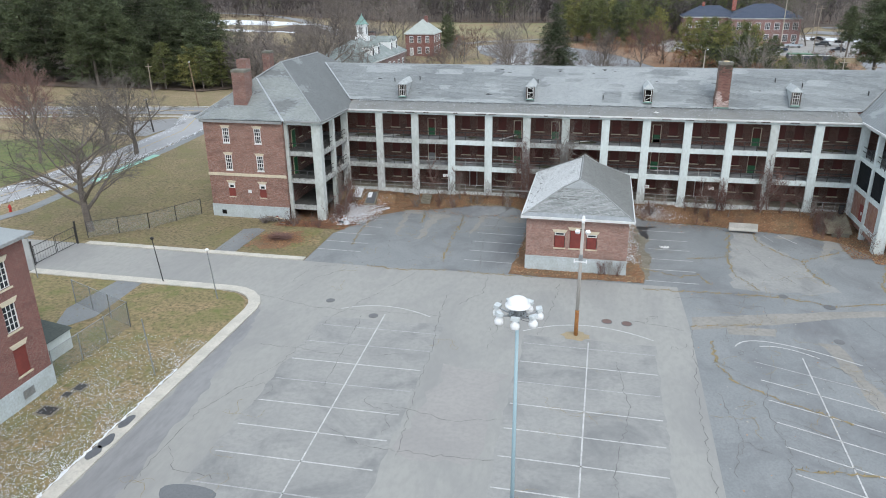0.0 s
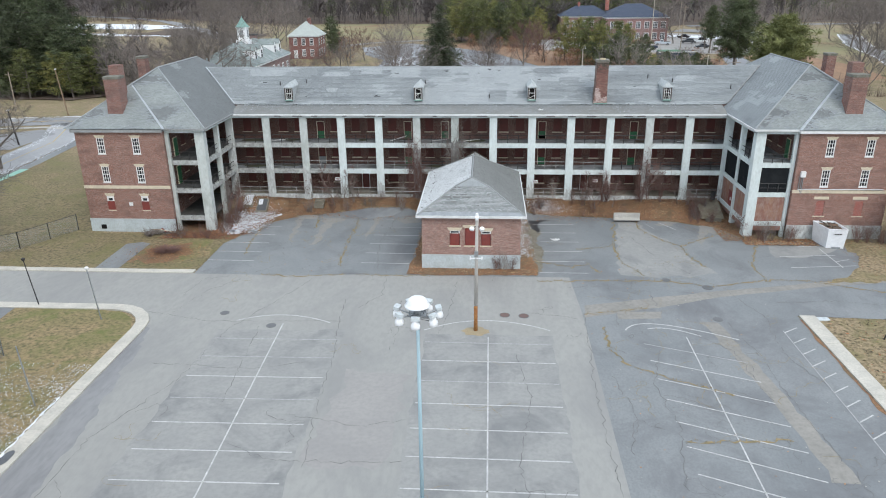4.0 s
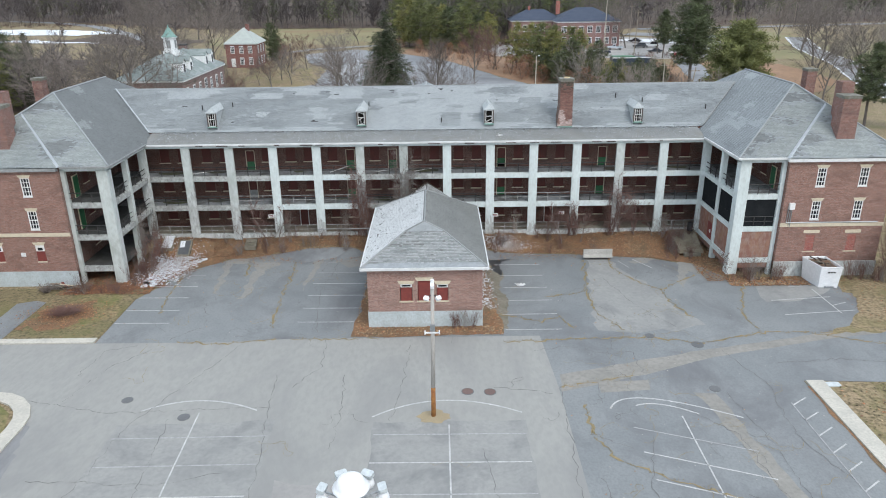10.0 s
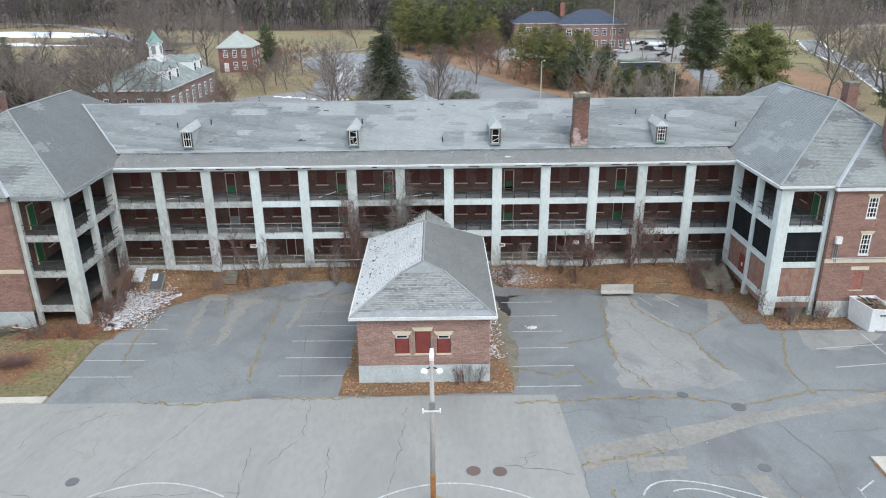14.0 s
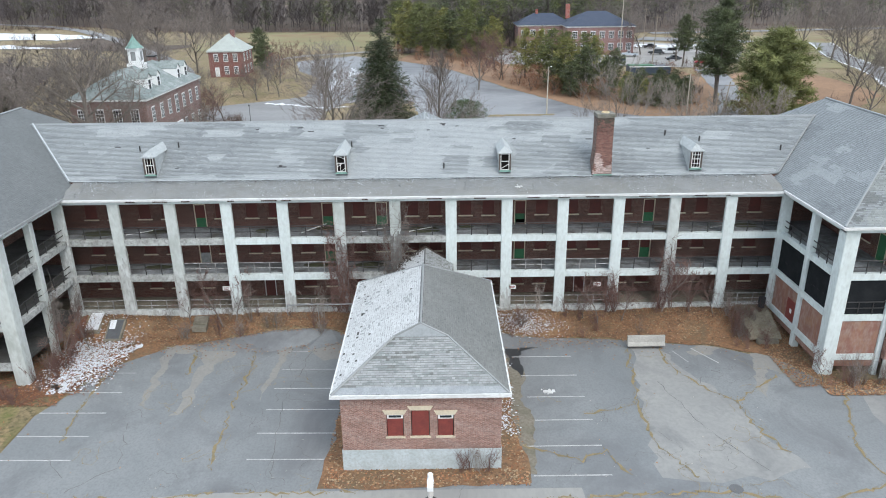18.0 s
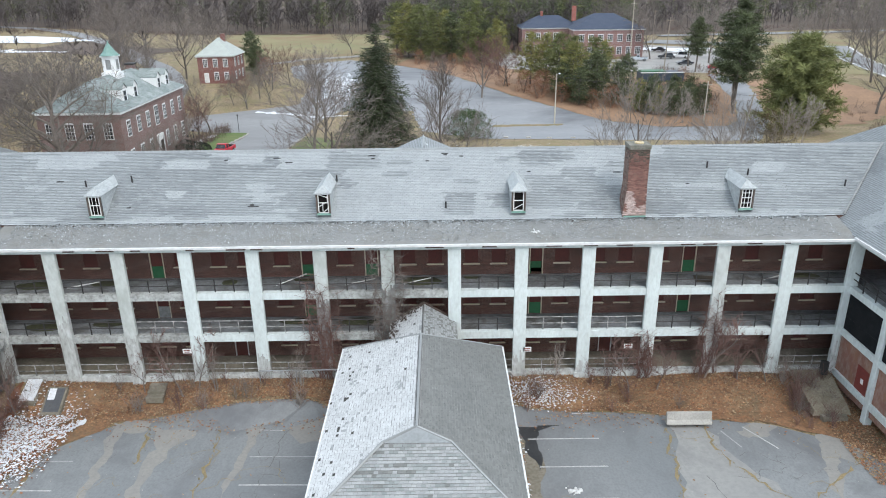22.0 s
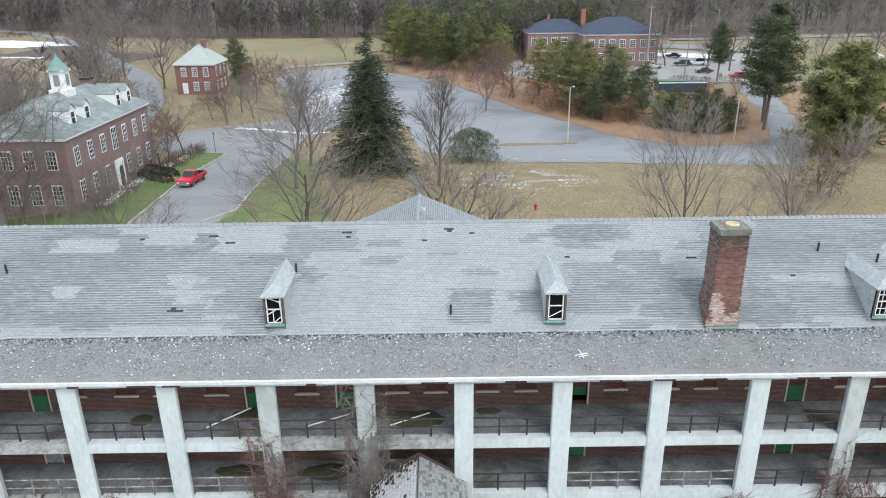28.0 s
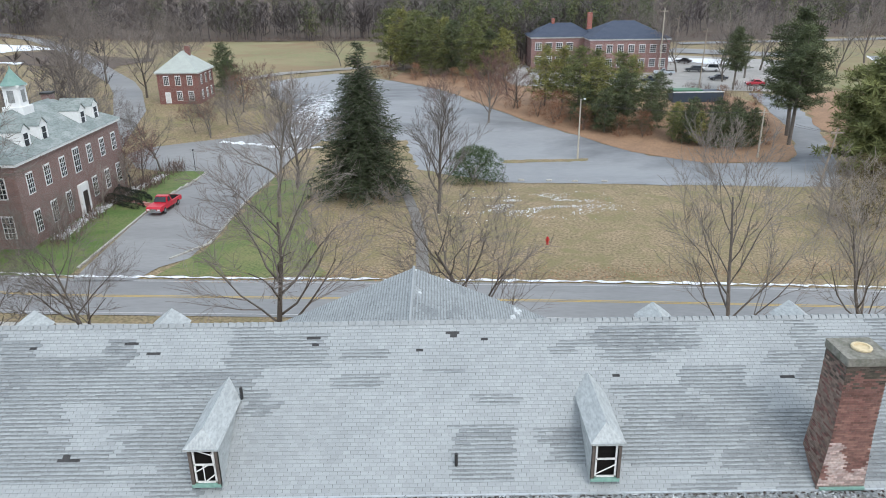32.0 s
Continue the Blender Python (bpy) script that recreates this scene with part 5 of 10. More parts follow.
part("rotted_slate_bits", b, DARK_ROT, croof, "dark rotted bits where slates have slipped", kind="stuff")
part("passage_wall", Build().box(ax - cw + 0.3, ax - cw + 0.6, y1, F, 0.2, ce).box(ax + cw - 0.6, ax + cw - 0.3, y1, F, 0.2, ce), BRICK, annex)


# ---------------------------------------------------------------- the ground
GRASS = surface("dry_winter_grass", (0.27, 0.21, 0.12), (0.335, 0.25, 0.155), (0.10, 0.08, 0.042), wide=0.2, fine=3.2, bump=0.06, fleck=1.0, contrast=0.22, stain=(0.18, 0.16, 0.07), stain_size=0.3, stain_amount=0.9)
OLIVE_GRASS = surface("olive_brown_grass", (0.20, 0.165, 0.085), (0.255, 0.195, 0.11), (0.075, 0.065, 0.032), wide=0.2, fine=3.2, bump=0.06, fleck=1.0, contrast=0.22, stain=(0.15, 0.14, 0.055), stain_size=0.25, stain_amount=0.9)
GREEN_GRASS = surface("green_lawn", (0.125, 0.17, 0.05), (0.18, 0.19, 0.072), (0.06, 0.08, 0.028), wide=0.25, fine=3.2, bump=0.06, fleck=0.9, stain=(0.21, 0.19, 0.085), stain_size=0.3, stain_amount=0.6)
MEADOW = surface("far_meadow", (0.235, 0.205, 0.105), (0.175, 0.18, 0.08), (0.26, 0.19, 0.11), wide=0.03, fine=0.9, fleck=0.7, stain=(0.21, 0.135, 0.075), stain_size=0.035, stain_amount=0.9)
LEAF_FLOOR = surface("leaf_litter", (0.309, 0.168, 0.084), (0.238, 0.126, 0.066), (0.106, 0.067, 0.042), wide=0.6, fine=5, bump=0.08, fleck=0.75, stain=(0.15, 0.115, 0.068), stain_size=0.4, stain_amount=0.85)
BRUSH_FLOOR = surface("red_brown_brush", (0.252, 0.109, 0.056), (0.171, 0.071, 0.040), (0.076, 0.040, 0.027), wide=0.5, fine=7, bump=0.06, fleck=0.6)
WOOD_FLOOR = surface("woodland_floor", (0.105, 0.075, 0.056), (0.08, 0.06, 0.048), (0.135, 0.092, 0.062), wide=0.05, fine=1.5, fleck=0.5, stain=(0.08, 0.06, 0.045), stain_size=0.12, stain_amount=0.7)
RUSTY_FLOOR = surface("rusty_needle_floor", (0.325, 0.20, 0.12), (0.26, 0.16, 0.098), (0.17, 0.107, 0.07), wide=0.3, fine=2.5, fleck=0.5, bump=0.05)
ASPHALT = surface("blue_grey_asphalt", (0.189, 0.201, 0.206), (0.241, 0.251, 0.252), (0.131, 0.140, 0.145), wide=0.12, fine=7, bump=0.004, stretch=(1, 0.8, 1), contrast=0.3, rough=0.75, fleck=0.4, stain=(0.145, 0.148, 0.155), stain_size=0.17, stain_amount=0.9)
ASPHALT_MID = surface("faded_asphalt", (0.268, 0.268, 0.258), (0.301, 0.299, 0.285), (0.221, 0.221, 0.215), wide=0.3, fine=3, bump=0.004, contrast=0.25, rough=0.78, fleck=0.6, stain=(0.168, 0.171, 0.172), stain_size=0.2, stain_amount=0.8)
ASPHALT_PALE = surface("worn_grey_asphalt", (0.317, 0.314, 0.294), (0.284, 0.281, 0.265), (0.232, 0.230, 0.219), wide=0.11, fine=2.6, bump=0.004, stretch=(1, 0.45, 1), contrast=0.4, rough=0.78, fleck=0.45, stain=(0.232, 0.230, 0.224), stain_size=0.16, stain_amount=0.7)
ASPHALT_DARK = surface("damp_asphalt", (0.085, 0.09, 0.098), (0.115, 0.12, 0.126), (0.06, 0.06, 0.065), wide=0.4, fine=4, rough=0.5, contrast=0.2)
STREET = surface("street_asphalt", (0.262, 0.264, 0.266), (0.225, 0.227, 0.23), (0.18, 0.18, 0.182), wide=0.1, fine=3, stretch=(0.25, 1, 1), rough=0.8, stain=(0.17, 0.17, 0.172), stain_size=0.15, stain_amount=0.6)
LOT_FAR = surface("far_asphalt", (0.255, 0.265, 0.278), (0.215, 0.224, 0.236), (0.28, 0.285, 0.29), wide=0.09, fine=1.2, stretch=(0.5, 1, 1), rough=0.8, stain=(0.10, 0.105, 0.115), stain_size=0.03, stain_amount=1.0)
STRIP = surface("tan_concrete_strip", (0.29, 0.275, 0.25), (0.24, 0.23, 0.21), (0.17, 0.165, 0.15), wide=0.4, fine=3)
KERB_ASPHALT = surface("kerbside_asphalt", (0.220, 0.220, 0.222), (0.264, 0.264, 0.264), (0.176, 0.176, 0.179), wide=0.25, fine=3, stretch=(1, 0.3, 1), stain=(0.165, 0.165, 0.171), stain_size=0.3, stain_amount=0.7, rough=0.78)
WEED = surface("weed_filled_joint", (0.30, 0.23, 0.125), (0.22, 0.18, 0.10), (0.15, 0.13, 0.08), wide=1.5, fine=8, bump=0.03)
CRACK = surface("open_crack", (0.13, 0.13, 0.127), (0.18, 0.178, 0.172), (0.09, 0.09, 0.087))
MARKING = surface("faded_white_marking", (0.58, 0.58, 0.57), (0.42, 0.42, 0.415), (0.25, 0.25, 0.25), wide=1.3, fine=6, fleck=0.6, contrast=0.35)
MARKING_WORN = surface("ghost_white_marking", (0.43, 0.43, 0.43), (0.31, 0.31, 0.31), (0.23, 0.23, 0.23), wide=1.3, fine=6, fleck=0.7, contrast=0.35)
YELLOW = surface("yellow_road_line", (0.55, 0.38, 0.10), (0.48, 0.34, 0.12), (0.3, 0.25, 0.15), wide=1, fine=5)
SNOW = surface("thin_snow", (0.80, 0.83, 0.87), (0.66, 0.69, 0.73), (0.45, 0.44, 0.42), wide=0.8, fine=5, bump=0.04, rough=0.6, fleck=0.5)
WET_ASPHALT = surface("wet_black_asphalt", (0.035, 0.037, 0.04), (0.055, 0.057, 0.06), (0.025, 0.026, 0.028), wide=0.6, fine=4, rough=0.3)
WET = surface("puddle", (0.12, 0.125, 0.13), (0.15, 0.155, 0.16), (0.09, 0.092, 0.095), rough=0.08)
rng = random.Random(11)

xs = [-1500, -700, -400] + [-300 + 12 * i for i in range(16)] + [-116 + 3.5 * i for i in range(24)] + [-32 + 1.25 * i for i in range(51)] + [32 + 3.6 * i for i in range(24)] + [118 + 12 * i for i in range(14)] + [400, 700, 1500]
ys = [-300, -120, -60] + [-40 + 8 * i for i in range(15)] + [78 + 0.5 * i for i in range(20)] + [88 + 1.6 * i for i in range(15)] + [112 + 4 * i for i in range(36)] + [262 + 20 * i for i in range(16)] + [640, 800, 1100, 1800]
b = Build()
b.v = [(x, y, ground_z(x, y)) for y in ys for x in xs]
nx = len(xs)
b.f = [(j * nx + i, j * nx + i + 1, (j + 1) * nx + i + 1, (j + 1) * nx + i) for j in range(len(ys) - 1) for i in range(nx - 1)]
b.m = [0] * len(b.f)
ground = solid("ground", b, GRASS, "dry tan and olive winter grass", "ground", at=(0, 0, 0), kind="structure", smooth=True)


def ragged(outline, amount, step=1.0):
    """The outline with a wandering edge."""
    out = []
    for (xa, ya), (xb, yb) in zip(outline, outline[1:] + outline[:1]):
        n = max(1, int(math.hypot(xb - xa, yb - ya) / step))
        for i in range(n):
            x, y = xa + (xb - xa) * i / n, ya + (yb - ya) * i / n
            k = 0.9 / max(1.0, amount)
            out.append((x + amount * (noise.noise(Vector((x * k, y * k, 1.3))) + 0.5 * noise.noise(Vector((x * 3 * k, y * 3 * k, 2.3)))),
                        y + amount * (noise.noise(Vector((x * k, y * k, 7.3))) + 0.5 * noise.noise(Vector((x * 3 * k, y * 3 * k, 8.3))))))
    return out


def flat(name, outline, material, label, category, lift=0.03, step=4.0, kind="structure", rag=0.0, rag_step=1.0):
    if rag:
        outline = ragged(outline, rag, rag_step)
    return solid(name, lay(outline, lift, step), material, label, category, kind=kind)


# yard asphalt
yard = flat("yard_pavement", [(-28.8, -20), (26.2, -20), (26.2, 57.4), (62, 55.5), (62, 62), (44, 66), (41, 71), (37.2, 72.6), (38, 75.6), (33, 75.7), (28.6, 75.0), (26.2, 79.2), (22, 81.6), (13, 83.2), (6.2, 83.6),
                              (4.2, 84), (-7.2, 84), (-9.5, 84.6), (-18, 84.0), (-22.5, 82.6), (-26, 79.5), (-27.2, 76.2), (-28.5, 73), (-28.5, 64.7), (-76, 65.0), (-76, 57.0), (-33.0, 57.0), (-30.1, 55.5), (-28.5, 53)],
            ASPHALT, "worn blue-grey asphalt yard with cracks and weeds", "pavement", 0.03, 3.0)
flat("pale_pavement", [(-28.7, -20), (7.9, -20), (8.3, 57), (8.0, 64.9), (-13, 64.9), (-18, 64.5), (-28.4, 64.6), (-76, 64.9), (-76, 57.1), (-33.0, 57.1), (-30.0, 55.6), (-28.3, 53)], ASPHALT_PALE,
     "paler worn asphalt across the middle of the yard", "pavement", 0.036, 6.0)
flat("concrete_strip", [(8.4, 56.4), (14.0, 58.2), (21.1, 61.0), (31.0, 63.6), (37.7, 64.8), (38.7, 66.4), (30.4, 64.4), (20.5, 62.1), (13.1, 60.0), (8.7, 58.7)], STRIP, "tan concrete strip across the yard", "pavement", 0.038, rag=0.15)
TAN_GRIT = surface("washed_out_grit", (0.285, 0.275, 0.25), (0.25, 0.243, 0.228), (0.2, 0.197, 0.19), wide=0.8, fine=5)
for pts in ([(-19.9, 82.2), (-16.9, 83.2), (-16.7, 81.8), (-18.0, 79.4), (-18.2, 76.4), (-18.1, 75.0), (-18.2, 72.8), (-19.0, 72.5), (-18.8, 74.2), (-19.2, 77.0), (-18.9, 79.9)], [(-22.2, 81.9), (-21.9, 83.2), (-20.3, 83.0), (-19.9, 81.7), (-20.9, 81.5)],
            [(-10.9, 82.2), (-10.1, 83.9), (-8.2, 84.0), (-7.8, 80.7), (-9.6, 80.3)], [(19.1, 80.7), (20.4, 81.7), (22.2, 81.6), (20.9, 80.3), (19.7, 80.1)], [(24.3, 80.4), (25.9, 80.1), (26.7, 78.3), (25.4, 77.2), (24.8, 78.1), (24.4, 79.2)]):
    flat("grit_wash", pts, TAN_GRIT, "pale grit washed over the asphalt", "grit", 0.041, rag=0.45, rag_step=0.35)
flat("mossy_apron", [(4.9, 80.6), (5.9, 78.8), (5.8, 76.5), (5.3, 74.1), (6.1, 73.0), (6.0, 69.5), (5.3, 66.2), (4.4, 66.2), (4.5, 84.0), (5.2, 83.0)], MOSSY, "crumbled mossy edge of the asphalt by the annexe", "pavement", 0.043, rag=0.4, rag_step=0.4)
flat("damp_patch", [(4.9, 83.3), (6.4, 83.4), (8.2, 83.1), (7.7, 81.9), (6.5, 81.4), (5.9, 80.5), (6.0, 78.6), (5.6, 77.0), (5.2, 79.7), (4.9, 81.4)], WET_ASPHALT, "dark damp patch beside the annexe", "stain", 0.0445, rag=0.4, rag_step=0.35)
flat("pavement_patch", [(15.2, 82.0), (17.3, 81.4), (18.6, 77.4), (20.5, 73.8), (20.5, 70.0), (22.4, 66.4), (16.3, 65.2), (12.9, 65.8), (13.5, 71.8), (14.4, 77)], ASPHALT_MID, "greyer patch of old asphalt", "pavement", 0.033, rag=0.5)
flat("pavement_patch", [(11.2, 56.2), (14.8, 56.5), (15.0, 57.8), (11.2, 57.6)], STRIP, "pale square of concrete", "pavement", 0.034)
flat("pavement_patch", [(17.9, 56.2), (19.2, 56), (20.6, 44), (21.4, 36), (19.9, 36), (19.5, 44)], STRIP, "long tan trench patch", "pavement", 0.035, rag=0.3)
for pts in ([(-4.9, 20), (5.5, 20), (5.4, 53), (-4.8, 53)], [(-22.0, 20), (-11.2, 20), (-11.4, 53.4), (-21.8, 53.0)]):
    flat("parking_bays", pts, ASPHALT_MID, "darker oil-stained asphalt of the parking bays", "pavement", 0.0375, rag=0.25, rag_step=0.9)
flat("pavement_patch", [(29.2, 70.5), (34.5, 71.5), (36.8, 73.6), (30, 75.4)], ASPHALT_MID, "gravelly pale asphalt by the bin", "pavement", 0.034, rag=0.5)
for pts in ([(-10.9, 36), (-6.2, 36), (-5.6, 46.5), (-9.8, 47)], ):
    flat("pavement_patch", pts, surface("tan_worn_asphalt", (0.315, 0.302, 0.288), (0.28, 0.27, 0.26), (0.24, 0.234, 0.226), wide=0.3, fine=3), "tan worn patch of asphalt", "pavement", 0.0385, rag=0.8)
for k, (x, y, r, s) in enumerate(((-21.2, 30.1, 1.55, 0.8),)):
    solid("puddle", Build().add([(x + r * (1 + 0.2 * math.sin(3 * a + k)) * math.cos(a), y + s * r * (1 + 0.15 * math.cos(2 * a)) * math.sin(a), 0.042) for a in [i * math.pi / 12 for i in range(24)]],
                                [tuple(range(24))]), WET, "dark wet puddle on the asphalt", "puddle", kind="structure")

flat("kerbside_strip", [(-28.1, -20), (-24.8, -20), (-24.9, 31), (-25.6, 38.7), (-26.6, 46), (-27.2, 51), (-28.1, 54)], KERB_ASPHALT, "darker strip of asphalt along the kerb", "pavement", 0.0395, rag=0.5, rag_step=0.6)
for pts in ([(-22.5, 82.6), (-21.7, 82.4), (-21.6, 79.5), (-21.3, 76.2), (-21.4, 74.0), (-21.8, 74.2), (-21.9, 77.4), (-22.3, 80)], [(-13.2, 83.2), (-12.2, 83.4), (-12.6, 80.2), (-12.9, 77.0), (-13.2, 74.6), (-13.5, 76), (-13.2, 80)], [(24.2, 79.6), (25.2, 79.0), (23.6, 76.0), (22.9, 74.2), (22.6, 75.2)]):
    flat("grit_wash", pts, TAN_GRIT, "pale grit washed over the asphalt", "grit", 0.0405, rag=0.35, rag_step=0.35)

# markings
def stripe(xa, ya, xb, yb, worn=False, width=0.1, lift=0.045):
    part("parking_line", ribbon([(xa, ya), (xb, yb)], width, lift, step=50), MARKING_WORN if worn else MARKING, yard)


for i in range(11):
    y = 51.6 - 2.87 * i
    stripe(-21.6, y - 0.05, -11.6, y + 0.05, worn=i not in (2, 4, 5, 6))
    stripe(-4.65, y, 5.3, y - 0.1, worn=i in (0, 2))
    stripe(12.4, 52.0 - 2.6 * i, 19.5, 49.3 - 2.66 * i, worn=i in (0,))
stripe(-16.8, 54.4, -15.6, 22)
stripe(0.3, 52.6, 0.25, 22)
stripe(16.0, 53.2, 15.5, 24)
for (xa, ya), (xm, ym), (xb, yb) in (((-20.9, 54.7), (-17.1, 55.9), (-12.9, 54.6)), ((-4.9, 53.6), (0, 55.5), (5.3, 53.9)), ((11.4, 54.2), (14.2, 55.4), (20.0, 52.9)), ((13.2, 54.5), (15, 54.6), (17.2, 53.4))):
    pts = [((1 - q) ** 2 * xa + 2 * q * (1 - q) * (2 * xm - (xa + xb) / 2) + q * q * xb, (1 - q) ** 2 * ya + 2 * q * (1 - q) * (2 * ym - (ya + yb) / 2) + q * q * yb) for q in [i / 14 for i in range(15)]]
    part("parking_line", ribbon(pts, 0.12, 0.045, step=50), MARKING, yard)
for i in range(13):
    stripe(24.0, 54.3 - 1.76 * i, 25.3, 55.2 - 1.76 * i)
stripe(24.0, 54.6, 24.0, 30, True, 0.08)
for xa, y in ((-28.4, 68.2), (-28.4, 70.7), (-28.3, 73.4), (-28.3, 76.0), (-27.6, 78.75), (-26.4, 81.4)):
    stripe(xa, y, -23.6, y - 0.1, worn=y > 77)
for y in (67.85, 70.6, 73.36, 76.1, 78.8, 81.65):
    stripe(-12.5, y + 0.1, -7.1 if y < 80 else -10.9, y, worn=y > 78)
for xa, y in ((5.3, 66.0), (5.2, 68.9), (6.1, 71.75), (5.9, 74.6), (5.8, 77.5), (5.4, 80.35), (7.5, 83.2)):
    stripe(xa, y, 10.05, y)
stripe(19.9, 81.4, 21.3, 79.0)
stripe(18.3, 81.0, 19.0, 79.2, True)
for s in ((29.8, 71.0, 35.5, 71.6), (29.8, 68.1, 36.4, 68.8), (32.8, 74.0, 34.7, 74.1), (34.7, 73.4, 34.8, 68.2), (34.8, 69.8, 36.3, 70.4)):
    stripe(*s)

# joints with weeds, and cracks
def wander(path, amount, n=7):
    out = [path[0]]
    for (xa, ya), (xb, yb) in zip(path, path[1:]):
        m = max(2, int(math.hypot(xb - xa, yb - ya) / 0.38))
        for i in range(1, m + 1):
            q = i / m
            out.append((xa + (xb - xa) * q + rng.gauss(0, amount), ya + (yb - ya) * q + rng.gauss(0, amount)))
    return out


WEEDS = [[(9.8, 54.7), (9.6, 51.2), (10.5, 49.0), (11.8, 47.8), (13.6, 46.7), (17.0, 44.8)], [(5.0, 64.0), (13.2, 64.3), (17.0, 64.4), (20.9, 63.1)], [(21, 63.2), (26.8, 65.0), (31.5, 64.7), (36, 66)],
         [(14.8, 81.4), (14.3, 77.6), (13.5, 73.4), (13.6, 69.0), (15.2, 65.5)], [(17.5, 81.5), (17.3, 79.6), (17.9, 77.2), (19.1, 75.3), (20.6, 73.7), (20.6, 71.5), (21.6, 67.9)], [(20.6, 73.7), (26.3, 78.1)], [(29.0, 75.6), (26.2, 68.4), (26.4, 65.0)],
         [(-15.2, 82.4), (-14.8, 78.2), (-15.0, 76.1), (-14.9, 72.0), (-14.6, 67.0)], [(-21.7, 64.6), (-18.2, 64.2), (-13.6, 64.9)], [(9.6, 72.4), (11.5, 72.8), (13.1, 73.4)], [(5.0, 69.0), (8.6, 67.4), (10.2, 68.4), (11.0, 66.0)], [(8.5, 57.0), (12.0, 57.9), (14, 58.6)],
         [(-25.7, 79.7), (-25.7, 77.5), (-25.7, 74.6), (-25.2, 70)], [(-20.0, 82.2), (-19.6, 78.3)], [(12.5, 39.4), (19, 39.8)], [(30.5, 64.5), (36, 62.4), (42, 60.5)], [(-12.5, 64.9), (-5, 64.8)]]
CRACKS = [[(-12.5, 59.2), (-12.0, 53.0), (-11.4, 48.5), (-11.3, 43.7), (-10.6, 36)], [(-7.4, 59.1), (-7.0, 54.3), (-7.3, 50.3)], [(-27.5, 59.5), (-27.0, 63.2), (-24.8, 64.2)], [(-27, 56), (-25.6, 60.6), (-23.4, 63.5)],
          [(-24.9, 30), (-24.9, 37.8), (-22.1, 45.2), (-21.1, 53.2), (-18, 60), (-16.5, 64)], [(8.5, 57.1), (8.1, 51.3), (7.7, 43.4), (7.8, 30)], [(7.2, 62.4), (10.1, 62.9), (13.9, 61.3)], [(16.0, 54.6), (19.0, 51.0), (19.4, 44.2)],
          [(20.1, 56.0), (20.8, 49.7), (20.8, 43.2), (21.6, 34)], [(15.8, 76.5), (17.2, 71.1), (19.5, 66.3)], [(-24.7, 34.1), (-23.1, 32.2), (-20.4, 32.0)], [(-29.4, 56.2), (-23.1, 54.5), (-12, 55)], [(-18.7, 53.7), (-18.0, 46.1), (-17.8, 42.1)],
          [(-2.6, 63.5), (-3, 58.2), (-3.6, 53)], [(2.4, 50), (3.2, 44), (2.2, 37), (3, 30)], [(-9.6, 64.6), (-9.4, 60.2), (-11, 57.5)], [(13.4, 51), (12, 46), (12.6, 41), (11.4, 35)], [(22, 62), (23.5, 57), (22.6, 51), (24, 46)], [(-5, 41), (-8, 40.2), (-13, 41.2)],
          [(9.2, 47), (10, 43), (9, 38)], [(-25, 47.5), (-17, 47), (-13.5, 48)], [(4, 57), (7.8, 56.2)], [(25.5, 60), (31, 60.4), (38, 59)], [(-15.8, 38), (-12.4, 36.4), (-5, 36.6)], [(-21.6, 72), (-20.4, 67.4), (-22.5, 65)], [(-10.4, 83), (-11.5, 75), (-10.7, 66)]]
for path in WEEDS:
    part("weedy_joint", ribbon(wander(path, 0.12), 0.12, 0.047, jitter=1.1, step=9, rng=rng), WEED, yard)
for path in CRACKS:
    part("crack", ribbon(wander(path, 0.085), 0.032, 0.046, jitter=0.8, step=9, rng=rng), CRACK, yard)
b = Build()
for _ in range(260):
    x, y, a = rng.uniform(-27, 25), rng.uniform(22, 82), rng.uniform(0, 6.3)
    if -8 < x < 6 and y > 64 or x < 8.6 and y < 65 and rng.random() < 0.86:
        continue
    path = [(x, y)]
    for _ in range(rng.randint(6, 26)):
        a += rng.gauss(0, 0.75)
        x, y = x + 0.32 * math.cos(a), y + 0.32 * math.sin(a)
        path.append((x, y))
    if all(-28 < px_ < 25.6 and py_ < 82.5 for px_, py_ in path):
        ribbon(path, rng.uniform(0.014, 0.03), 0.0455, b, step=9, jitter=0.6, rng=rng, mi=rng.randrange(2))
part("hairline_crack", b, [CRACK, WEED], yard, kind="stuff")
b = Build()
for path in WEEDS:
    for x, y in wander(path, 0.08):
        for _ in range(2):
            px, py, h, w = x + rng.gauss(0, 0.07), y + rng.gauss(0, 0.09), rng.uniform(0.04, 0.16), rng.uniform(0.02, 0.05)
            b.add([(px - w, py, 0.045), (px + w, py + 0.02, 0.045), (px + rng.gauss(0, 0.07), py + rng.gauss(0, 0.07), 0.045 + h)], [(0, 1, 2)])
part("weed_growth", b, WEED, yard, "dry yellow weeds in the joints", kind="stuff")
WORN_COVER = surface("worn_grey_iron", (0.15, 0.153, 0.157), (0.12, 0.122, 0.125), (0.09, 0.09, 0.09), fine=12, rough=0.6)
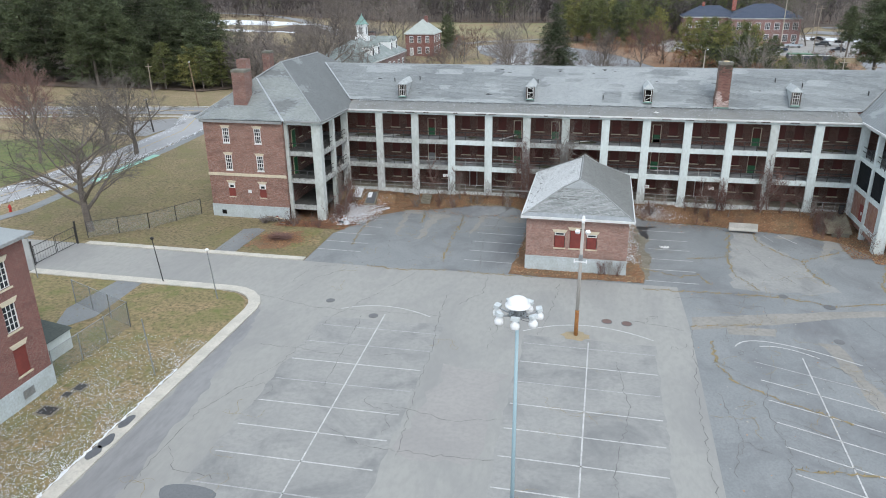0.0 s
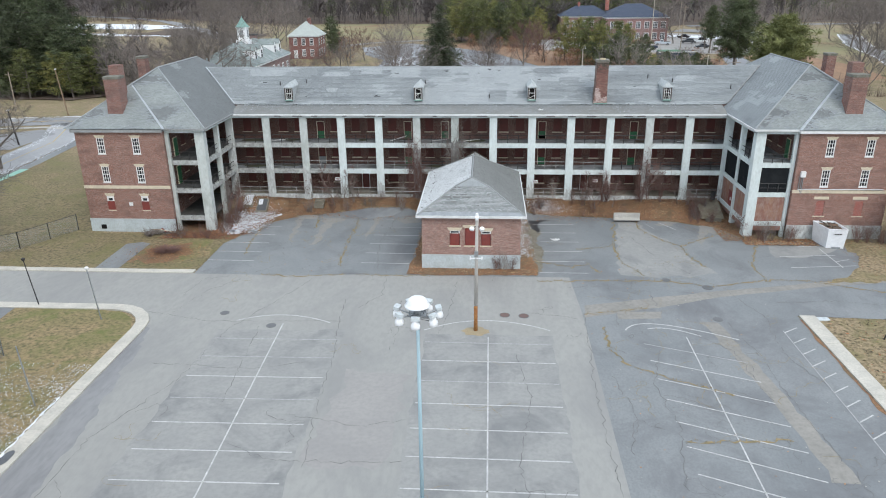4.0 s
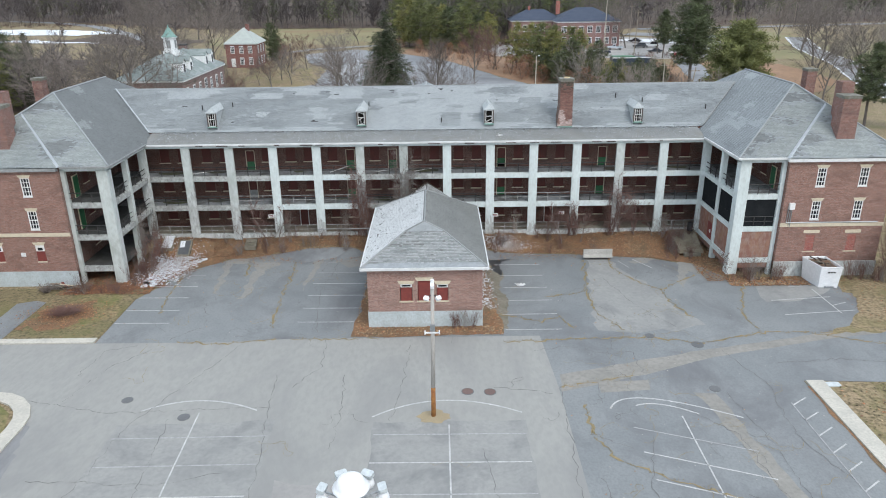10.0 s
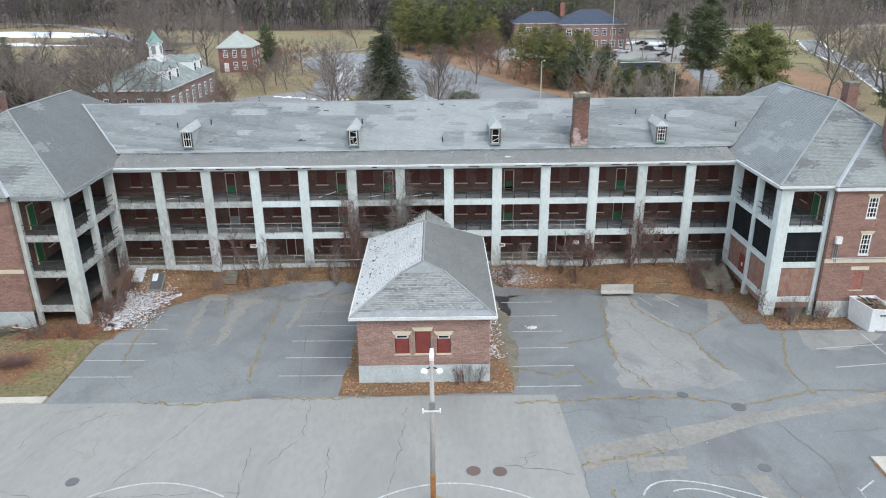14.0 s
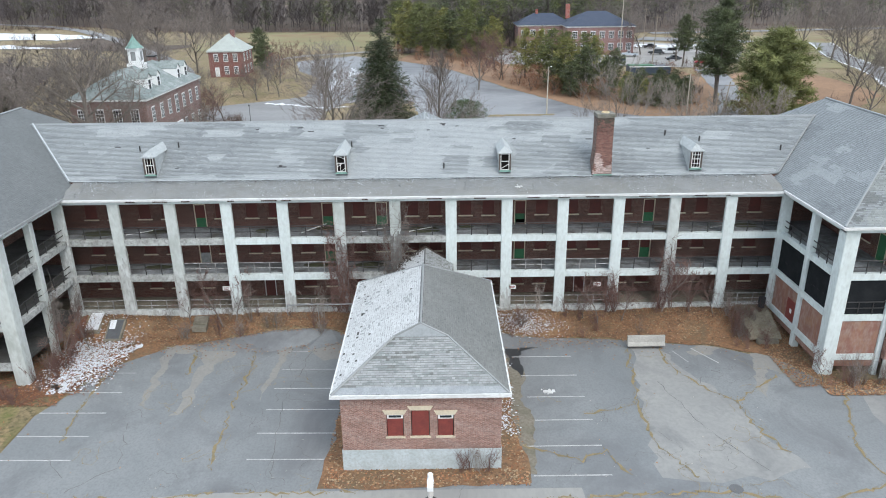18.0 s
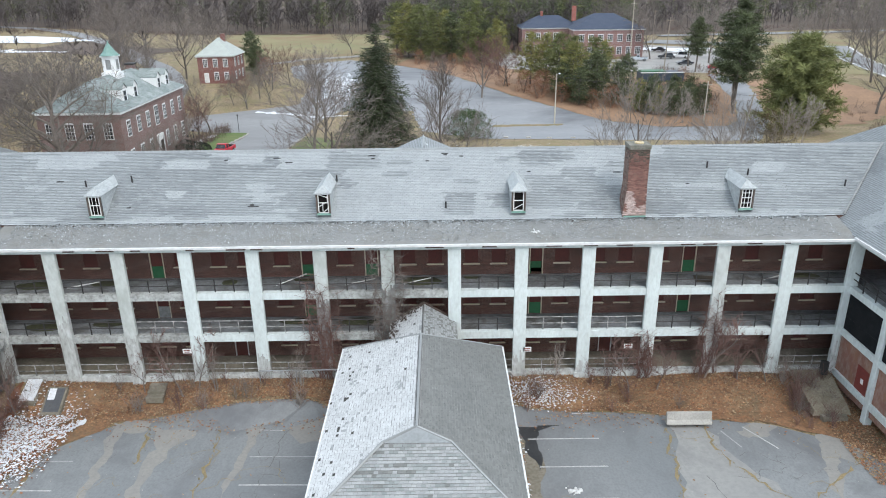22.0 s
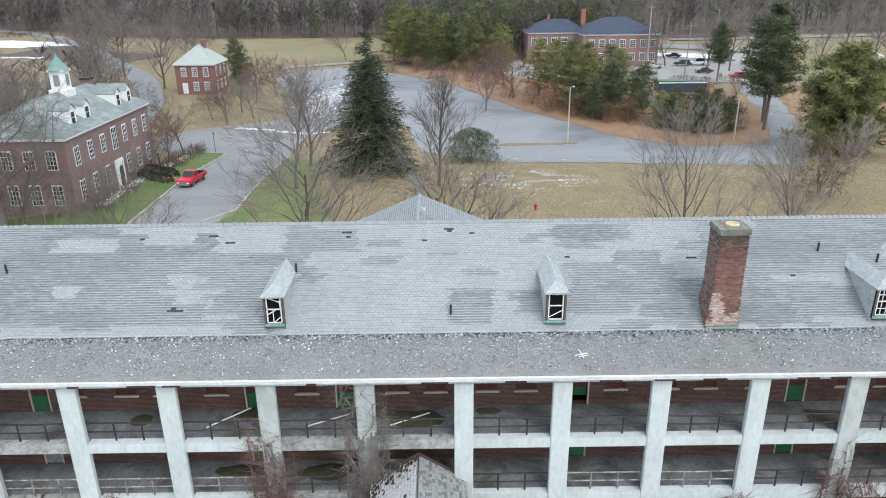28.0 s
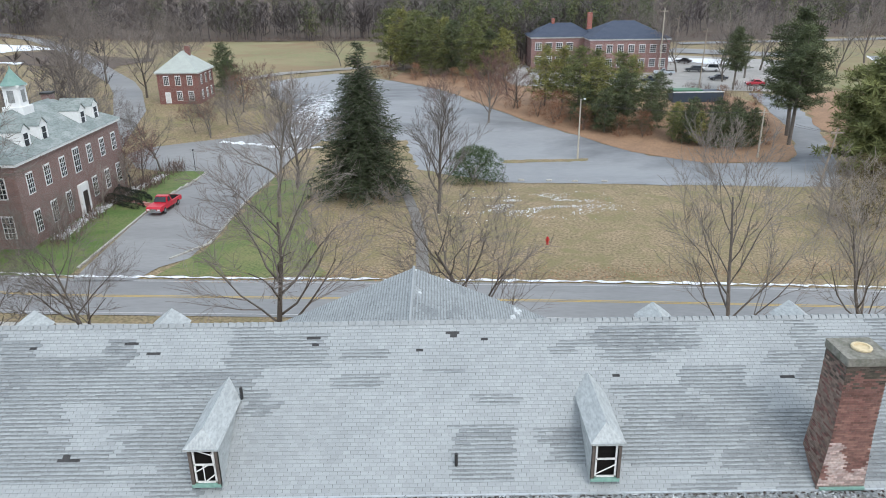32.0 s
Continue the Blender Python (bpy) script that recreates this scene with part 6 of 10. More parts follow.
for x, y, r in ((-17.7, 53.9, 0.42), (1.7, 56.6, 0.45), (3.3, 56.5, 0.45), (19.4, 56.5, 0.4), (20.4, 63.0, 0.5), (-22.4, 56.1, 0.4), (17.0, 64.6, 0.4)):
    m = thing("manhole_cover", "round rusty iron manhole cover in the asphalt", "manhole", (x, y, 0.04), group="manhole covers")
    part("frame", Build().lathe(x, y, [(r, 0.0), (r, 0.055), (r - 0.05, 0.058)], 20), WORN_COVER, m)
    part("cover", Build().lathe(x, y, [(r - 0.06, 0.0), (r - 0.06, 0.06)], 20), surface("rusty_iron", (0.20, 0.13, 0.11), (0.15, 0.10, 0.09), (0.1, 0.07, 0.06), fine=14) if r == 0.45 else WORN_COVER, m)

# kerbs and walks
KERB_STONE = surface("pale_kerb_concrete", (0.55, 0.52, 0.455), (0.45, 0.43, 0.38), (0.28, 0.265, 0.235), wide=0.7, fine=6, bump=0.006, fleck=0.4)


def kerb(name, path, width, label, top=0.15, material=KERB_STONE, piece_length=2.4):
    k = thing(name, label, "kerb", (*path[0], 0), kind="structure")
    for (xa, ya), (xb, yb) in zip(path, path[1:]):
        d = math.hypot(xb - xa, yb - ya)
        n = max(1, round(d / piece_length))
        ux, uy = (xb - xa) / d, (yb - ya) / d
        for i in range(n):
            p, q = d * i / n + 0.008, d * (i + 1) / n - 0.008
            c = [(xa + ux * s - uy * w, ya + uy * s + ux * w) for s, w in ((p, 0), (q, 0), (q, width), (p, width))]
            if (c[1][0] - c[0][0]) * (c[2][1] - c[0][1]) - (c[1][1] - c[0][1]) * (c[2][0] - c[0][0]) < 0:
                c.reverse()
            h = top + rng.uniform(-0.012, 0.012)
            gz = ground_z(xa + ux * (p + q) / 2, ya + uy * (p + q) / 2)
            part("kerb_slab", Build().prism(c, gz - 0.25, gz + h), material, k)
    return k


corner = [(-28.05 - 4.4 * (1 - math.sin(a)), 57.3 - 4.4 * (1 - math.cos(a))) for a in [math.pi / 2 * i / 5 for i in range(5, -1, -1)]]
kerb("walk_kerb", [(-28.05, -18), (-28.05, 52.9)] + corner[1:] + [(-54, 57.4)], 1.05, "broad pale concrete kerb walk round the lawn")
kerb("walk_kerb", [(-54, 64.7), (-28.6, 64.6)][::1], 0.8, "pale concrete kerb along the lawn", 0.14)
kerb("walk_kerb", [(26.3, 57.3), (26.3, -18)], 1.25, "broad weathered concrete walk beside the lawn")
solid("snow_line", ribbon([(-29.2, 22), (-29.14, 30), (-29.16, 36), (-29.2, 42.5)], 0.14, 0.17, step=0.3, jitter=1.0, rng=rng), SNOW, "thin line of snow along the kerb walk", "snow", kind="structure")
part("leaf_drift", ribbon([(26.2, 56.6), (26.2, 20)], 0.3, 0.05, jitter=0.5, step=0.8, rng=rng), LEAF_FLOOR, yard)

# lawns, leaf banks, brush, snow
OLIVE_LAWN = surface("olive_lawn", (0.235, 0.19, 0.09), (0.30, 0.22, 0.12), (0.095, 0.085, 0.04), wide=0.3, fine=3.2, bump=0.06, fleck=1.0, contrast=0.2, stain=(0.135, 0.145, 0.045), stain_size=0.28, stain_amount=0.95)
flat("lawn", [(-54, -20), (-29.05, -20), (-29.05, 52.4), (-29.9, 54.6), (-31.4, 55.9), (-33.3, 56.25), (-54, 56.4)], OLIVE_LAWN, "yellowing lawn with thin snow", "lawn", 0.06)
flat("lawn", [(-54, 65.5), (-28.6, 65.4), (-28.6, 75.9), (-54, 75.9)], OLIVE_GRASS, "patchy lawn by the brick wing", "lawn", 0.05, rag=0.1)
flat("green_patch", [(-36, 68.5), (-31, 67), (-29.2, 70), (-30, 74.6), (-33, 75.2)], OLIVE_LAWN, "greener patch of lawn", "lawn", 0.065, rag=0.9)
flat("green_patch", [(-53.5, 50), (-44, 52), (-43.4, 56), (-53.5, 56.2)], OLIVE_LAWN, "greener patch of lawn", "lawn", 0.075, rag=0.9)
flat("lawn", [(27.6, -20), (75, -20), (75, 54.5), (44, 55.5), (27.6, 57.0)], GRASS, "tan leaf-strewn lawn beside the walk", "lawn", 0.06)
flat("lawn", [(-68.9, 66), (-54.2, 66), (-54.2, 76.2), (-45.1, 76.2), (-45.1, 112), (-69.2, 112)], OLIVE_GRASS, "olive and brown lawn beside the wing", "lawn", 0.05, 5)
flat("brush_patch", [(-36.4, 67.6), (-32.6, 67.2), (-30.6, 69.6), (-32.0, 72.4), (-35.4, 72.0)], LEAF_FLOOR, "low rusty brush and leaves on the lawn", "brush", 0.08, 0.8, rag=1.1, rag_step=0.5)
flat("lawn", [(31.3, 64.3), (33.2, 64.7), (38.4, 64.8), (48, 64.2), (75, 62), (75, 90), (43.9, 90), (43.9, 76.3), (38.8, 76.3), (37.9, 72.4), (36.7, 69.2), (34.9, 66.8)], GRASS, "rough tan grass beside the wing", "lawn", 0.052, rag=0.5, rag_step=0.5)
flat("leaf_bank", [(28.2, 80.2), (26.6, 79.4), (22, 81.7), (13, 83.3), (6.2, 83.7), (4.0, 84.1), (4.0, 86.4), (30, 86.4), (30, 82)], LEAF_FLOOR, "bank of fallen orange-brown leaves along the galleries", "leaves", 0.06, 0.8, rag=0.35)
flat("leaf_bank", [(-7.2, 84.1), (-9.5, 84.7), (-18, 84.1), (-22.5, 82.7), (-26, 79.6), (-29.8, 82), (-29.8, 86.4), (-6.6, 86.4)], LEAF_FLOOR, "bank of fallen orange-brown leaves along the galleries", "leaves", 0.06, 0.8, rag=0.35)
flat("leaf_bank", [(26.3, 79.2), (28.5, 75.1), (33, 75.8), (38, 75.7), (38, 76.1), (28.0, 76.4), (28.0, 80.2)], LEAF_FLOOR, "leaf litter at the foot of the wing", "leaves", 0.06, 0.8, rag=0.35)
flat("leaf_bank", [(-7.6, 65.2), (-6.8, 64.9), (5.1, 65.2), (5.1, 67), (4.6, 72), (4.4, 84), (3.2, 84), (3.2, 66.8), (-6.2, 66.8), (-6.2, 76), (-7.0, 76), (-7.4, 69)], LEAF_FLOOR, "leaf-covered strip round the annexe", "leaves", 0.055, 2, rag=0.35)
flat("brush_floor", [(-28.6, 75.9), (-27.2, 76.2), (-26, 79.6), (-27.2, 82), (-29.8, 83), (-30.5, 86.5), (-31, 77), (-36, 75.9), (-36, 74.6), (-30, 74.4)], BRUSH_FLOOR, "reddish brush and brambles at the wing's foot", "brush", 0.07, 1.5, rag=0.35)
flat("footpath", [(-39.0, 65.5), (-36.6, 65.5), (-36.5, 72.6), (-37.6, 73.0), (-39.1, 72.4)], ASPHALT, "short dark asphalt path across the lawn", "path", 0.08)
flat("footpath", [(-42.9, 46), (-41.0, 49.0), (-41.4, 56.7), (-44.0, 56.7), (-44.6, 50)], ASPHALT, "dark path to the neighbouring building", "path", 0.09)


def litter(name, count, area, sizes, materials, label, lift=0.05, weights=None, keep=None):
    """Loose leaves or snow crumbs scattered over the ground."""
    b = Build()
    for _ in range(count):
        x, y = area()
        if keep and not keep(x, y):
            continue
        s, w, t = rng.uniform(*sizes), rng.uniform(0, 6.3), rng.uniform(-0.5, 0.5)
        c, d = math.cos(w) * s, math.sin(w) * s
        z = ground_z(x, y) + lift + rng.uniform(0, 0.05)
        b.add([(x - c, y - d, z), (x + d * 0.6, y - c * 0.6, z + s * t), (x + c, y + d, z + 0.01), (x - d * 0.6, y + c * 0.6, z - s * t * 0.4)], [(0, 1, 2, 3)], rng.randrange(len(materials)))
    return solid(name, b, materials, label, "leaves" if "leaf" in name or "leaves" in name else "snow", kind="stuff")


LEAVES = [surface("leaf_tan", (0.40, 0.235, 0.125), (0.32, 0.185, 0.10), piece=0.25), surface("leaf_rust", (0.36, 0.165, 0.08), (0.28, 0.12, 0.06), piece=0.25), surface("leaf_brown", (0.20, 0.12, 0.075), (0.15, 0.09, 0.055), piece=0.25), surface("leaf_straw", (0.42, 0.31, 0.19), (0.33, 0.245, 0.15), piece=0.2)]
litter("fallen_leaves", 30000, lambda: (rng.uniform(-29.5, 29), 86.3 - abs(rng.gauss(0, 1.7))), (0.035, 0.105), LEAVES, "fallen orange and brown leaves", 0.08, keep=lambda x, y: not -7 < x < 4.2 and not (-30.5 < x < -24.6 and y < 85.6))
litter("fallen_leaves", 1600, lambda: (rng.choice((rng.uniform(-7.4, -6.2), rng.uniform(3.4, 5.0))), rng.uniform(65.2, 83)), (0.05, 0.12), LEAVES, "fallen leaves beside the annexe", 0.06)
litter("fallen_leaves", 900, lambda: (rng.uniform(-7.2, 5.1), rng.uniform(65.1, 66.8)), (0.05, 0.12), LEAVES, "fallen leaves before the annexe", 0.06)
litter("fallen_leaves", 2200, lambda: (rng.uniform(27.8, 60), rng.uniform(30, 57)), (0.05, 0.14), LEAVES, "fallen leaves on the lawn", 0.07)
litter("fallen_leaves", 9000, lambda: (rng.uniform(-36.4, -27.6), rng.uniform(74.2, 84)), (0.04, 0.11), LEAVES[1:3], "red-brown leaves and twigs", 0.08, keep=lambda x, y: x < -30 or y < 76.6)
litter("fallen_leaves", 2600, lambda: (rng.gauss(-33.6, 1.5), rng.gauss(70.0, 1.2)), (0.03, 0.1), LEAVES[:3], "rusty leaves heaped on the lawn", 0.1)
litter("fallen_leaves", 4200, lambda: (rng.uniform(25.6, 29.4), rng.uniform(75.4, 84)), (0.03, 0.1), LEAVES, "fallen leaves at the corner of the wing", 0.08)
for pts in ([(-30.4, 83.6), (-28.6, 82.6), (-26.9, 81.9), (-25.4, 82.4), (-24.6, 83.6), (-25.1, 81.9), (-26.3, 80.2), (-27.2, 78.7), (-27.3, 77.0), (-28.0, 75.9), (-29.5, 76.3), (-29.6, 77.4), (-29.0, 79.4), (-29.6, 81.2)], [(-29.3, 76.6), (-28.5, 77.4), (-28.2, 76.3), (-28.9, 75.7)], [(-27.4, 83.3), (-25.6, 83.7), (-25.5, 83.1), (-27.0, 82.9)]):
    flat("snow_patch", pts, SNOW, "thin trodden snow over red-brown brush", "snow", 0.13, 0.5, rag=0.75, rag_step=0.2)
litter("brown_twigs", 3400, lambda: (rng.gauss(-28.0, 1.5), rng.gauss(80.4, 2.2)), (0.04, 0.16), LEAVES[1:3], "brown leaves and twigs over the snow", 0.13, keep=lambda x, y: -31 < x < -25 and 75.5 < y < 84)
litter("snow_crumbs", 3600, lambda: (rng.gauss(-27.9, 1.4), rng.gauss(80.4, 2.6)), (0.03, 0.11), [SNOW], "melting snow patches", 0.17, keep=lambda x, y: -31 < x < -25 and 76 < y < 86)
litter("snow_crumbs", 700, lambda: (rng.gauss(4.1, 0.4), rng.uniform(70, 84)), (0.03, 0.12), [SNOW], "melting snow beside the annexe", 0.08)
litter("snow_crumbs", 1300, lambda: (rng.gauss(6.5, 1.6), rng.gauss(84.6, 0.5)), (0.03, 0.11), [SNOW], "melting snow beside the annexe", 0.1)
litter("snow_crumbs", 26000, lambda: (-29.3 - 8.5 * rng.random() ** 1.3, 20 + 27 * rng.random() ** 1.5), (0.015, 0.06), [SNOW], "thin melting snow on the lawn", 0.08,
       keep=lambda x, y: rng.random() < 0.35 + 0.65 * noise.noise(Vector((x * 0.4, y * 0.4, 2))) + 0.02 * (45 - y))

TUFTS = [surface("straw_tuft", (0.27, 0.215, 0.115), (0.22, 0.175, 0.09), piece=0.2), surface("olive_tuft", (0.17, 0.155, 0.065), (0.20, 0.18, 0.08), piece=0.3), surface("dark_tuft", (0.085, 0.07, 0.04), (0.11, 0.085, 0.05), piece=0.3)]
litter("grass_tufts_and_leaves", 9000, lambda: (rng.uniform(-54, -30.5), rng.uniform(24, 76)), (0.025, 0.08), TUFTS[:2], "tufts of dead grass and leaves", 0.06, keep=lambda x, y: not 56.4 < y < 65.8)
litter("grass_tufts_and_leaves", 7000, lambda: (rng.uniform(27.8, 62), rng.uniform(24, 57)), (0.04, 0.15), TUFTS, "tufts of dead grass and leaves", 0.06)
litter("grass_tufts_and_leaves", 6000, lambda: (rng.uniform(-75, -46), rng.uniform(66, 100)), (0.04, 0.12), TUFTS[:2], "tufts of dead grass and leaves", 0.06, keep=lambda x, y: x > -69)
litter("grass_tufts_and_leaves", 9000, lambda: (rng.uniform(-26, 62), rng.uniform(134.5, 172)), (0.03, 0.08), TUFTS[:2], "tufts of dead grass on the far lawn", 0.05, keep=lambda x, y: not -6 < x < -1)
litter("brown_leaves", 2200, lambda: (rng.uniform(-27, 60), 134.6 + abs(rng.gauss(0, 1.4))), (0.05, 0.12), LEAVES, "brown leaves blown along the street edge", 0.05)
litter("fallen_leaves", 1500, lambda: (rng.uniform(36.5, 46), rng.uniform(65, 76)), (0.03, 0.08), TUFTS[:1] + LEAVES[1:3], "fallen brown leaves by the skip", 0.07)
litter("fallen_leaves", 2500, lambda: (rng.uniform(27.5, 35), rng.uniform(74.2, 76.2)), (0.05, 0.12), LEAVES, "fallen orange leaves at the foot of the wing", 0.07)
litter("asphalt_grit", 900, lambda: (rng.uniform(-28, 26), rng.uniform(24, 83)), (0.03, 0.09), [ASPHALT_MID, CONCRETE, LEAVES[0]], "loose grit and leaves on the asphalt", 0.035, keep=lambda x, y: not (-7 < x < 4.2 and y > 66) and (x > 8.5 or y > 65))


# dead stalks and fallen twigs in the leaf bank
b = Build()
for _ in range(5200):
    x, y = rng.uniform(-30, 29), 86.2 - abs(rng.gauss(0, 1.3))
    if -7.2 < x < 4.3:
        continue
    z, a, ln = ground_z(x, y) + 0.12, rng.uniform(0, 6.3), rng.uniform(0.2, 0.8)
    up = rng.choice((0.05, 0.1, 0.3, 0.9))
    d = Vector((math.cos(a) * ln, math.sin(a) * ln, up * ln))
    w = Vector((-d.y, d.x, 0)).normalized() * rng.uniform(0.008, 0.02)
    p = Vector((x, y, z))
    b.add([p - w, p + w, p + d], [(0, 1, 2)], rng.randrange(3))
solid("dead_stalks", b, [surface("stalk_pale", (0.36, 0.28, 0.19), (0.28, 0.21, 0.14), piece=0.2), surface("stalk_brown", (0.14, 0.09, 0.06), (0.10, 0.065, 0.045), piece=0.2), surface("stalk_red", (0.16, 0.075, 0.055), (0.12, 0.06, 0.045), piece=0.2)],
      "dead stalks and fallen twigs among the leaves", "twigs", kind="stuff")

b = Build()
for _ in range(26):
    x, y, s_ = rng.gauss(7.6, 0.22), rng.gauss(75.2, 0.14), rng.uniform(0.04, 0.14)
    b.hexa([(x - s_, y - s_, 0.04), (x + s_, y - s_ * 0.8, 0.04), (x + s_, y + s_, 0.04), (x - s_ * 0.9, y + s_, 0.04)], [(x - s_ * 0.6, y - s_ * 0.5, 0.04 + s_), (x + s_ * 0.5, y - s_ * 0.6, 0.04 + s_ * 1.2), (x + s_ * 0.7, y + s_ * 0.5, 0.04 + s_ * 0.8), (x - s_ * 0.6, y + s_ * 0.6, 0.04 + s_)])
solid("rubble_heap", b, WHITE_TRIM, "small heap of broken white rubble", "rubble", kind="stuff")


# ---------------------------------------------------------------- vegetation
BARK = surface("grey_bark", (0.175, 0.15, 0.13), (0.125, 0.108, 0.094), (0.08, 0.068, 0.06), wide=1.5, fine=9, bump=0.01, vary=0.2)
TWIG = surface("grey_brown_twigs", (0.205, 0.175, 0.157), (0.16, 0.137, 0.123), (0.11, 0.093, 0.082), wide=0.3, fine=3, vary=0.22)
TWIG_RED = surface("reddish_twigs", (0.195, 0.115, 0.095), (0.155, 0.09, 0.076), (0.105, 0.063, 0.055), wide=0.4, fine=3, vary=0.2)
TWIG_PALE = surface("pale_twigs", (0.30, 0.265, 0.235), (0.235, 0.205, 0.18), (0.16, 0.14, 0.122), wide=0.4, fine=3, vary=0.2)
FAR_TWIG = surface("far_twigs", (0.118, 0.100, 0.098), (0.08, 0.069, 0.070), (0.165, 0.137, 0.128), wide=0.05, fine=0.4, piece=0.3)
SPRUCE = surface("spruce_needles", (0.054, 0.070, 0.034), (0.035, 0.050, 0.025), (0.080, 0.092, 0.045), wide=0.5, fine=3, piece=0.35)
PINE = surface("pine_needles", (0.135, 0.15, 0.05), (0.09, 0.108, 0.04), (0.19, 0.19, 0.07), wide=0.3, fine=2, piece=0.35, vary=0.12)
PINE_DARK = surface("dark_pine_needles", (0.088, 0.108, 0.05), (0.06, 0.08, 0.038), (0.13, 0.142, 0.068), wide=0.3, fine=2, piece=0.35, vary=0.12)
PINE_GOLD = surface("yellow_pine_needles", (0.22, 0.215, 0.065), (0.15, 0.16, 0.052), (0.28, 0.25, 0.085), wide=0.3, fine=2, piece=0.3, vary=0.12)
OAK_LEAF = surface("rusty_oak_leaves", (0.27, 0.135, 0.075), (0.21, 0.10, 0.06), (0.15, 0.08, 0.05), wide=0.5, fine=2, piece=0.35, vary=0.15)
CEDAR = surface("bronze_cedar", (0.12, 0.09, 0.038), (0.085, 0.072, 0.034), (0.16, 0.115, 0.05), wide=0.5, fine=3, piece=0.35)


def bare_tree(seed, h, spread=0.55, trunk=0.22, limbs=9, first=0.25, upright=0.6, twigs=6, fine=0.0125):
    """A leafless tree about h metres high at the origin: trunk with limbs, and crown of twigs."""
    r = random.Random(seed)
    low, high = Build(), Build()

    def grow(p, d, length, rad, level):
        n = 4 if level < 2 else 3 if level == 2 else 2 if level == 3 else 1
        pts, rads, q, v = [p.copy()], [rad], p.copy(), d.copy()
        for i in range(n):
            v = (v + Vector((r.gauss(0, 0.13), r.gauss(0, 0.13), r.gauss(0.06 if level else 0.0, 0.08)))).normalized()
            q = q + v * (length / n)
            pts.append(q.copy())
            rads.append(max(fine * 0.7, rad * (1 - 0.68 * (i + 1) / n)))
        (low if level < 2 else high).tube(pts, rads, 7 if level == 0 else 5 if level == 1 else 3, cap=False)
        if level >= 4 or length < 0.35:
            return
        kids = limbs if level == 0 else r.randint(5, 6) if level == 1 else r.randint(4, 5) if level == 2 else twigs
        for k in range(kids):
            t = (first + (1 - first) * (k + r.random() * 0.7) / kids) if level == 0 else 0.22 + 0.78 * (k + r.random()) / kids
            f = min(0.999, t) * n
            i = int(f)
            at = pts[i].lerp(pts[i + 1], f - i)
            base = (pts[i + 1] - pts[i]).normalized()
            side = Vector((r.gauss(0, 1), r.gauss(0, 1), r.gauss(0, 0.45)))
            side = (side - base * side.dot(base)).normalized()
            if level == 0:
                a = k * 2.4 + r.random()
                side = Vector((math.cos(a), math.sin(a), 0.1))
            ang = (0.95 - 0.5 * upright * (0.4 + t * 0.6)) * (1 if level == 0 else 0.8)
            v2 = (base * math.cos(ang) + side * math.sin(ang)).normalized()
            ln = h * spread * (1.15 - 0.55 * t) * 0.62 if level == 0 else length * r.uniform(0.42, 0.66)
            grow(at, v2, ln, max(fine, rads[i] * r.uniform(0.42, 0.58)), level + 1)

    grow(Vector((0, 0, -0.2)), Vector((r.gauss(0, 0.03), r.gauss(0, 0.03), 1)).normalized(), h * 0.82, trunk, 0)
    return low, high


def needle_tuft(b, p, size, r, flat=0.5, mi=0, n=9, droop=0.0):
    for _ in range(n):
        d = Vector((r.gauss(0, 1), r.gauss(0, 1), r.gauss(0.15 - droop, flat))).normalized()
        s = Vector((r.gauss(0, 1), r.gauss(0, 1), r.gauss(0, 0.6)))
        s = (s - d * s.dot(d)).normalized() * size * r.uniform(0.055, 0.125)
        a = p + d * size * r.uniform(0.0, 0.35)
        e = a + d * size * r.uniform(0.55, 1.0)
        b.add([a - s * 0.5, a + s * 0.5, e + s * 0.35, e - s * 0.35], [(0, 1, 2, 3)], mi)


def spruce_tree(seed, h, radius, whorls=42, arms=11, first=0.07, droop=0.35, tuft=0.62):
    r = random.Random(seed)
    low, high = Build(), Build()
    low.tube([(0, 0, -0.2), (0.05, 0, h * 0.5), (0, 0, h * 0.98)], [h * 0.019, h * 0.011, 0.02], 7)
    for w in range(whorls):
        t = first + (1 - first) * (w / whorls) ** 0.92
        reach = radius * (1 - t) ** 0.82 * r.uniform(0.82, 1.1) + 0.15
        for k in range(arms if t < 0.8 else 7):
            a = 2 * math.pi * (k + r.random()) / arms + w
            ln = reach * r.uniform(0.72, 1.1)
            tip = Vector((math.cos(a) * ln, math.sin(a) * ln, -ln * droop * (1.1 - t) + ln * 0.06))
            z = Vector((0, 0, h * t))
            if ln > 1.2:
                low.tube([z, z + tip * 0.5 + Vector((0, 0, ln * 0.06)), z + tip], [0.05, 0.03, 0.012], 3, cap=False)
            n = max(2, int(ln / 0.5))
            for i in range(n):
                q = (i + 0.6 + r.random() * 0.4) / n
                p = z + tip * q + Vector((r.gauss(0, 0.1), r.gauss(0, 0.1), 0.05 * ln * math.sin(q * 3.1)))
                needle_tuft(high, p, tuft * (0.75 + 0.4 * (1 - t)), r, 0.35, n=9, droop=0.3)
    return low, high


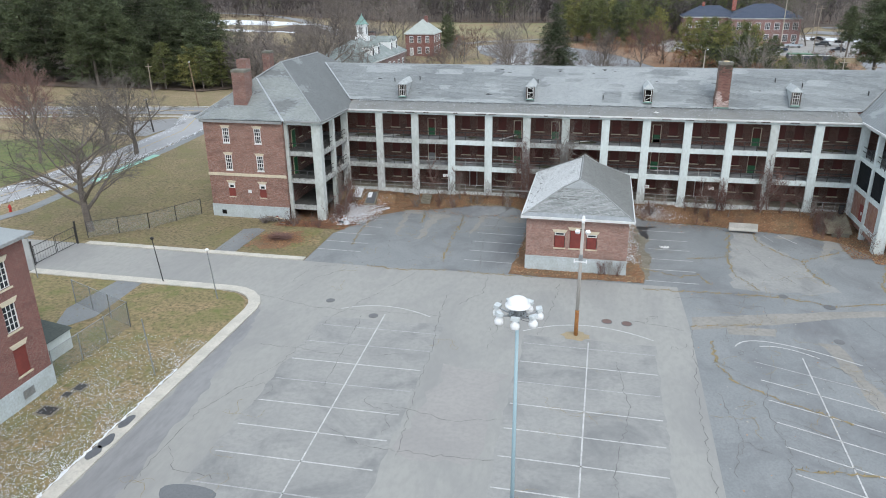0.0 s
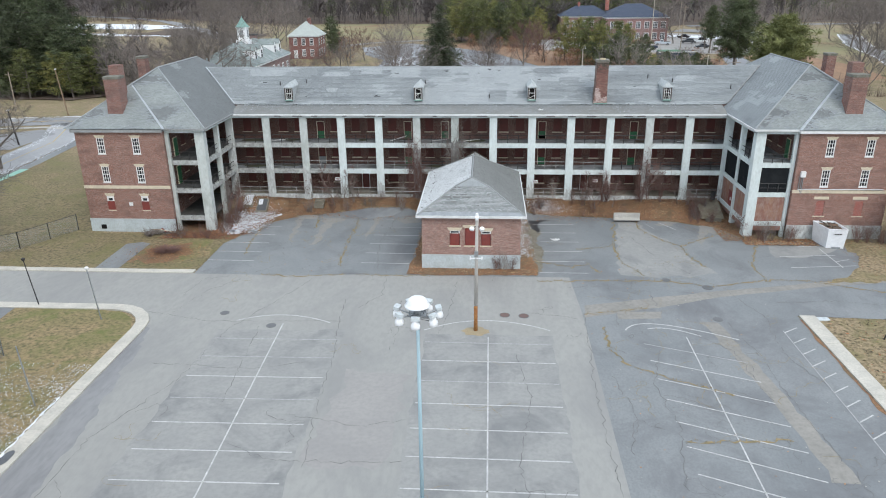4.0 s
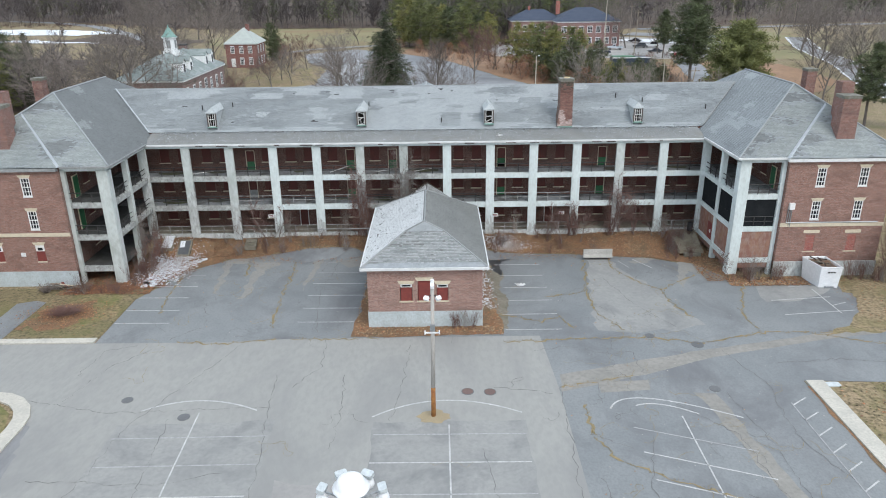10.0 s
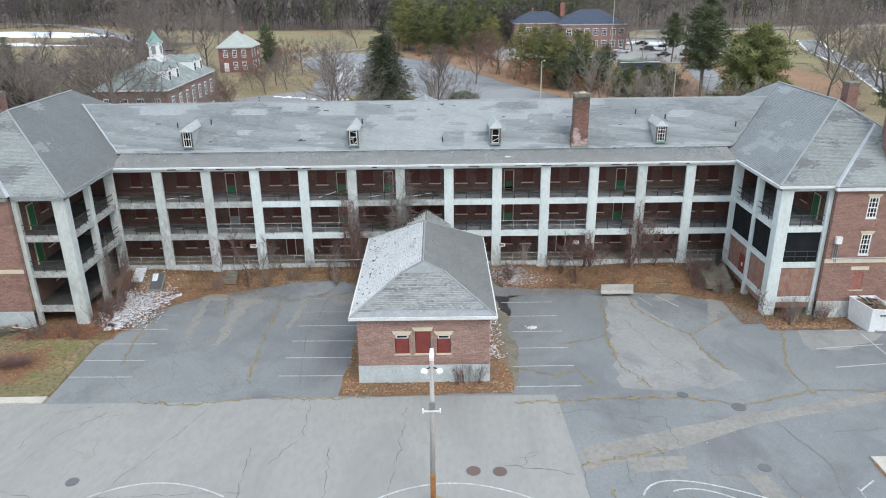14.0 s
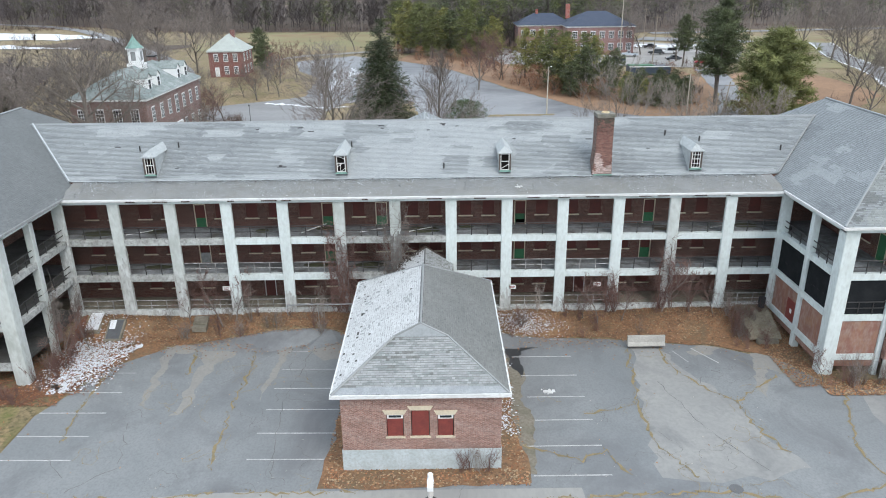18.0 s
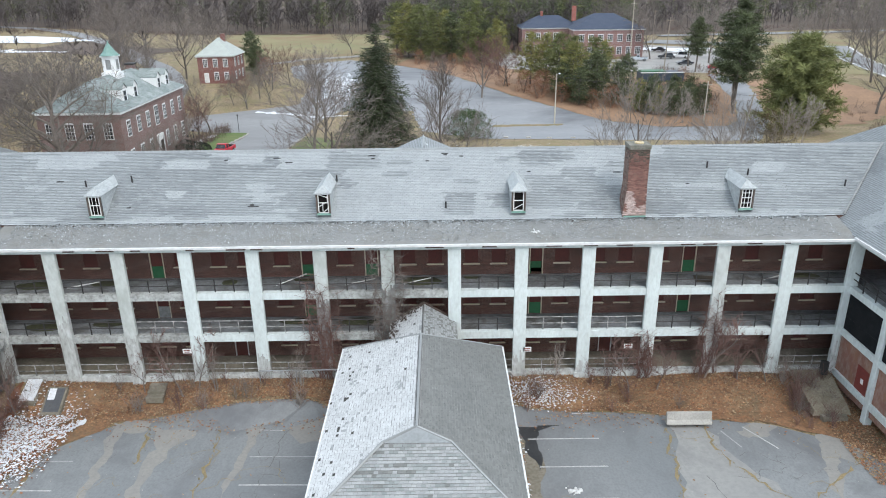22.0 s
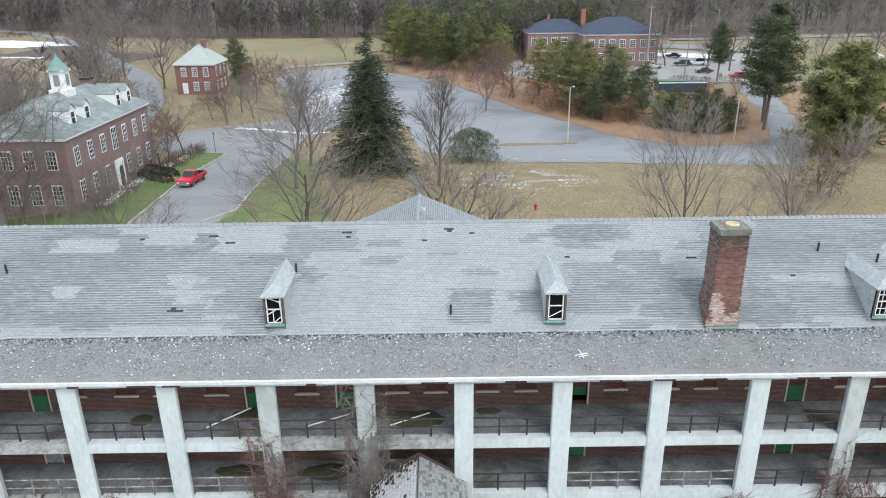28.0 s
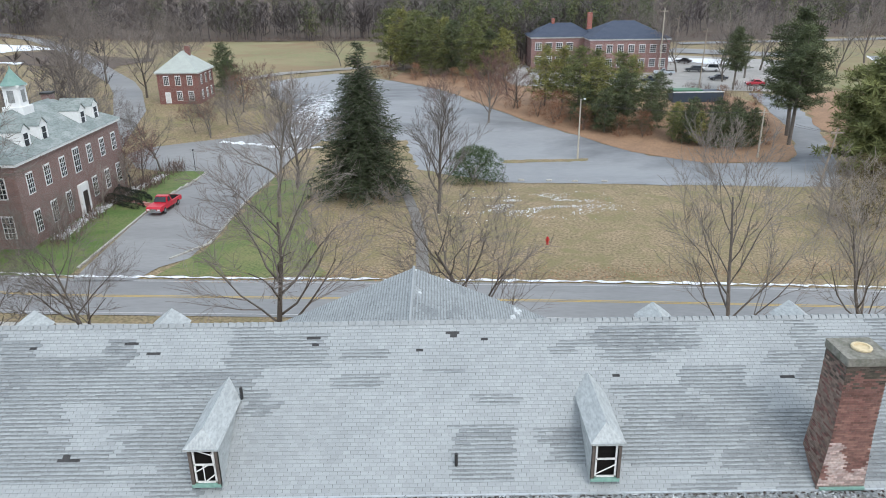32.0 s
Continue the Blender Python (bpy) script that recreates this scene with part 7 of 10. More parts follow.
def pine_tree(seed, h, radius, bare=0.3, limbs=46, tuft=0.75, n=10, round_top=0.5):
    """A pine with a loose crown of clumps on level limbs."""
    r = random.Random(seed)
    low, high = Build(), Build()
    low.tube([(0, 0, -0.2), (r.gauss(0, 0.02) * h, r.gauss(0, 0.02) * h, h * 0.5), (r.gauss(0, 0.03) * h, 0, h * 0.96)], [h * 0.018, h * 0.012, 0.03], 7)
    for k in range(limbs):
        t = bare + (1 - bare) * (k + r.random()) / limbs
        q = (t - bare) / (1 - bare)
        reach = radius * (math.sin(math.pi * min(0.98, 0.22 + 0.78 * q)) ** round_top) * r.uniform(0.55, 1.08) * (1.0 if q < 0.85 else 0.7)
        a = k * 2.4 + r.random()
        tip = Vector((math.cos(a) * reach, math.sin(a) * reach, reach * r.uniform(-0.02, 0.22)))
        z = Vector((0, 0, h * t * 0.97))
        low.tube([z, z + tip * 0.55, z + tip], [0.07, 0.045, 0.02], 3, cap=False)
        m = max(2, int(reach / 0.8))
        for i in range(m):
            u = (i + 0.7) / m if m > 2 else (i + 1) / m
            for _ in range(2 if u > 0.35 else 1):
                p = z + tip * u + Vector((r.gauss(0, 0.35), r.gauss(0, 0.35), r.gauss(0.1, 0.22)))
                needle_tuft(high, p, tuft * r.uniform(0.75, 1.15), r, 0.55, n=int(n * 1.5))
    return low, high


def shrub(seed, h, radius, stems=14, fine=0.012):
    r = random.Random(seed)
    b = Build()
    for _ in range(stems):
        a, lean = r.uniform(0, 6.3), r.uniform(0.1, 1.0)
        d = Vector((math.cos(a) * lean * radius / h, math.sin(a) * lean * radius / h, 1)).normalized()
        p, ln = Vector((r.gauss(0, 0.12), r.gauss(0, 0.12), -0.05)), h * r.uniform(0.6, 1.05)
        pts = [p, p + d * ln * 0.5 + Vector((r.gauss(0, 0.05), r.gauss(0, 0.05), 0)) * ln, p + d * ln + Vector((r.gauss(0, 0.1), r.gauss(0, 0.1), 0)) * ln]
        b.tube(pts, [fine * 1.8, fine * 1.2, fine * 0.5], 3, cap=False)
        for _ in range(7):
            q = r.uniform(0.3, 1)
            s = pts[0].lerp(pts[1], q * 2) if q < 0.5 else pts[1].lerp(pts[2], q * 2 - 1)
            e = s + (d + Vector((r.gauss(0, 0.6), r.gauss(0, 0.6), r.gauss(0, 0.3)))).normalized() * ln * r.uniform(0.15, 0.38)
            b.tube([s, e], [fine * 0.8, fine * 0.4], 3, cap=False)
    return b


def leaf_bush(seed, h, radius, n=260, size=0.3):
    r = random.Random(seed)
    low, high = Build(), Build()
    for _ in range(9):
        a = r.uniform(0, 6.3)
        low.tube([(0, 0, -0.1), (math.cos(a) * radius * 0.4, math.sin(a) * radius * 0.4, h * 0.5), (math.cos(a) * radius * 0.7, math.sin(a) * radius * 0.7, h * 0.8)], [0.05, 0.03, 0.01], 4, cap=False)
    for _ in range(n):
        a, u, z = r.uniform(0, 6.3), r.random() ** 0.45, r.uniform(0.06, 1.0)
        w = radius * math.sqrt(max(0.05, 1 - (z - 0.35) ** 2 / 0.5)) * u * (1 + 0.18 * math.sin(3 * a + seed))
        needle_tuft(high, Vector((math.cos(a) * w, math.sin(a) * w, z * h)), size * r.uniform(0.7, 1.3), r, 0.7, n=8)
    return low, high


def plant(name, built, mats, label, category, x, y, turn=0.0, scale=1.0, group="", z=None, tall=1.0):
    """A tree or bush of two parts, trunk and crown, at a place on the land."""
    t = thing(name, label, category, group=group)
    low, high = built
    if low.v:
        part("trunk", low, mats[0], t)
    part("crown", high, mats[1], t)
    m = Matrix.LocRotScale((x, y, ground_z(x, y) if z is None else z), Euler((0, 0, turn)), (scale, scale, scale * tall))
    t.matrix_basis = m
    return t


def again(ob, x, y, turn=0.0, scale=1.0, tall=1.0, z=None, label="", group=""):
    c = copy_thing(ob, Matrix.Identity(4))
    c.matrix_basis = Matrix.LocRotScale((x, y, ground_z(x, y) if z is None else z), Euler((0, 0, turn)), (scale, scale, scale * tall))
    return tagged(c, label, group=group)


rng = random.Random(23)

# street and garden trees beyond the building
maple = plant("maple_tree", bare_tree(1, 14, 0.8, 0.25, 13, 0.2, 0.45), (BARK, TWIG), "leafless maple with grey twigs by the street", "tree", -13.0, 118.5, 0.4, 1.12)
maple2 = plant("maple_tree", bare_tree(2, 14, 0.58, 0.24, 13, 0.12, 0.95), (BARK, TWIG), "leafless upright maple on the lawn", "tree", -0.3, 156.4, 1.0, 1.1)
maple3 = plant("maple_tree", bare_tree(3, 14, 0.78, 0.24, 13, 0.18, 0.45), (BARK, TWIG), "leafless maple with wide limbs", "tree", 2.9, 118.0, 2.0, 1.06)
maple4 = plant("maple_tree", bare_tree(4, 14, 0.7, 0.18, 12, 0.06, 0.9, 5), (BARK, TWIG_PALE), "leafless many-stemmed maple by the street", "tree", 22.4, 118.5, 0.0, 1.14)
for src, x, y, a, s in ((maple4, 32.4, 118.0, 1.3, 1.0), (maple3, -27.0, 118.0, 0.7, 0.82), (maple, -20.6, 155.6, 2.2, 1.12), (maple2, -21.3, 171.3, 0.2, 1.15), (maple, -34.5, 119, 4.0, 0.62),
                       (maple3, -46.6, 185.2, 1.0, 0.74), (maple3, -44.2, 205.7, 0.5, 0.6), (maple2, -43.0, 213.7, 2.5, 0.65), (maple, -39.5, 209, 4.4, 0.55), (maple3, -68.8, 239.3, 3.0, 1.15),
                       (maple3, -29.5, 291.6, 1.0, 0.85), (maple3, -72, 150, 2.7, 1.15),
                       (maple, -90, 178, 0.4, 1.1), (maple2, -80, 190, 2.9, 1.05), (maple3, -70, 205, 4.1, 1.0), (maple, -75, 222, 5.2, 1.0), (maple2, -82, 232, 0.1, 1.0),
                       (maple2, -100, 205, 2.1, 1.1), (maple, -92, 250, 1.1, 1.2), (maple3, -66, 262, 0.3, 1.1), (maple, 95, 196, 0.5, 1.2), (maple3, 104, 188, 1.5, 1.3), (maple, 112, 205, 2.6, 1.2),
                       (maple2, 100, 176, 3.6, 1.1), (maple3, 118, 190, 4.2, 1.2), (maple3, 87.9, 176, 5.1, 1.0), (maple3, 66, 270, 1.0, 1.0), (maple, 80, 258, 2.0, 1.1),
                       (maple, -68, 165, 1.7, 1.15), (maple3, -66, 178, 3.2, 1.1), (maple2, -74, 176, 4.6, 1.15), (maple, -63, 190, 0.9, 1.0), (maple3, -54, 178, 5.5, 0.85), (maple, -88, 262, 2.6, 1.25), (maple3, -104, 276, 3.7, 1.3), (maple2, -112, 300, 0.2, 1.3),
                       (maple, -98, 318, 1.4, 1.25), (maple3, -78, 284, 5.8, 1.1), (maple, -120, 318, 2.2, 1.2), (maple2, 72, 252, 3.1, 1.0), (maple, 82, 280, 0.4, 1.15), (maple3, 90, 272, 2.9, 1.2), (maple2, 124, 210, 1.1, 1.3), (maple, 108, 222, 4.0, 1.2),
                       (maple, 118, 250, 0.7, 1.2), (maple3, 132, 262, 1.9, 1.3), (maple2, 126, 284, 2.8, 1.3), (maple4, 104, 258, 3.9, 1.0), (maple3, 146, 244, 4.7, 1.3), (maple4, 140, 292, 5.3, 1.2), (maple, 160, 270, 0.2, 1.3), (maple3, 74, 318, 5.0, 1.2), (maple, 58, 300, 0.6, 1.2), (maple3, -51, 140, 4.0, 0.8)):
    again(src, x, y, a, s)
oak = plant("oak_tree", bare_tree(7, 12.6, 1.12, 0.5, 14, 0.26, -0.15, 8, 0.018), (BARK, BARK), "old leafless oak with spreading dark limbs by the fence", "tree", -56.3, 68.6, 0.5, 0.95)
for x, y, a, s in ((-53.6, 140.6, 1.2, 1.2), (-72.9, 101.9, 2.0, 0.78), (-82.2, 107.4, 1.4, 0.7)):
    again(oak, x, y, a, s)
rusty = plant("red_twigged_tree", bare_tree(9, 11, 0.72, 0.2, 13, 0.15, 0.6), (BARK, TWIG_RED), "leafless tree with a reddish haze of twigs", "tree", 10.0, 212.5, 0.3, 1.12)
for x, y, a, s in ((-83.9, 93.6, 1, 1.15), (-92, 104, 2, 1.1), (-98, 96, 3, 1.15), (-103, 112, 0.4, 1.1), (-44.7, 207.5, 1, 0.6), (-48.1, 208.8, 2.2, 0.55), (-41.8, 222, 0.4, 0.85), (-38, 226, 3.4, 0.8), 
                   (-46.6, 174, 2.8, 0.68), (-46.9, 178.5, 4.2, 0.72), (-47.5, 171, 5.1, 0.6), (1.5, 216, 2.0, 0.8), (17, 222, 3.0, 0.85), (16, 236, 1.4, 0.9)):
    again(rusty, x, y, a, s)
pale = plant("pale_shrub_tree", bare_tree(12, 8, 0.56, 0.09, 9, 0.02, 1.1, 5), (TWIG_PALE, TWIG_PALE), "pale many-stemmed leafless shrub", "shrub", 47, 150.5, 0, 1.2)
for x, y, a, s in ((51.5, 148, 1, 1.25), (46.0, 190, 2, 0.95), (50.5, 189, 3, 0.9), (-45.6, 153, 1.0, 0.65), (-45.4, 161, 2.0, 0.7), (-45.5, 168, 3.0, 0.72), (-47, 143, 4.0, 0.7), (-53, 142, 0.3, 0.65), (-58, 141, 2.3, 0.7),
                   (-44.8, 148, 1.5, 0.7), (-62, 146, 3.3, 0.8), (-49, 141.5, 5.0, 0.6), (60, 158, 2.1, 1.1), (-33, 230, 1.1, 0.7)):
    again(pale, x, y, a, s)
plant("spruce_tree", spruce_tree(5, 21.0, 8.4, 46, 15, tuft=0.8, droop=0.22), (BARK, SPRUCE), "tall dark green spruce on the lawn", "tree", -10.8, 166.0)
plant("spruce_tree", spruce_tree(6, 17.5, 4.8, 36, 10, tuft=0.85), (BARK, SPRUCE), "dark narrow spruce beyond the street corner", "tree", -97.5, 188.0, 0.4)
plant("evergreen_bush", leaf_bush(3, 5.2, 4.4, 1300, 0.45), (BARK, surface("dark_green_leaves", (0.05, 0.088, 0.024), (0.034, 0.06, 0.018), (0.078, 0.115, 0.036), fine=3, piece=0.35)), "round dark green evergreen bush", "bush", 5.2, 174.5)
plant("cedar_bush", leaf_bush(8, 8.4, 3.8, 900, 0.42), (BARK, CEDAR), "dense bronze-green cedar by the lot", "bush", 50.8, 149.8)
PINE_MID = surface("white_pine_needles", (0.17, 0.185, 0.066), (0.12, 0.138, 0.052), (0.23, 0.23, 0.088), wide=0.3, fine=2, piece=0.35, vary=0.12)
big = plant("white_pine", pine_tree(15, 18.5, 8.0, 0.05, 150, 1.2, 16, 0.42), (BARK, PINE_MID), "broad bushy white pine beside the lot", "tree", 68, 177, 0.3)
tallp = plant("white_pine", pine_tree(16, 23.5, 6.4, 0.32, 76, 1.15, 12, 0.6), (BARK, PINE_DARK), "tall dark pine with a bare trunk", "tree", 66.3, 203, 0.3)
for src, x, y, a, s, lab in ((tallp, 64.2, 197.5, 2.4, 0.9, "tall dark pine with a leaning trunk"), (tallp, 70, 240, 4.4, 0.62, "dark pine beside the car park"),
                             (tallp, 78.9, 143.4, 1.0, 0.66, "slender pine on the lawn beyond the wing"), (tallp, 85.5, 141.5, 5.0, 0.74, "slender pine on the lawn beyond the wing")):
    again(src, x, y, a, s, label=lab)
yellow = plant("pitch_pine", pine_tree(18, 12, 4.2, 0.10, 52, 0.95, 10, 0.5), (BARK, PINE_GOLD), "yellow-green pitch pine with a loose crown", "tree", 22.9, 224, 0.1, 1.05)
green = plant("pitch_pine", pine_tree(19, 13, 4.4, 0.12, 52, 0.95, 10, 0.5), (BARK, PINE), "green pitch pine with a loose crown", "tree", 28.6, 216, 0.7, 1.08)
dark = plant("pitch_pine", pine_tree(20, 12, 4.3, 0.04, 60, 0.95, 10, 0.42), (BARK, PINE_DARK), "dark bushy pine with low boughs", "tree", 36, 208, 0.9, 0.95)
oakling = plant("rusty_oak", leaf_bush(21, 6.0, 2.6, 320, 0.4), (BARK, OAK_LEAF), "young oak holding its rusty leaves", "tree", 24.5, 214)
PLANTS = ((green, 33, 221, 1, 0.95), (yellow, 31.5, 212, 2, 1.05), (green, 37, 216, 3, 1.0), (yellow, 27, 226, 4, 1.0), (dark, 32, 206, 5, 0.7), (dark, 40.5, 206, 1, 0.75), (yellow, 40, 219, 3.0, 0.95),
          (dark, 46.3, 199, 0.4, 0.58), (dark, 50, 196.5, 1.4, 0.62), (dark, 53.5, 196, 2.4, 0.6), (dark, 57, 197, 3.4, 0.58), (yellow, 47.5, 197.5, 4.4, 0.52), (green, 43.6, 200, 5.0, 0.5), (yellow, 45, 203, 2.0, 0.55), (dark, 52, 200.5, 0.7, 0.66), (dark, 55.5, 201, 2.1, 0.62), (dark, 48, 203, 4.0, 0.62),
          (dark, 44, 213, 3.9, 0.8), (dark, 29, 211, 3.0, 0.7),
          (green, -5.9, 275, 1, 1.3), (yellow, -10, 281, 2, 1.4), (dark, 4, 272, 3, 1.2), (green, 9, 263, 4, 1.15), (yellow, 2, 282, 5, 1.2), (green, -14, 288, 0.3, 1.3), (dark, 14, 266, 1.0, 1.0), (green, 12, 280, 2.0, 1.35), (dark, -52.5, 248, 0.3, 0.95), (dark, -50, 243, 1.3, 0.7),
          (yellow, 17, 258, 0.9, 1.1), (green, -2, 268, 2.9, 1.2))
for src, x, y, a, s in PLANTS:
    again(src, x, y, a, s)
for x, y, a, s in ((38.8, 203.3, 1, 0.85), (20.4, 216, 2, 0.9), (28.2, 207.5, 3, 0.8), (-13, 264, 4, 0.8), (-6, 262, 5, 0.75), (16, 250, 1, 0.8), (60, 197.5, 2, 0.45), (-44, 228, 2.2, 1.1), (62, 226, 0.3, 0.6), (4, 254, 3.3, 0.7), (-17, 272, 1.1, 0.7), (23, 211, 0.7, 0.8), (34.5, 203.5, 5.1, 0.7), (16, 222, 1.9, 0.85), (12, 232, 3.6, 0.9), (8, 244, 4.8, 0.9), (68, 222, 2.5, 0.6)):
    again(oakling, x, y, a, s)
# the pines across the side street
PINE_DEEP = surface("deep_green_needles", (0.062, 0.08, 0.038), (0.042, 0.058, 0.029), (0.11, 0.122, 0.055), wide=0.3, fine=2, piece=0.4, vary=0.42)
broad = plant("white_pine", pine_tree(25, 18.5, 8.0, 0.06, 90, 1.05, 11, 0.45), (BARK, PINE_DEEP), "broad dark pine across the side street", "tree", -121, 171, 1, 0.95)
slim = plant("white_pine", pine_tree(26, 23.5, 6.2, 0.25, 70, 1.15, 11, 0.55), (BARK, PINE_DEEP), "tall dark pine across the side street", "tree", -129, 168)
for x, y, a, s, src in ((-112, 172, 2, 0.95, slim), (-116, 178, 3, 1.1, broad), (-124, 183, 4, 1.1, slim), (-106, 176, 5, 1.05, broad), (-109, 184, 0.5, 1.0, slim), (-103, 181, 1.5, 0.8, broad),
                        (-135, 172, 2.5, 1.15, slim), (-143, 168, 3.5, 1.05, broad), (-126, 192, 4.5, 1.2, slim), (-108, 194, 5.5, 1.0, broad), (-150, 176, 0.9, 1.25, slim), (-117, 190, 1.9, 1.1, slim), (-138, 196, 2.9, 1.2, broad),
                        (-160, 170, 3.9, 1.1, broad), (-122, 204, 4.9, 1.25, slim), (-101, 172, 0.2, 0.85, green), (-99, 178, 0.6, 0.95, green), (-104, 171, 1.2, 0.9, yellow), (-155, 192, 2.0, 1.25, slim), (-170, 182, 3.0, 1.2, broad),
                        (-131, 178, 1.1, 1.1, broad), (-125, 169, 2.1, 1.05, slim), (-140, 180, 3.1, 1.2, slim), (-148, 167, 4.1, 1.1, slim), (-117, 168, 5.1, 0.9, dark), (-132, 166, 0.6, 1.0, dark), (-110, 169, 1.6, 0.9, green), (-134, 207, 2.6, 1.3, slim), (-150, 207, 3.6, 1.3, broad)):
    again(src, x, y, a, s, label="tall dark pine across the side street")


# woods in the distance, joined
def far_tree(b, x, y, h, r):
    z = ground_z(x, y)
    lean = Vector((r.gauss(0, 0.04), r.gauss(0, 0.04), 1))
    top = Vector((x, y, z)) + lean * h
    b.tube([(x, y, z - 0.3), Vector((x, y, z)) + lean * h * 0.5, top], [h * 0.008, h * 0.005, 0.03], 4, cap=False)
    for _ in range(11):
        t = r.uniform(0.12, 0.95)
        a, ln = r.uniform(0, 6.3), h * r.uniform(0.18, 0.36) * (1.15 - 0.5 * t)
        p = Vector((x, y, z)) + lean * h * t
        d = Vector((math.cos(a), math.sin(a), r.uniform(0.4, 1.3))).normalized()
        e = p + d * ln
        b.tube([p, e], [0.08, 0.03], 3, cap=False)
        for _ in range(30):
            q = p.lerp(e, r.uniform(0.2, 1))
            d2 = (d + Vector((r.gauss(0, 0.7), r.gauss(0, 0.7), r.gauss(0.2, 0.4)))).normalized()
            w = Vector((-d2.y, d2.x, 0)) * r.uniform(0.04, 0.09)
            b.add([q - w, q + w, q + d2 * h * r.uniform(0.08, 0.18)], [(0, 1, 2)])


def far_pine(b, x, y, h, r, mi):
    z = ground_z(x, y)
    b.tube([(x, y, z - 0.3), (x, y, z + h)], [h * 0.014, 0.03], 4, cap=False, mi=0)
    for k in range(30):
        t = 0.22 + 0.78 * (k + r.random()) / 30
        rad = h * 0.24 * math.sqrt(max(0.02, 1 - ((t - 0.45) / 0.58) ** 2)) * r.uniform(0.5, 1.1)
        a = k * 2.4 + r.random()
        needle_tuft(b, Vector((x + math.cos(a) * rad, y + math.sin(a) * rad, z + h * t)), h * 0.1, r, 0.6, mi, n=8)
        needle_tuft(b, Vector((x + math.cos(a) * rad * 0.5, y + math.sin(a) * rad * 0.5, z + h * t)), h * 0.1, r, 0.6, mi, n=4)


def woods(name, count, area, keep, label, pines=0.2, heights=(11, 18)):
    b = Build()
    r = random.Random(name + str(count))
    for _ in range(count):
        x, y = r.uniform(area[0], area[1]), r.uniform(area[2], area[3])
        if not keep(x, y):
            continue
        if r.random() < pines:
            far_pine(b, x, y, r.uniform(*heights) * 1.1, r, r.choice((1, 2, 2)))
        else:
            far_tree(b, x, y, r.uniform(*heights), r)
    return solid(name, b, [FAR_TWIG, PINE, PINE_DARK], label, "woods", kind="stuff")


woods("bare_woods", 700, (-330, -60, 374, 470), lambda x, y: x < -88 or y > 374, "leafless grey-brown woods on the rise", 0.06)
woods("bare_woods", 520, (-60, 90, 370, 470), lambda x, y: True, "leafless woods behind the meadow", 0.12)
woods("bare_woods", 480, (90, 330, 356, 470), lambda x, y: y > 358 + 0.15 * (x - 90), "leafless woods beyond the road", 0.2)
woods("mixed_woods", 190, (-14, 30, 290, 372), lambda x, y: True, "mixed pine and leafless woods", 0.3)
woods("mixed_woods", 150, (30, 74, 306, 372), lambda x, y: True, "mixed woods behind the blue-roofed building", 0.35)
woods("mixed_woods", 260, (-330, -150, 150, 300), lambda x, y: x < -160 or y < 230, "pine woods beyond the side street", 0.5)
woods("bare_woods", 110, (-330, -95, 205, 300), lambda x, y: y < 262 and x < -118, "leafless trees beside the snowy field", 0.15)
woods("bare_woods", 120, (80, 260, 150, 345), lambda x, y: x > 150 and not 225 < y < 300, "trees along the far fields", 0.15)
woods("bare_woods", 58, (-100, -60, 172, 290), lambda x, y: x < -66 - 0.12 * (y - 130), "leafless trees beside the hall", 0.0, (9, 14))
woods("bare_woods", 160, (-420, -330, 200, 470), lambda x, y: True, "leafless woods at the valley side", 0.3)
woods("bare_woods", 160, (330, 430, 120, 470), lambda x, y: True, "leafless woods at the valley side", 0.3)
# undergrowth
bb = Build()
r_ = random.Random(88)
for area, n in (((-330, 330, 366, 385), 900), ((-14, 74, 285, 320), 260), ((60, 84, 234, 250), 40), ((-76, -61, 138, 196), 160), ((-47, -43, 146, 190), 120), ((84, 104, 172, 206), 30), ((52, 66, 206, 232), 120)):
    for _ in range(n):
        x, y = r_.uniform(area[0], area[1]), r_.uniform(area[2], area[3])
        if (-92 < x < -20 and 285 < y < 372) or (85 < x < 330 and 320 < y < 352 + 0.15 * (x - 90)):
            continue
        z, h = ground_z(x, y), r_.uniform(1.2, 3.2)
        for _ in range(16):
            d = Vector((r_.gauss(0, 0.5), r_.gauss(0, 0.5), 1)).normalized() * h * r_.uniform(0.5, 1)
            w = Vector((-d.y, d.x, 0.001)).normalized() * r_.uniform(0.02, 0.05)
            p = Vector((x + r_.gauss(0, 0.5), y + r_.gauss(0, 0.5), z))
            bb.add([p - w, p + w, p + d], [(0, 1, 2)])
solid("undergrowth", bb, [surface("undergrowth_twigs", (0.15, 0.10, 0.085), (0.11, 0.08, 0.07), (0.19, 0.13, 0.10), wide=0.08, fine=0.6, piece=0.3)], "leafless brown undergrowth and brambles", "undergrowth", kind="stuff")


# ---------------------------------------------------------------- things in the yard
rng = random.Random(31)
LAMP_WHITE = surface("white_enamel", (0.82, 0.83, 0.84), (0.74, 0.75, 0.76), (0.55, 0.56, 0.57), wide=3, fine=10, rough=0.35, fleck=0.25)
LAMP_GREY = surface("pale_grey_enamel", (0.56, 0.60, 0.61), (0.48, 0.52, 0.53), (0.34, 0.36, 0.37), wide=3, fine=10, rough=0.45)
TEAL_PAINT = surface("faded_blue_paint", (0.29, 0.42, 0.48), (0.35, 0.48, 0.53), (0.25, 0.33, 0.36), wide=1, fine=8, stretch=(3, 3, 0.5), rough=0.5)
RUST = surface("rust", (0.36, 0.17, 0.05), (0.25, 0.10, 0.035), (0.10, 0.05, 0.02), wide=2.5, fine=9, bump=0.006)

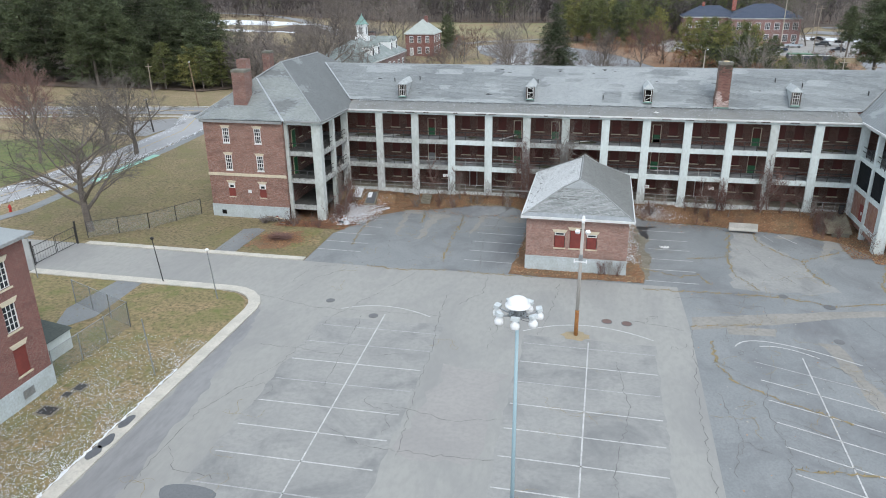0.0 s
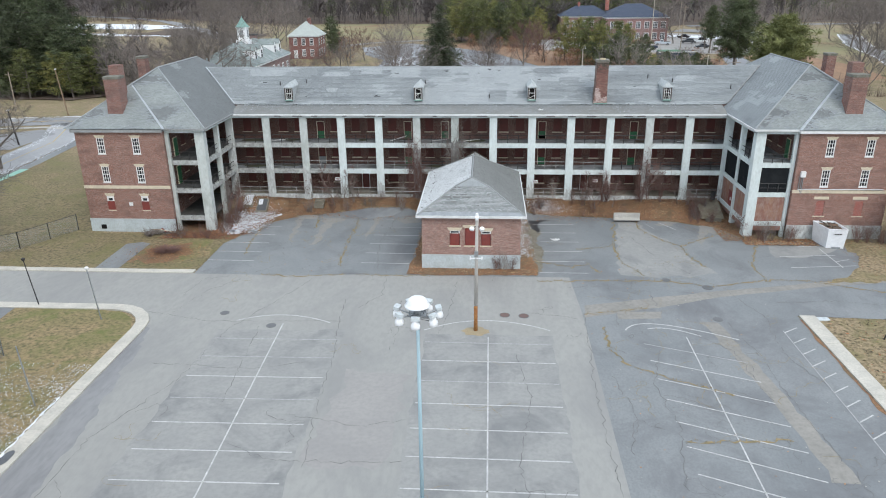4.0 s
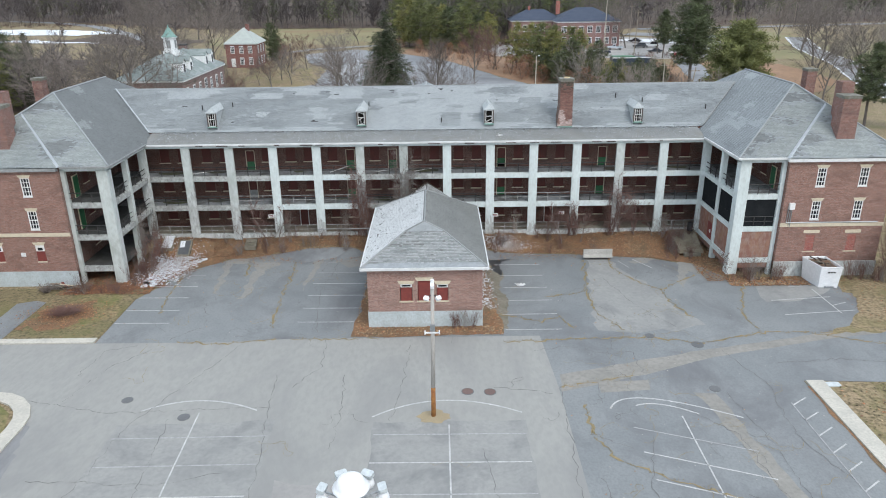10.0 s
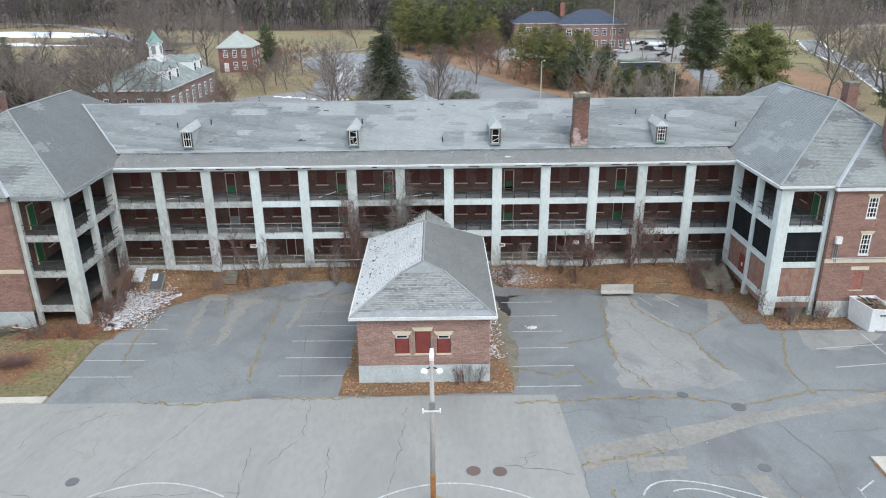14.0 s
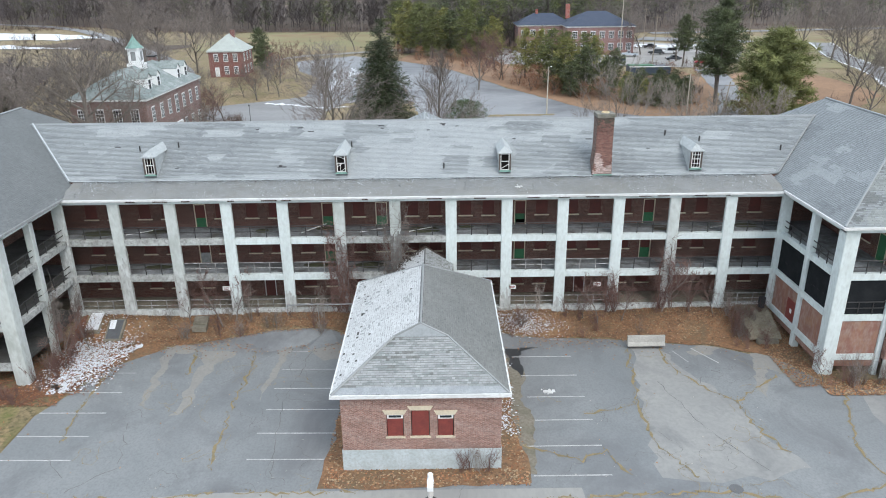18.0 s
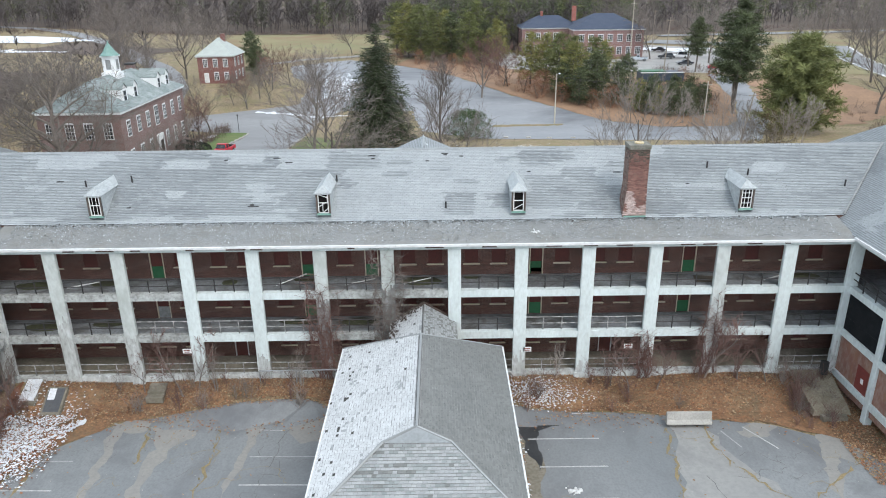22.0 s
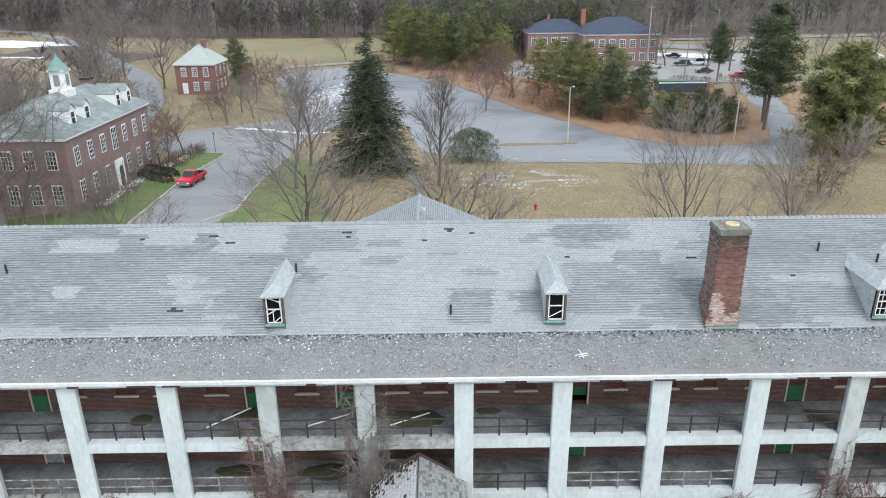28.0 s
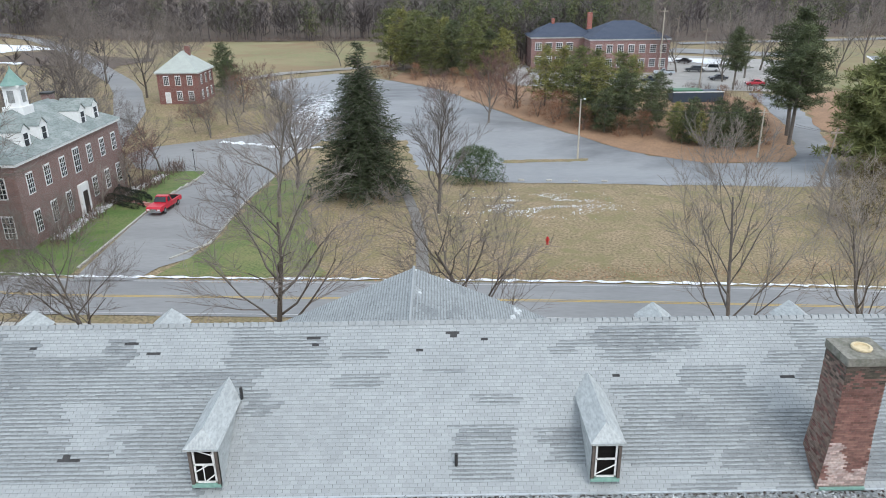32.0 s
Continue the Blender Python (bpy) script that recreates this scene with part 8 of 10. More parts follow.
mx, my = -2.95, 30.15
mast = thing("floodlight_mast", "tall faded blue mast carrying a ring of white floodlights", "light mast", (mx, my, 0))
part("pole", Build().tube([(mx, my, 0), (mx, my, 12.9)], [0.11, 0.075], 12), TEAL_PAINT, mast, "faded blue steel pole", smooth=True)
part("base_plate", Build().lathe(mx, my, [(0.35, 0.0), (0.35, 0.06), (0.16, 0.08), (0.13, 0.4)], 14), GALV, mast)
HEAD = 13.02
part("ring", Build().lathe(mx, my, [(0.36, HEAD - 0.04), (0.40, HEAD), (0.40, HEAD + 0.07), (0.36, HEAD + 0.09)], 20), GALV, mast, "galvanised lamp ring")
part("hub", Build().lathe(mx, my, [(0.12, HEAD - 0.2), (0.17, HEAD + 0.1), (0.17, HEAD + 0.36), (0.26, HEAD + 0.48)], 14), GALV, mast)
part("dome", Build().lathe(mx, my, [(0.42, HEAD + 0.44), (0.56, HEAD + 0.46), (0.57, HEAD + 0.50), (0.50, HEAD + 0.53), (0.46, HEAD + 0.62), (0.40, HEAD + 0.76), (0.31, HEAD + 0.83), (0.10, HEAD + 0.86)], 28), LAMP_WHITE, mast, "white domed cover with a brim", smooth=True)
for k in range(4):
    a = radians(20 + 90 * k)
    part("strut", Build().tube([(mx + 0.38 * math.cos(a), my + 0.38 * math.sin(a), HEAD + 0.05), (mx + 0.3 * math.cos(a), my + 0.3 * math.sin(a), HEAD + 0.46)], 0.025, 6), GALV, mast)
for k in range(7):
    a = radians(-90 + 360 / 7 * k)
    px, py = mx + 0.95 * math.cos(a), my + 0.95 * math.sin(a)
    arm = part("arm", Build().tube([(mx + 0.4 * math.cos(a), my + 0.4 * math.sin(a), HEAD + 0.05), (px, py, HEAD + 0.2)], 0.035, 6), GALV, mast)
    box = Build().post(-0.19, 0.19, -0.13, 0.13, -0.07, 0.08, 0.04).moved(Matrix.Translation((px, py, HEAD + 0.27)) @ Matrix.Rotation(a + 1.57, 4, "Z") @ Matrix.Rotation(-0.2, 4, "X"))
    part("ballast_box", box, LAMP_GREY, arm, "pale grey ballast housing")
    part("floodlight", Build().lathe(px, py, [(0.13, HEAD - 0.2), (0.19, HEAD - 0.17), (0.205, HEAD - 0.08), (0.19, HEAD + 0.02), (0.12, HEAD + 0.12), (0.10, HEAD + 0.2)], 18), LAMP_WHITE, arm, "white bell-shaped floodlight", smooth=True)
b = Build()
for k in range(14):
    a, w = rng.uniform(0, 6.3), rng.uniform(0.3, 0.75)
    b.tube([(mx + 0.25 * math.cos(a), my + 0.25 * math.sin(a), HEAD + 0.1), (mx + 0.4 * math.cos(a), my + 0.4 * math.sin(a), HEAD + rng.uniform(-0.05, 0.15)), (mx + w * math.cos(a + 0.3), my + w * math.sin(a + 0.3), HEAD + rng.uniform(-0.4, 0.1))], 0.013, 4)
part("loose_cable", b, IRON, mast)

px, py = -0.72, 53.55
pole = thing("utility_pole", "leaning timber pole, rust-stained at its foot, with small lamps", "pole", (px, py, 0))
part("shaft", Build().tube([(px, py, 2.3), (px + 0.05, py + 0.2, 9.7)], [0.15, 0.12], 10), surface("bleached_pole", (0.50, 0.48, 0.45), (0.42, 0.40, 0.37), (0.3, 0.27, 0.24), stretch=(3, 3, 0.4), fine=9), pole, "bleached grey timber shaft", smooth=True)
part("rusty_sleeve", Build().tube([(px, py, -0.1), (px, py, 2.35)], [0.17, 0.152], 10), RUST, pole, "orange rusty lower sleeve", smooth=True)
hx, hy = px + 0.05, py + 0.2
part("camera_housing", Build().tube([(hx, hy, 9.7), (hx, hy, 10.05)], [0.14, 0.1], 10).box(hx - 0.12, hx + 0.12, hy - 0.55, hy - 0.1, 9.65, 9.85), LAMP_WHITE, pole, "white lamp head")
for s in (-1, 1):
    arm = part("lamp_arm", Build().tube([(hx, hy, 9.0), (hx + s * 0.35, hy - 0.25, 8.95)], 0.04, 6), IRON, pole)
    m = Matrix.Translation((hx + s * 0.38, hy - 0.35, 8.9)) @ Euler((0.6, 0, s * 0.5)).to_matrix().to_4x4()
    part("lamp", Build().post(-0.16, 0.16, -0.14, 0.14, -0.1, 0.1, 0.03).moved(m), LAMP_WHITE, arm, "white square lamp")
part("junction_box", Build().box(px - 0.14, px + 0.18, py - 0.22, py - 0.1, 6.6, 7.05), GALV, pole)
part("crossbar", Build().box(px - 0.5, px + 0.5, py - 0.16, py - 0.1, 6.42, 6.5).box(px - 0.5, px - 0.42, py - 0.2, py - 0.06, 6.38, 6.6).box(px + 0.42, px + 0.5, py - 0.2, py - 0.06, 6.38, 6.6), LAMP_WHITE, pole)
GRIT = surface("yellow_grit", (0.36, 0.29, 0.18), (0.29, 0.24, 0.16), (0.2, 0.16, 0.1), fine=12, bump=0.02)
b = Build()
for ring, (r0, h) in enumerate(((1.05, 0.045), (0.6, 0.09), (0.2, 0.13))):
    b.v += [(px + r0 * (1 + 0.18 * math.sin(2.3 * i + ring)) * math.cos(i * math.pi / 9), py + 0.75 * r0 * (1 + 0.15 * math.cos(1.7 * i)) * math.sin(i * math.pi / 9), h) for i in range(18)]
b.f = [(r * 18 + i, r * 18 + (i + 1) % 18, (r + 1) * 18 + (i + 1) % 18, (r + 1) * 18 + i) for r in range(2) for i in range(18)] + [tuple(range(36, 54))]
b.m = [0] * len(b.f)
solid("grit_mound", b, GRIT, "low mound of yellowish grit round the pole foot", "mound")

b = Build()
prof = [(-0.3, 0), (-0.3, 0.08), (-0.14, 0.32), (-0.08, 0.84), (0.08, 0.84), (0.14, 0.32), (0.3, 0.08), (0.3, 0)]
b.v = [(x, 81.6 + u, 0.3 + h) for x in (14.8, 17.8) for u, h in prof]
b.f = [(i, i + 8, (i + 1) % 8 + 8, (i + 1) % 8) for i in range(8)] + [tuple(range(8)), tuple(range(15, 7, -1))]
b.m = [0] * len(b.f)
solid("concrete_barrier", b, CONCRETE, "precast grey concrete road barrier by the leaf bank", "barrier")

# white skip-like shed with a rusted roof
sh = thing("storage_bin", "white metal rubbish skip with rusted debris in its open top", "container", (36.2, 75.0, 0.03))
foot = [(35.5, 73.75), (37.15, 73.5), (37.0, 76.15), (35.05, 76.15)]
brim = [(x + (x - 36.2) * 0.12, y + (y - 74.95) * 0.1) for x, y in foot]
b = Build()
for i in range(4):
    k = (i + 1) % 4
    b.hexa([(*foot[i], 0.03), (*foot[k], 0.03), (36.2 + (foot[k][0] - 36.2) * 0.92, 74.95 + (foot[k][1] - 74.95) * 0.95, 0.03), (36.2 + (foot[i][0] - 36.2) * 0.92, 74.95 + (foot[i][1] - 74.95) * 0.95, 0.03)],
           [(*brim[i], 2.1), (*brim[k], 2.1), (36.2 + (brim[k][0] - 36.2) * 0.92, 74.95 + (brim[k][1] - 74.95) * 0.95, 2.1), (36.2 + (brim[i][0] - 36.2) * 0.92, 74.95 + (brim[i][1] - 74.95) * 0.95, 2.1)])
part("body", b, LAMP_WHITE, sh, "white metal body")
b = Build()
for i in range(4):
    k = (i + 1) % 4
    b.tube([(*brim[i], 2.12), (*brim[k], 2.12)], 0.06, 6)
part("rim", b, LAMP_WHITE, sh)
SCRAP = surface("rusted_scrap", (0.17, 0.14, 0.12), (0.26, 0.15, 0.09), (0.06, 0.05, 0.045), wide=1.5, fine=6, bump=0.02)
part("debris", Build().hexa([(36.2 + (x - 36.2) * 0.9, 74.95 + (y - 74.95) * 0.93, 0.9) for x, y in foot], [(36.2 + (x - 36.2) * 0.9, 74.95 + (y - 74.95) * 0.93, 1.95) for x, y in brim]), SCRAP, sh, "dark rusted debris")
rb = random.Random(61)
for i in range(16):
    x, y, a, ln = rb.uniform(35.6, 36.8), rb.uniform(74.2, 75.7), rb.uniform(0, 6.3), rb.uniform(0.3, 0.7)
    b = Build().hexa([(-ln, -0.08, 0), (ln, -0.06, 0), (ln, 0.07, 0), (-ln, 0.05, 0)], [(-ln, -0.08, 0.04), (ln, -0.06, 0.05), (ln, 0.07, 0.05), (-ln, 0.05, 0.04)])
    part("scrap_board", b.moved(Matrix.Translation((x, y, 2.0 + 0.012 * i)) @ Matrix.Rotation(a, 4, "Z") @ Matrix.Rotation(rb.gauss(0, 0.12), 4, "Y")), (SCRAP, DARK_ROT, MOSSY)[i % 3], sh)
for i in range(3):
    part("faded_mark", Build().box(36.0 + 0.26 * i, 36.16 + 0.26 * i, 73.4, 73.46, 1.6, 1.7), IRON, sh)
part("foot_bracket", Build().box(36.0, 36.8, 73.45, 73.8, 0.03, 0.2), GALV, sh)

# cellar doors under snow, by the left wing
def sloping(x, y, w, d, low, high):
    """A slab that lies on the bank."""
    c = [(x - w / 2, y - d / 2), (x + w / 2, y - d / 2), (x + w / 2, y + d / 2), (x - w / 2, y + d / 2)]
    z = [ground_z(x, y - d / 2)] * 2 + [ground_z(x, y + d / 2)] * 2
    return Build().hexa([(p[0], p[1], q + low) for p, q in zip(c, z)], [(p[0], p[1], q + high) for p, q in zip(c, z)])


for x, y, w, d, cover in ((-29.5, 85.2, 1.35, 1.9, SNOW), (-27.6, 84.5, 1.4, 1.8, ASPHALT_DARK)):
    hb = thing("cellar_hatch", "low concrete cellar hatch with a snow-covered lid" if cover is SNOW else "low concrete cellar hatch, its dark lid dusted with snow", "hatch", (x, y, ground_z(x, y)), group="cellar hatches")
    part("curb", sloping(x, y, w, d, -0.4, 0.24), MOSSY, hb, "dark mossy curb")
    part("lid", sloping(x, y, w - 0.3, d - 0.3, 0.2, 0.3), cover, hb)
    if cover is not SNOW:
        part("snow_cover", sloping(x - 0.25, y + 0.2, w - 0.9, d - 0.8, 0.29, 0.32), SNOW, hb)
        part("snow_cover", sloping(x + 0.35, y - 0.35, 0.3, d - 1.1, 0.29, 0.32), SNOW, hb)
st = thing("yard_steps", "short concrete steps sunk in leaves below the gallery", "steps", (-20.6, 84.5, 0.9))
for i in range(3):
    part("step", Build().box(-21.2, -20.0, 84.6 + 0.45 * i, 85.05 + 0.45 * i, 0.4, 0.85 + 0.2 * i), MOSSY, st)
LEAFY = surface("leaf_mould", (0.27, 0.24, 0.18), (0.20, 0.17, 0.12), (0.12, 0.09, 0.06), wide=1.2, fine=8, bump=0.03)
st = thing("yard_steps", "overgrown concrete ramp and landing by the closed wing", "steps", (25.0, 83.0, 0.9))
part("landing", Build().hexa([(25.0, 82.2, 0.3), (27.6, 82.2, 0.3), (27.8, 85.9, 0.3), (24.8, 85.9, 0.3)], [(25.1, 82.3, 0.62), (27.5, 82.3, 0.66), (27.7, 85.9, 1.68), (24.9, 85.9, 1.7)]), LEAFY, st, "landing covered with tan leaf mould")
part("step", Build().box(25.5, 27.2, 81.8, 82.2, 0.0, 0.42), MOSSY, st)
solid("oil_drum", Build().lathe(27.0, 85.3, [(0.28, 1.72), (0.29, 2.1), (0.28, 2.4), (0.29, 2.65), (0.2, 2.67)], 14), IRON, "dark metal drum on the landing", "drum")
# loose rails and frames leaning at the ground-floor gallery
for x in (-13.2, -10.6):
    fr = thing("rail_frame", "pale metal rail standing before the gallery", "rail", (x, 85.6, 1.1), group="rail frames")
    part("top_bar", Build().tube([(x, 85.55, 2.35), (x + 2.9, 85.55, 2.4)], 0.05, 6), GALV, fr)
    for q in (0.0, 2.85):
        part("leg", Build().tube([(x + q, 85.55, 0.9), (x + q, 85.55, 2.38)], 0.045, 6), GALV, fr)
solid("yellow_crate", Build().post(-8.9, -8.4, 86.9, 87.3, 1.75, 2.05, 0.03), YELLOW, "small yellow crate in the gallery", "crate")
for x, z, mat_, lab in ((-18.3, 3.6, WHITE_PAINT, "white notice board"), (13.1, 3.55, WHITE_PAINT, "white notice board"), (5.9, 3.4, WHITE_PAINT, "white notice board")):
    s = thing("notice_board", "small white notice with red lines above the ground floor", "sign", (x, 86.05, z), group="notices")
    part("board", Build().box(x - 0.3, x + 0.3, 86.0, 86.04, z, z + 0.35), mat_, s)
    part("lettering", Build().box(x - 0.22, x + 0.22, 85.985, 85.998, z + 0.2, z + 0.27).box(x - 0.18, x + 0.18, 85.985, 85.998, z + 0.08, z + 0.13), RED_BOARD, s)
for x, y in ((18.6, 0),):
    z = ROOMS[2]
    solid("fallen_board", Build().hexa([(x - 0.9, 87.0, z + 0.01), (x + 1.1, 86.8, z + 0.01), (x + 1.2, 87.9, z + 0.01), (x - 0.7, 88.1, z + 0.01)], [(x - 0.9, 87.0, z + 0.04), (x + 1.1, 86.8, z + 0.04), (x + 1.2, 87.9, z + 0.06), (x - 0.7, 88.1, z + 0.06)]),
          surface("sodden_board", (0.13, 0.11, 0.085), (0.10, 0.085, 0.065), (0.06, 0.05, 0.04)), "fallen brown board on the gallery floor", "board")
for x0_, x1_, fl in ((-11.8, -9.8, 2), (-6.9, -4.9, 2), (-2.8, -0.9, 2), (-26.5, -24.6, 2), (22.6, 24.8, 2)):
    z = ROOMS[fl]
    solid("fallen_plank", Build().tube([(x0_, 87.2, z + 0.06), (x1_, 88.2, z + (0.5 if x0_ < -11 and x0_ > -12 else 0.07))], 0.045, 4), WHITE_TRIM, "loose pale plank lying in the gallery", "plank")
MOSS = surface("moss_and_debris", (0.075, 0.085, 0.04), (0.05, 0.05, 0.03), (0.03, 0.03, 0.022), wide=0.8, fine=5, bump=0.03)
for k, fl, u0, u1, v0, v1 in ((0, 2, 0.3, 3.4, 0.5, 1.9), (1, 2, 0.9, 3.0, 0.9, 1.9), (3, 2, 1.2, 2.3, 0.9, 1.9), (4, 2, 1.6, 3.6, 1.4, 2.2), (6, 2, 0.2, 3.2, 0.4, 1.9), (6, 1, 0.2, 3.4, 0.3, 1.9), (5, 1, 0.4, 3.2, 0.6, 2.0), (0, 1, 0.3, 3.4, 0.4, 1.9), (12, 2, 0.6, 2.8, 0.7, 1.8), (4, 1, 0.4, 3.3, 1.0, 2.0), (7, 2, 0.2, 1.5, 1.5, 2.1), (1, 1, 0.5, 2.8, 1.0, 1.9)):
    x0_, z = col_left(k) + 0.95, ROOMS[fl]
    n = 22
    rim = [(x0_ + (u0 + u1) / 2 + (u1 - u0) / 2 * math.cos(a) * (1 + 0.3 * noise.noise(Vector((k, fl, 2 * math.cos(a) + 5)))), 86.6 + (v0 + v1) / 2 + (v1 - v0) / 2 * math.sin(a) * (1 + 0.4 * noise.noise(Vector((3 * math.sin(a), k, fl))))) for a in [2 * math.pi * i / n for i in range(n)]]
    cx_, cy_ = x0_ + (u0 + u1) / 2, 86.6 + (v0 + v1) / 2
    b = Build().add([(x, min(y, 88.8), z + 0.006) for x, y in rim] + [(cx_ + (x - cx_) * 0.6, cy_ + (min(y, 88.8) - cy_) * 0.6, z + 0.03 + 0.05 * rng.random()) for x, y in rim] + [(cx_, cy_, z + 0.06)],
                    [(i, (i + 1) % n, n + (i + 1) % n, n + i) for i in range(n)] + [(n + i, n + (i + 1) % n, 2 * n) for i in range(n)])
    solid("moss_mat", b, MOSS, "mossy debris on the gallery floor", "moss", kind="stuff")

solid("cover_slab", Build().post(27.5, 28.5, 56.45, 57.05, 0.03, 0.14, 0.08), LAMP_GREY, "pale concrete cover slab at the walk's end", "slab")
rp = random.Random(93)
b = Build()
for _ in range(46):
    x, y, a, ln = rp.gauss(-36.6, 0.9), rp.gauss(75.7, 0.35), rp.gauss(0.1, 0.6), rp.uniform(0.5, 1.7)
    z = 0.08 + rp.random() * 0.35
    d = Vector((math.cos(a), math.sin(a) * 0.6, rp.gauss(0.05, 0.12)))
    p = Vector((x, min(y, 76.2), z))
    b.tube([p - d * ln * 0.5, p + Vector((0, 0, rp.uniform(0, 0.08))), p + d * ln * 0.5], [0.035, 0.028, 0.012], 5, mi=rp.randrange(2))
solid("branch_pile", b, [TWIG_PALE, BARK], "pile of pale broken branches against the plinth", "branches", at=(-36.6, 75.7, 0.05))
for x, y, a, l_, mt in ((-37.1, 75.9, 0.5, 1.1, WOOD), (-36.3, 75.75, -0.7, 0.9, RED_BOARD), (-36.0, 75.6, 0.2, 1.2, CREAM_STONE)):
    solid("loose_board", Build().post(-l_ / 2, l_ / 2, -0.09, 0.09, 0.0, 0.03, 0.01).moved(Matrix.Translation((x, y, 0.5)) @ Matrix.Rotation(a, 4, "Z") @ Matrix.Rotation(0.25, 4, "Y")), mt, "loose board lying on the branch pile", "board", group="loose boards")
solid("marker_cross", Build().box(-0.55, 0.55, -0.04, 0.04, 0.0, 0.03).box(-0.04, 0.04, -0.5, 0.5, 0.03, 0.06).box(-0.3, 0.6, -0.25, -0.19, 0.0, 0.03).moved(Matrix.Translation((6.3, 87.16, 12.07)) @ Matrix.Rotation(0.22, 4, "X") @ Matrix.Rotation(0.25, 4, "Z") @ Matrix.Diagonal((0.55, 0.6, 1, 1))), WHITE_PAINT, "crossed white laths on the gallery roof", "laths")

# low lamp posts and signs round the lawns
def lamp_post(x, y, h, label, lean=0.0, head=True, mat_=IRON):
    t = thing("lamp_post", label, "lamp post", (x, y, ground_z(x, y)), group="lamp posts")
    z = ground_z(x, y)
    part("pole", Build().tube([(x, y, z - 0.1), (x + lean, y, z + h)], [0.055, 0.04], 8), mat_, t)
    if head:
        part("head", Build().lathe(x + lean, y, [(0.07, z + h), (0.16, z + h + 0.12), (0.17, z + h + 0.22), (0.05, z + h + 0.3)], 12), LAMP_WHITE if mat_ is GALV else IRON, t)
    return t


lamp_post(-39.5, 56.9, 4.3, "thin dark lamp post on the lawn", -0.5)
lamp_post(-32.5, 54.4, 4.6, "thin galvanised post on the lawn", -0.4, True, GALV)
lamp_post(-30.4, 41.5, 4.6, "thin galvanised post on the lawn", -0.3, False, GALV)
lamp_post(-52.2, 55.5, 4.5, "thin galvanised post by the gate", -0.2, False, GALV)
lamp_post(-34.5, 27.5, 4.6, "thin galvanised post on the lawn", -0.3, False, GALV)
lamp_post(31.2, 53.4, 4.6, "leaning dark lamp post with a pale head", 0.9, True)
lamp_post(-41.0, 185.5, 3.4, "black garden lamp post beside the drive", 0, True)
lamp_post(-42.6, 160.4, 3.0, "black garden lamp post by the hedge", 0, True)
lamp_post(-43.6, 166.0, 3.0, "black garden lamp post on the lawn", 0, True)


# chain-link fences and the iron gate
LINK = bpy.data.materials.new("chain_link")
LINK.use_nodes = True
_n, _l = LINK.node_tree.nodes, LINK.node_tree.links.new
_bs = _n["Principled BSDF"]
_bs.inputs["Base Color"].default_value, _bs.inputs["Roughness"].default_value = (0.25, 0.26, 0.26, 1), 0.6
_bs.inputs["Alpha"].default_value = 0.28


def chain_fence(path, h, label, posts=IRON, gap=2.8):
    f = thing("chain_link_fence", label, "fence", (*path[0], ground_z(*path[0])))
    for (xa, ya), (xb, yb) in zip(path, path[1:]):
        d = math.hypot(xb - xa, yb - ya)
        n = max(1, round(d / gap))
        za, zb = ground_z(xa, ya), ground_z(xb, yb)
        part("mesh", Build().add([(xa, ya, za + 0.05), (xb, yb, zb + 0.05), (xb, yb, zb + h), (xa, ya, za + h)], [(0, 1, 2, 3)]), LINK, f, "see-through wire mesh")
        part("top_rail", Build().tube([(xa, ya, za + h), (xb, yb, zb + h)], 0.025, 6), posts, f)
        for i in range(n + 1):
            x, y = xa + (xb - xa) * i / n, ya + (yb - ya) * i / n
            part("post", Build().tube([(x, y, ground_z(x, y) - 0.1), (x, y, ground_z(x, y) + h + 0.06)], 0.045, 6), posts, f)


chain_fence([(-37.2, 39.6), (-36.9, 48.0)], 2.3, "chain-link fence beside the neighbouring building", GALV, 2.8)
chain_fence([(-36.9, 48.0), (-44.6, 51.2)], 2.3, "chain-link fence across the path", GALV, 2.6)
chain_fence([(-55, 66.5), (-50.0, 70.6), (-46.8, 76.6)], 1.9, "low dark chain-link fence across the lawn", IRON, 2.9)
gt = thing("iron_gate", "double-leaf black iron gate across the drive", "gate", (-54.9, 58.6, 0))
for y in (58.3, 64.7):
    part("gate_post", Build().post(-55.0, -54.84, y - 0.08, y + 0.08, -0.1, 2.6, 0.02), IRON, gt)
for ya, yb in ((58.5, 61.4), (61.6, 64.5)):
    b = Build()
    for z in (0.2, 1.1, 2.0):
        b.tube([(-54.9, ya, z), (-54.9, yb, z)], 0.035, 6)
    for y in (ya, yb):
        b.tube([(-54.9, y, 0.15), (-54.9, y, 2.05)], 0.035, 6)
    leaf = part("gate_leaf", b, IRON, gt)
    for i in range(1, 8):
        y = ya + (yb - ya) * i / 8
        part("bar", Build().tube([(-54.9, y, 0.2), (-54.9, y, 2.0)], 0.012, 4), IRON, leaf)

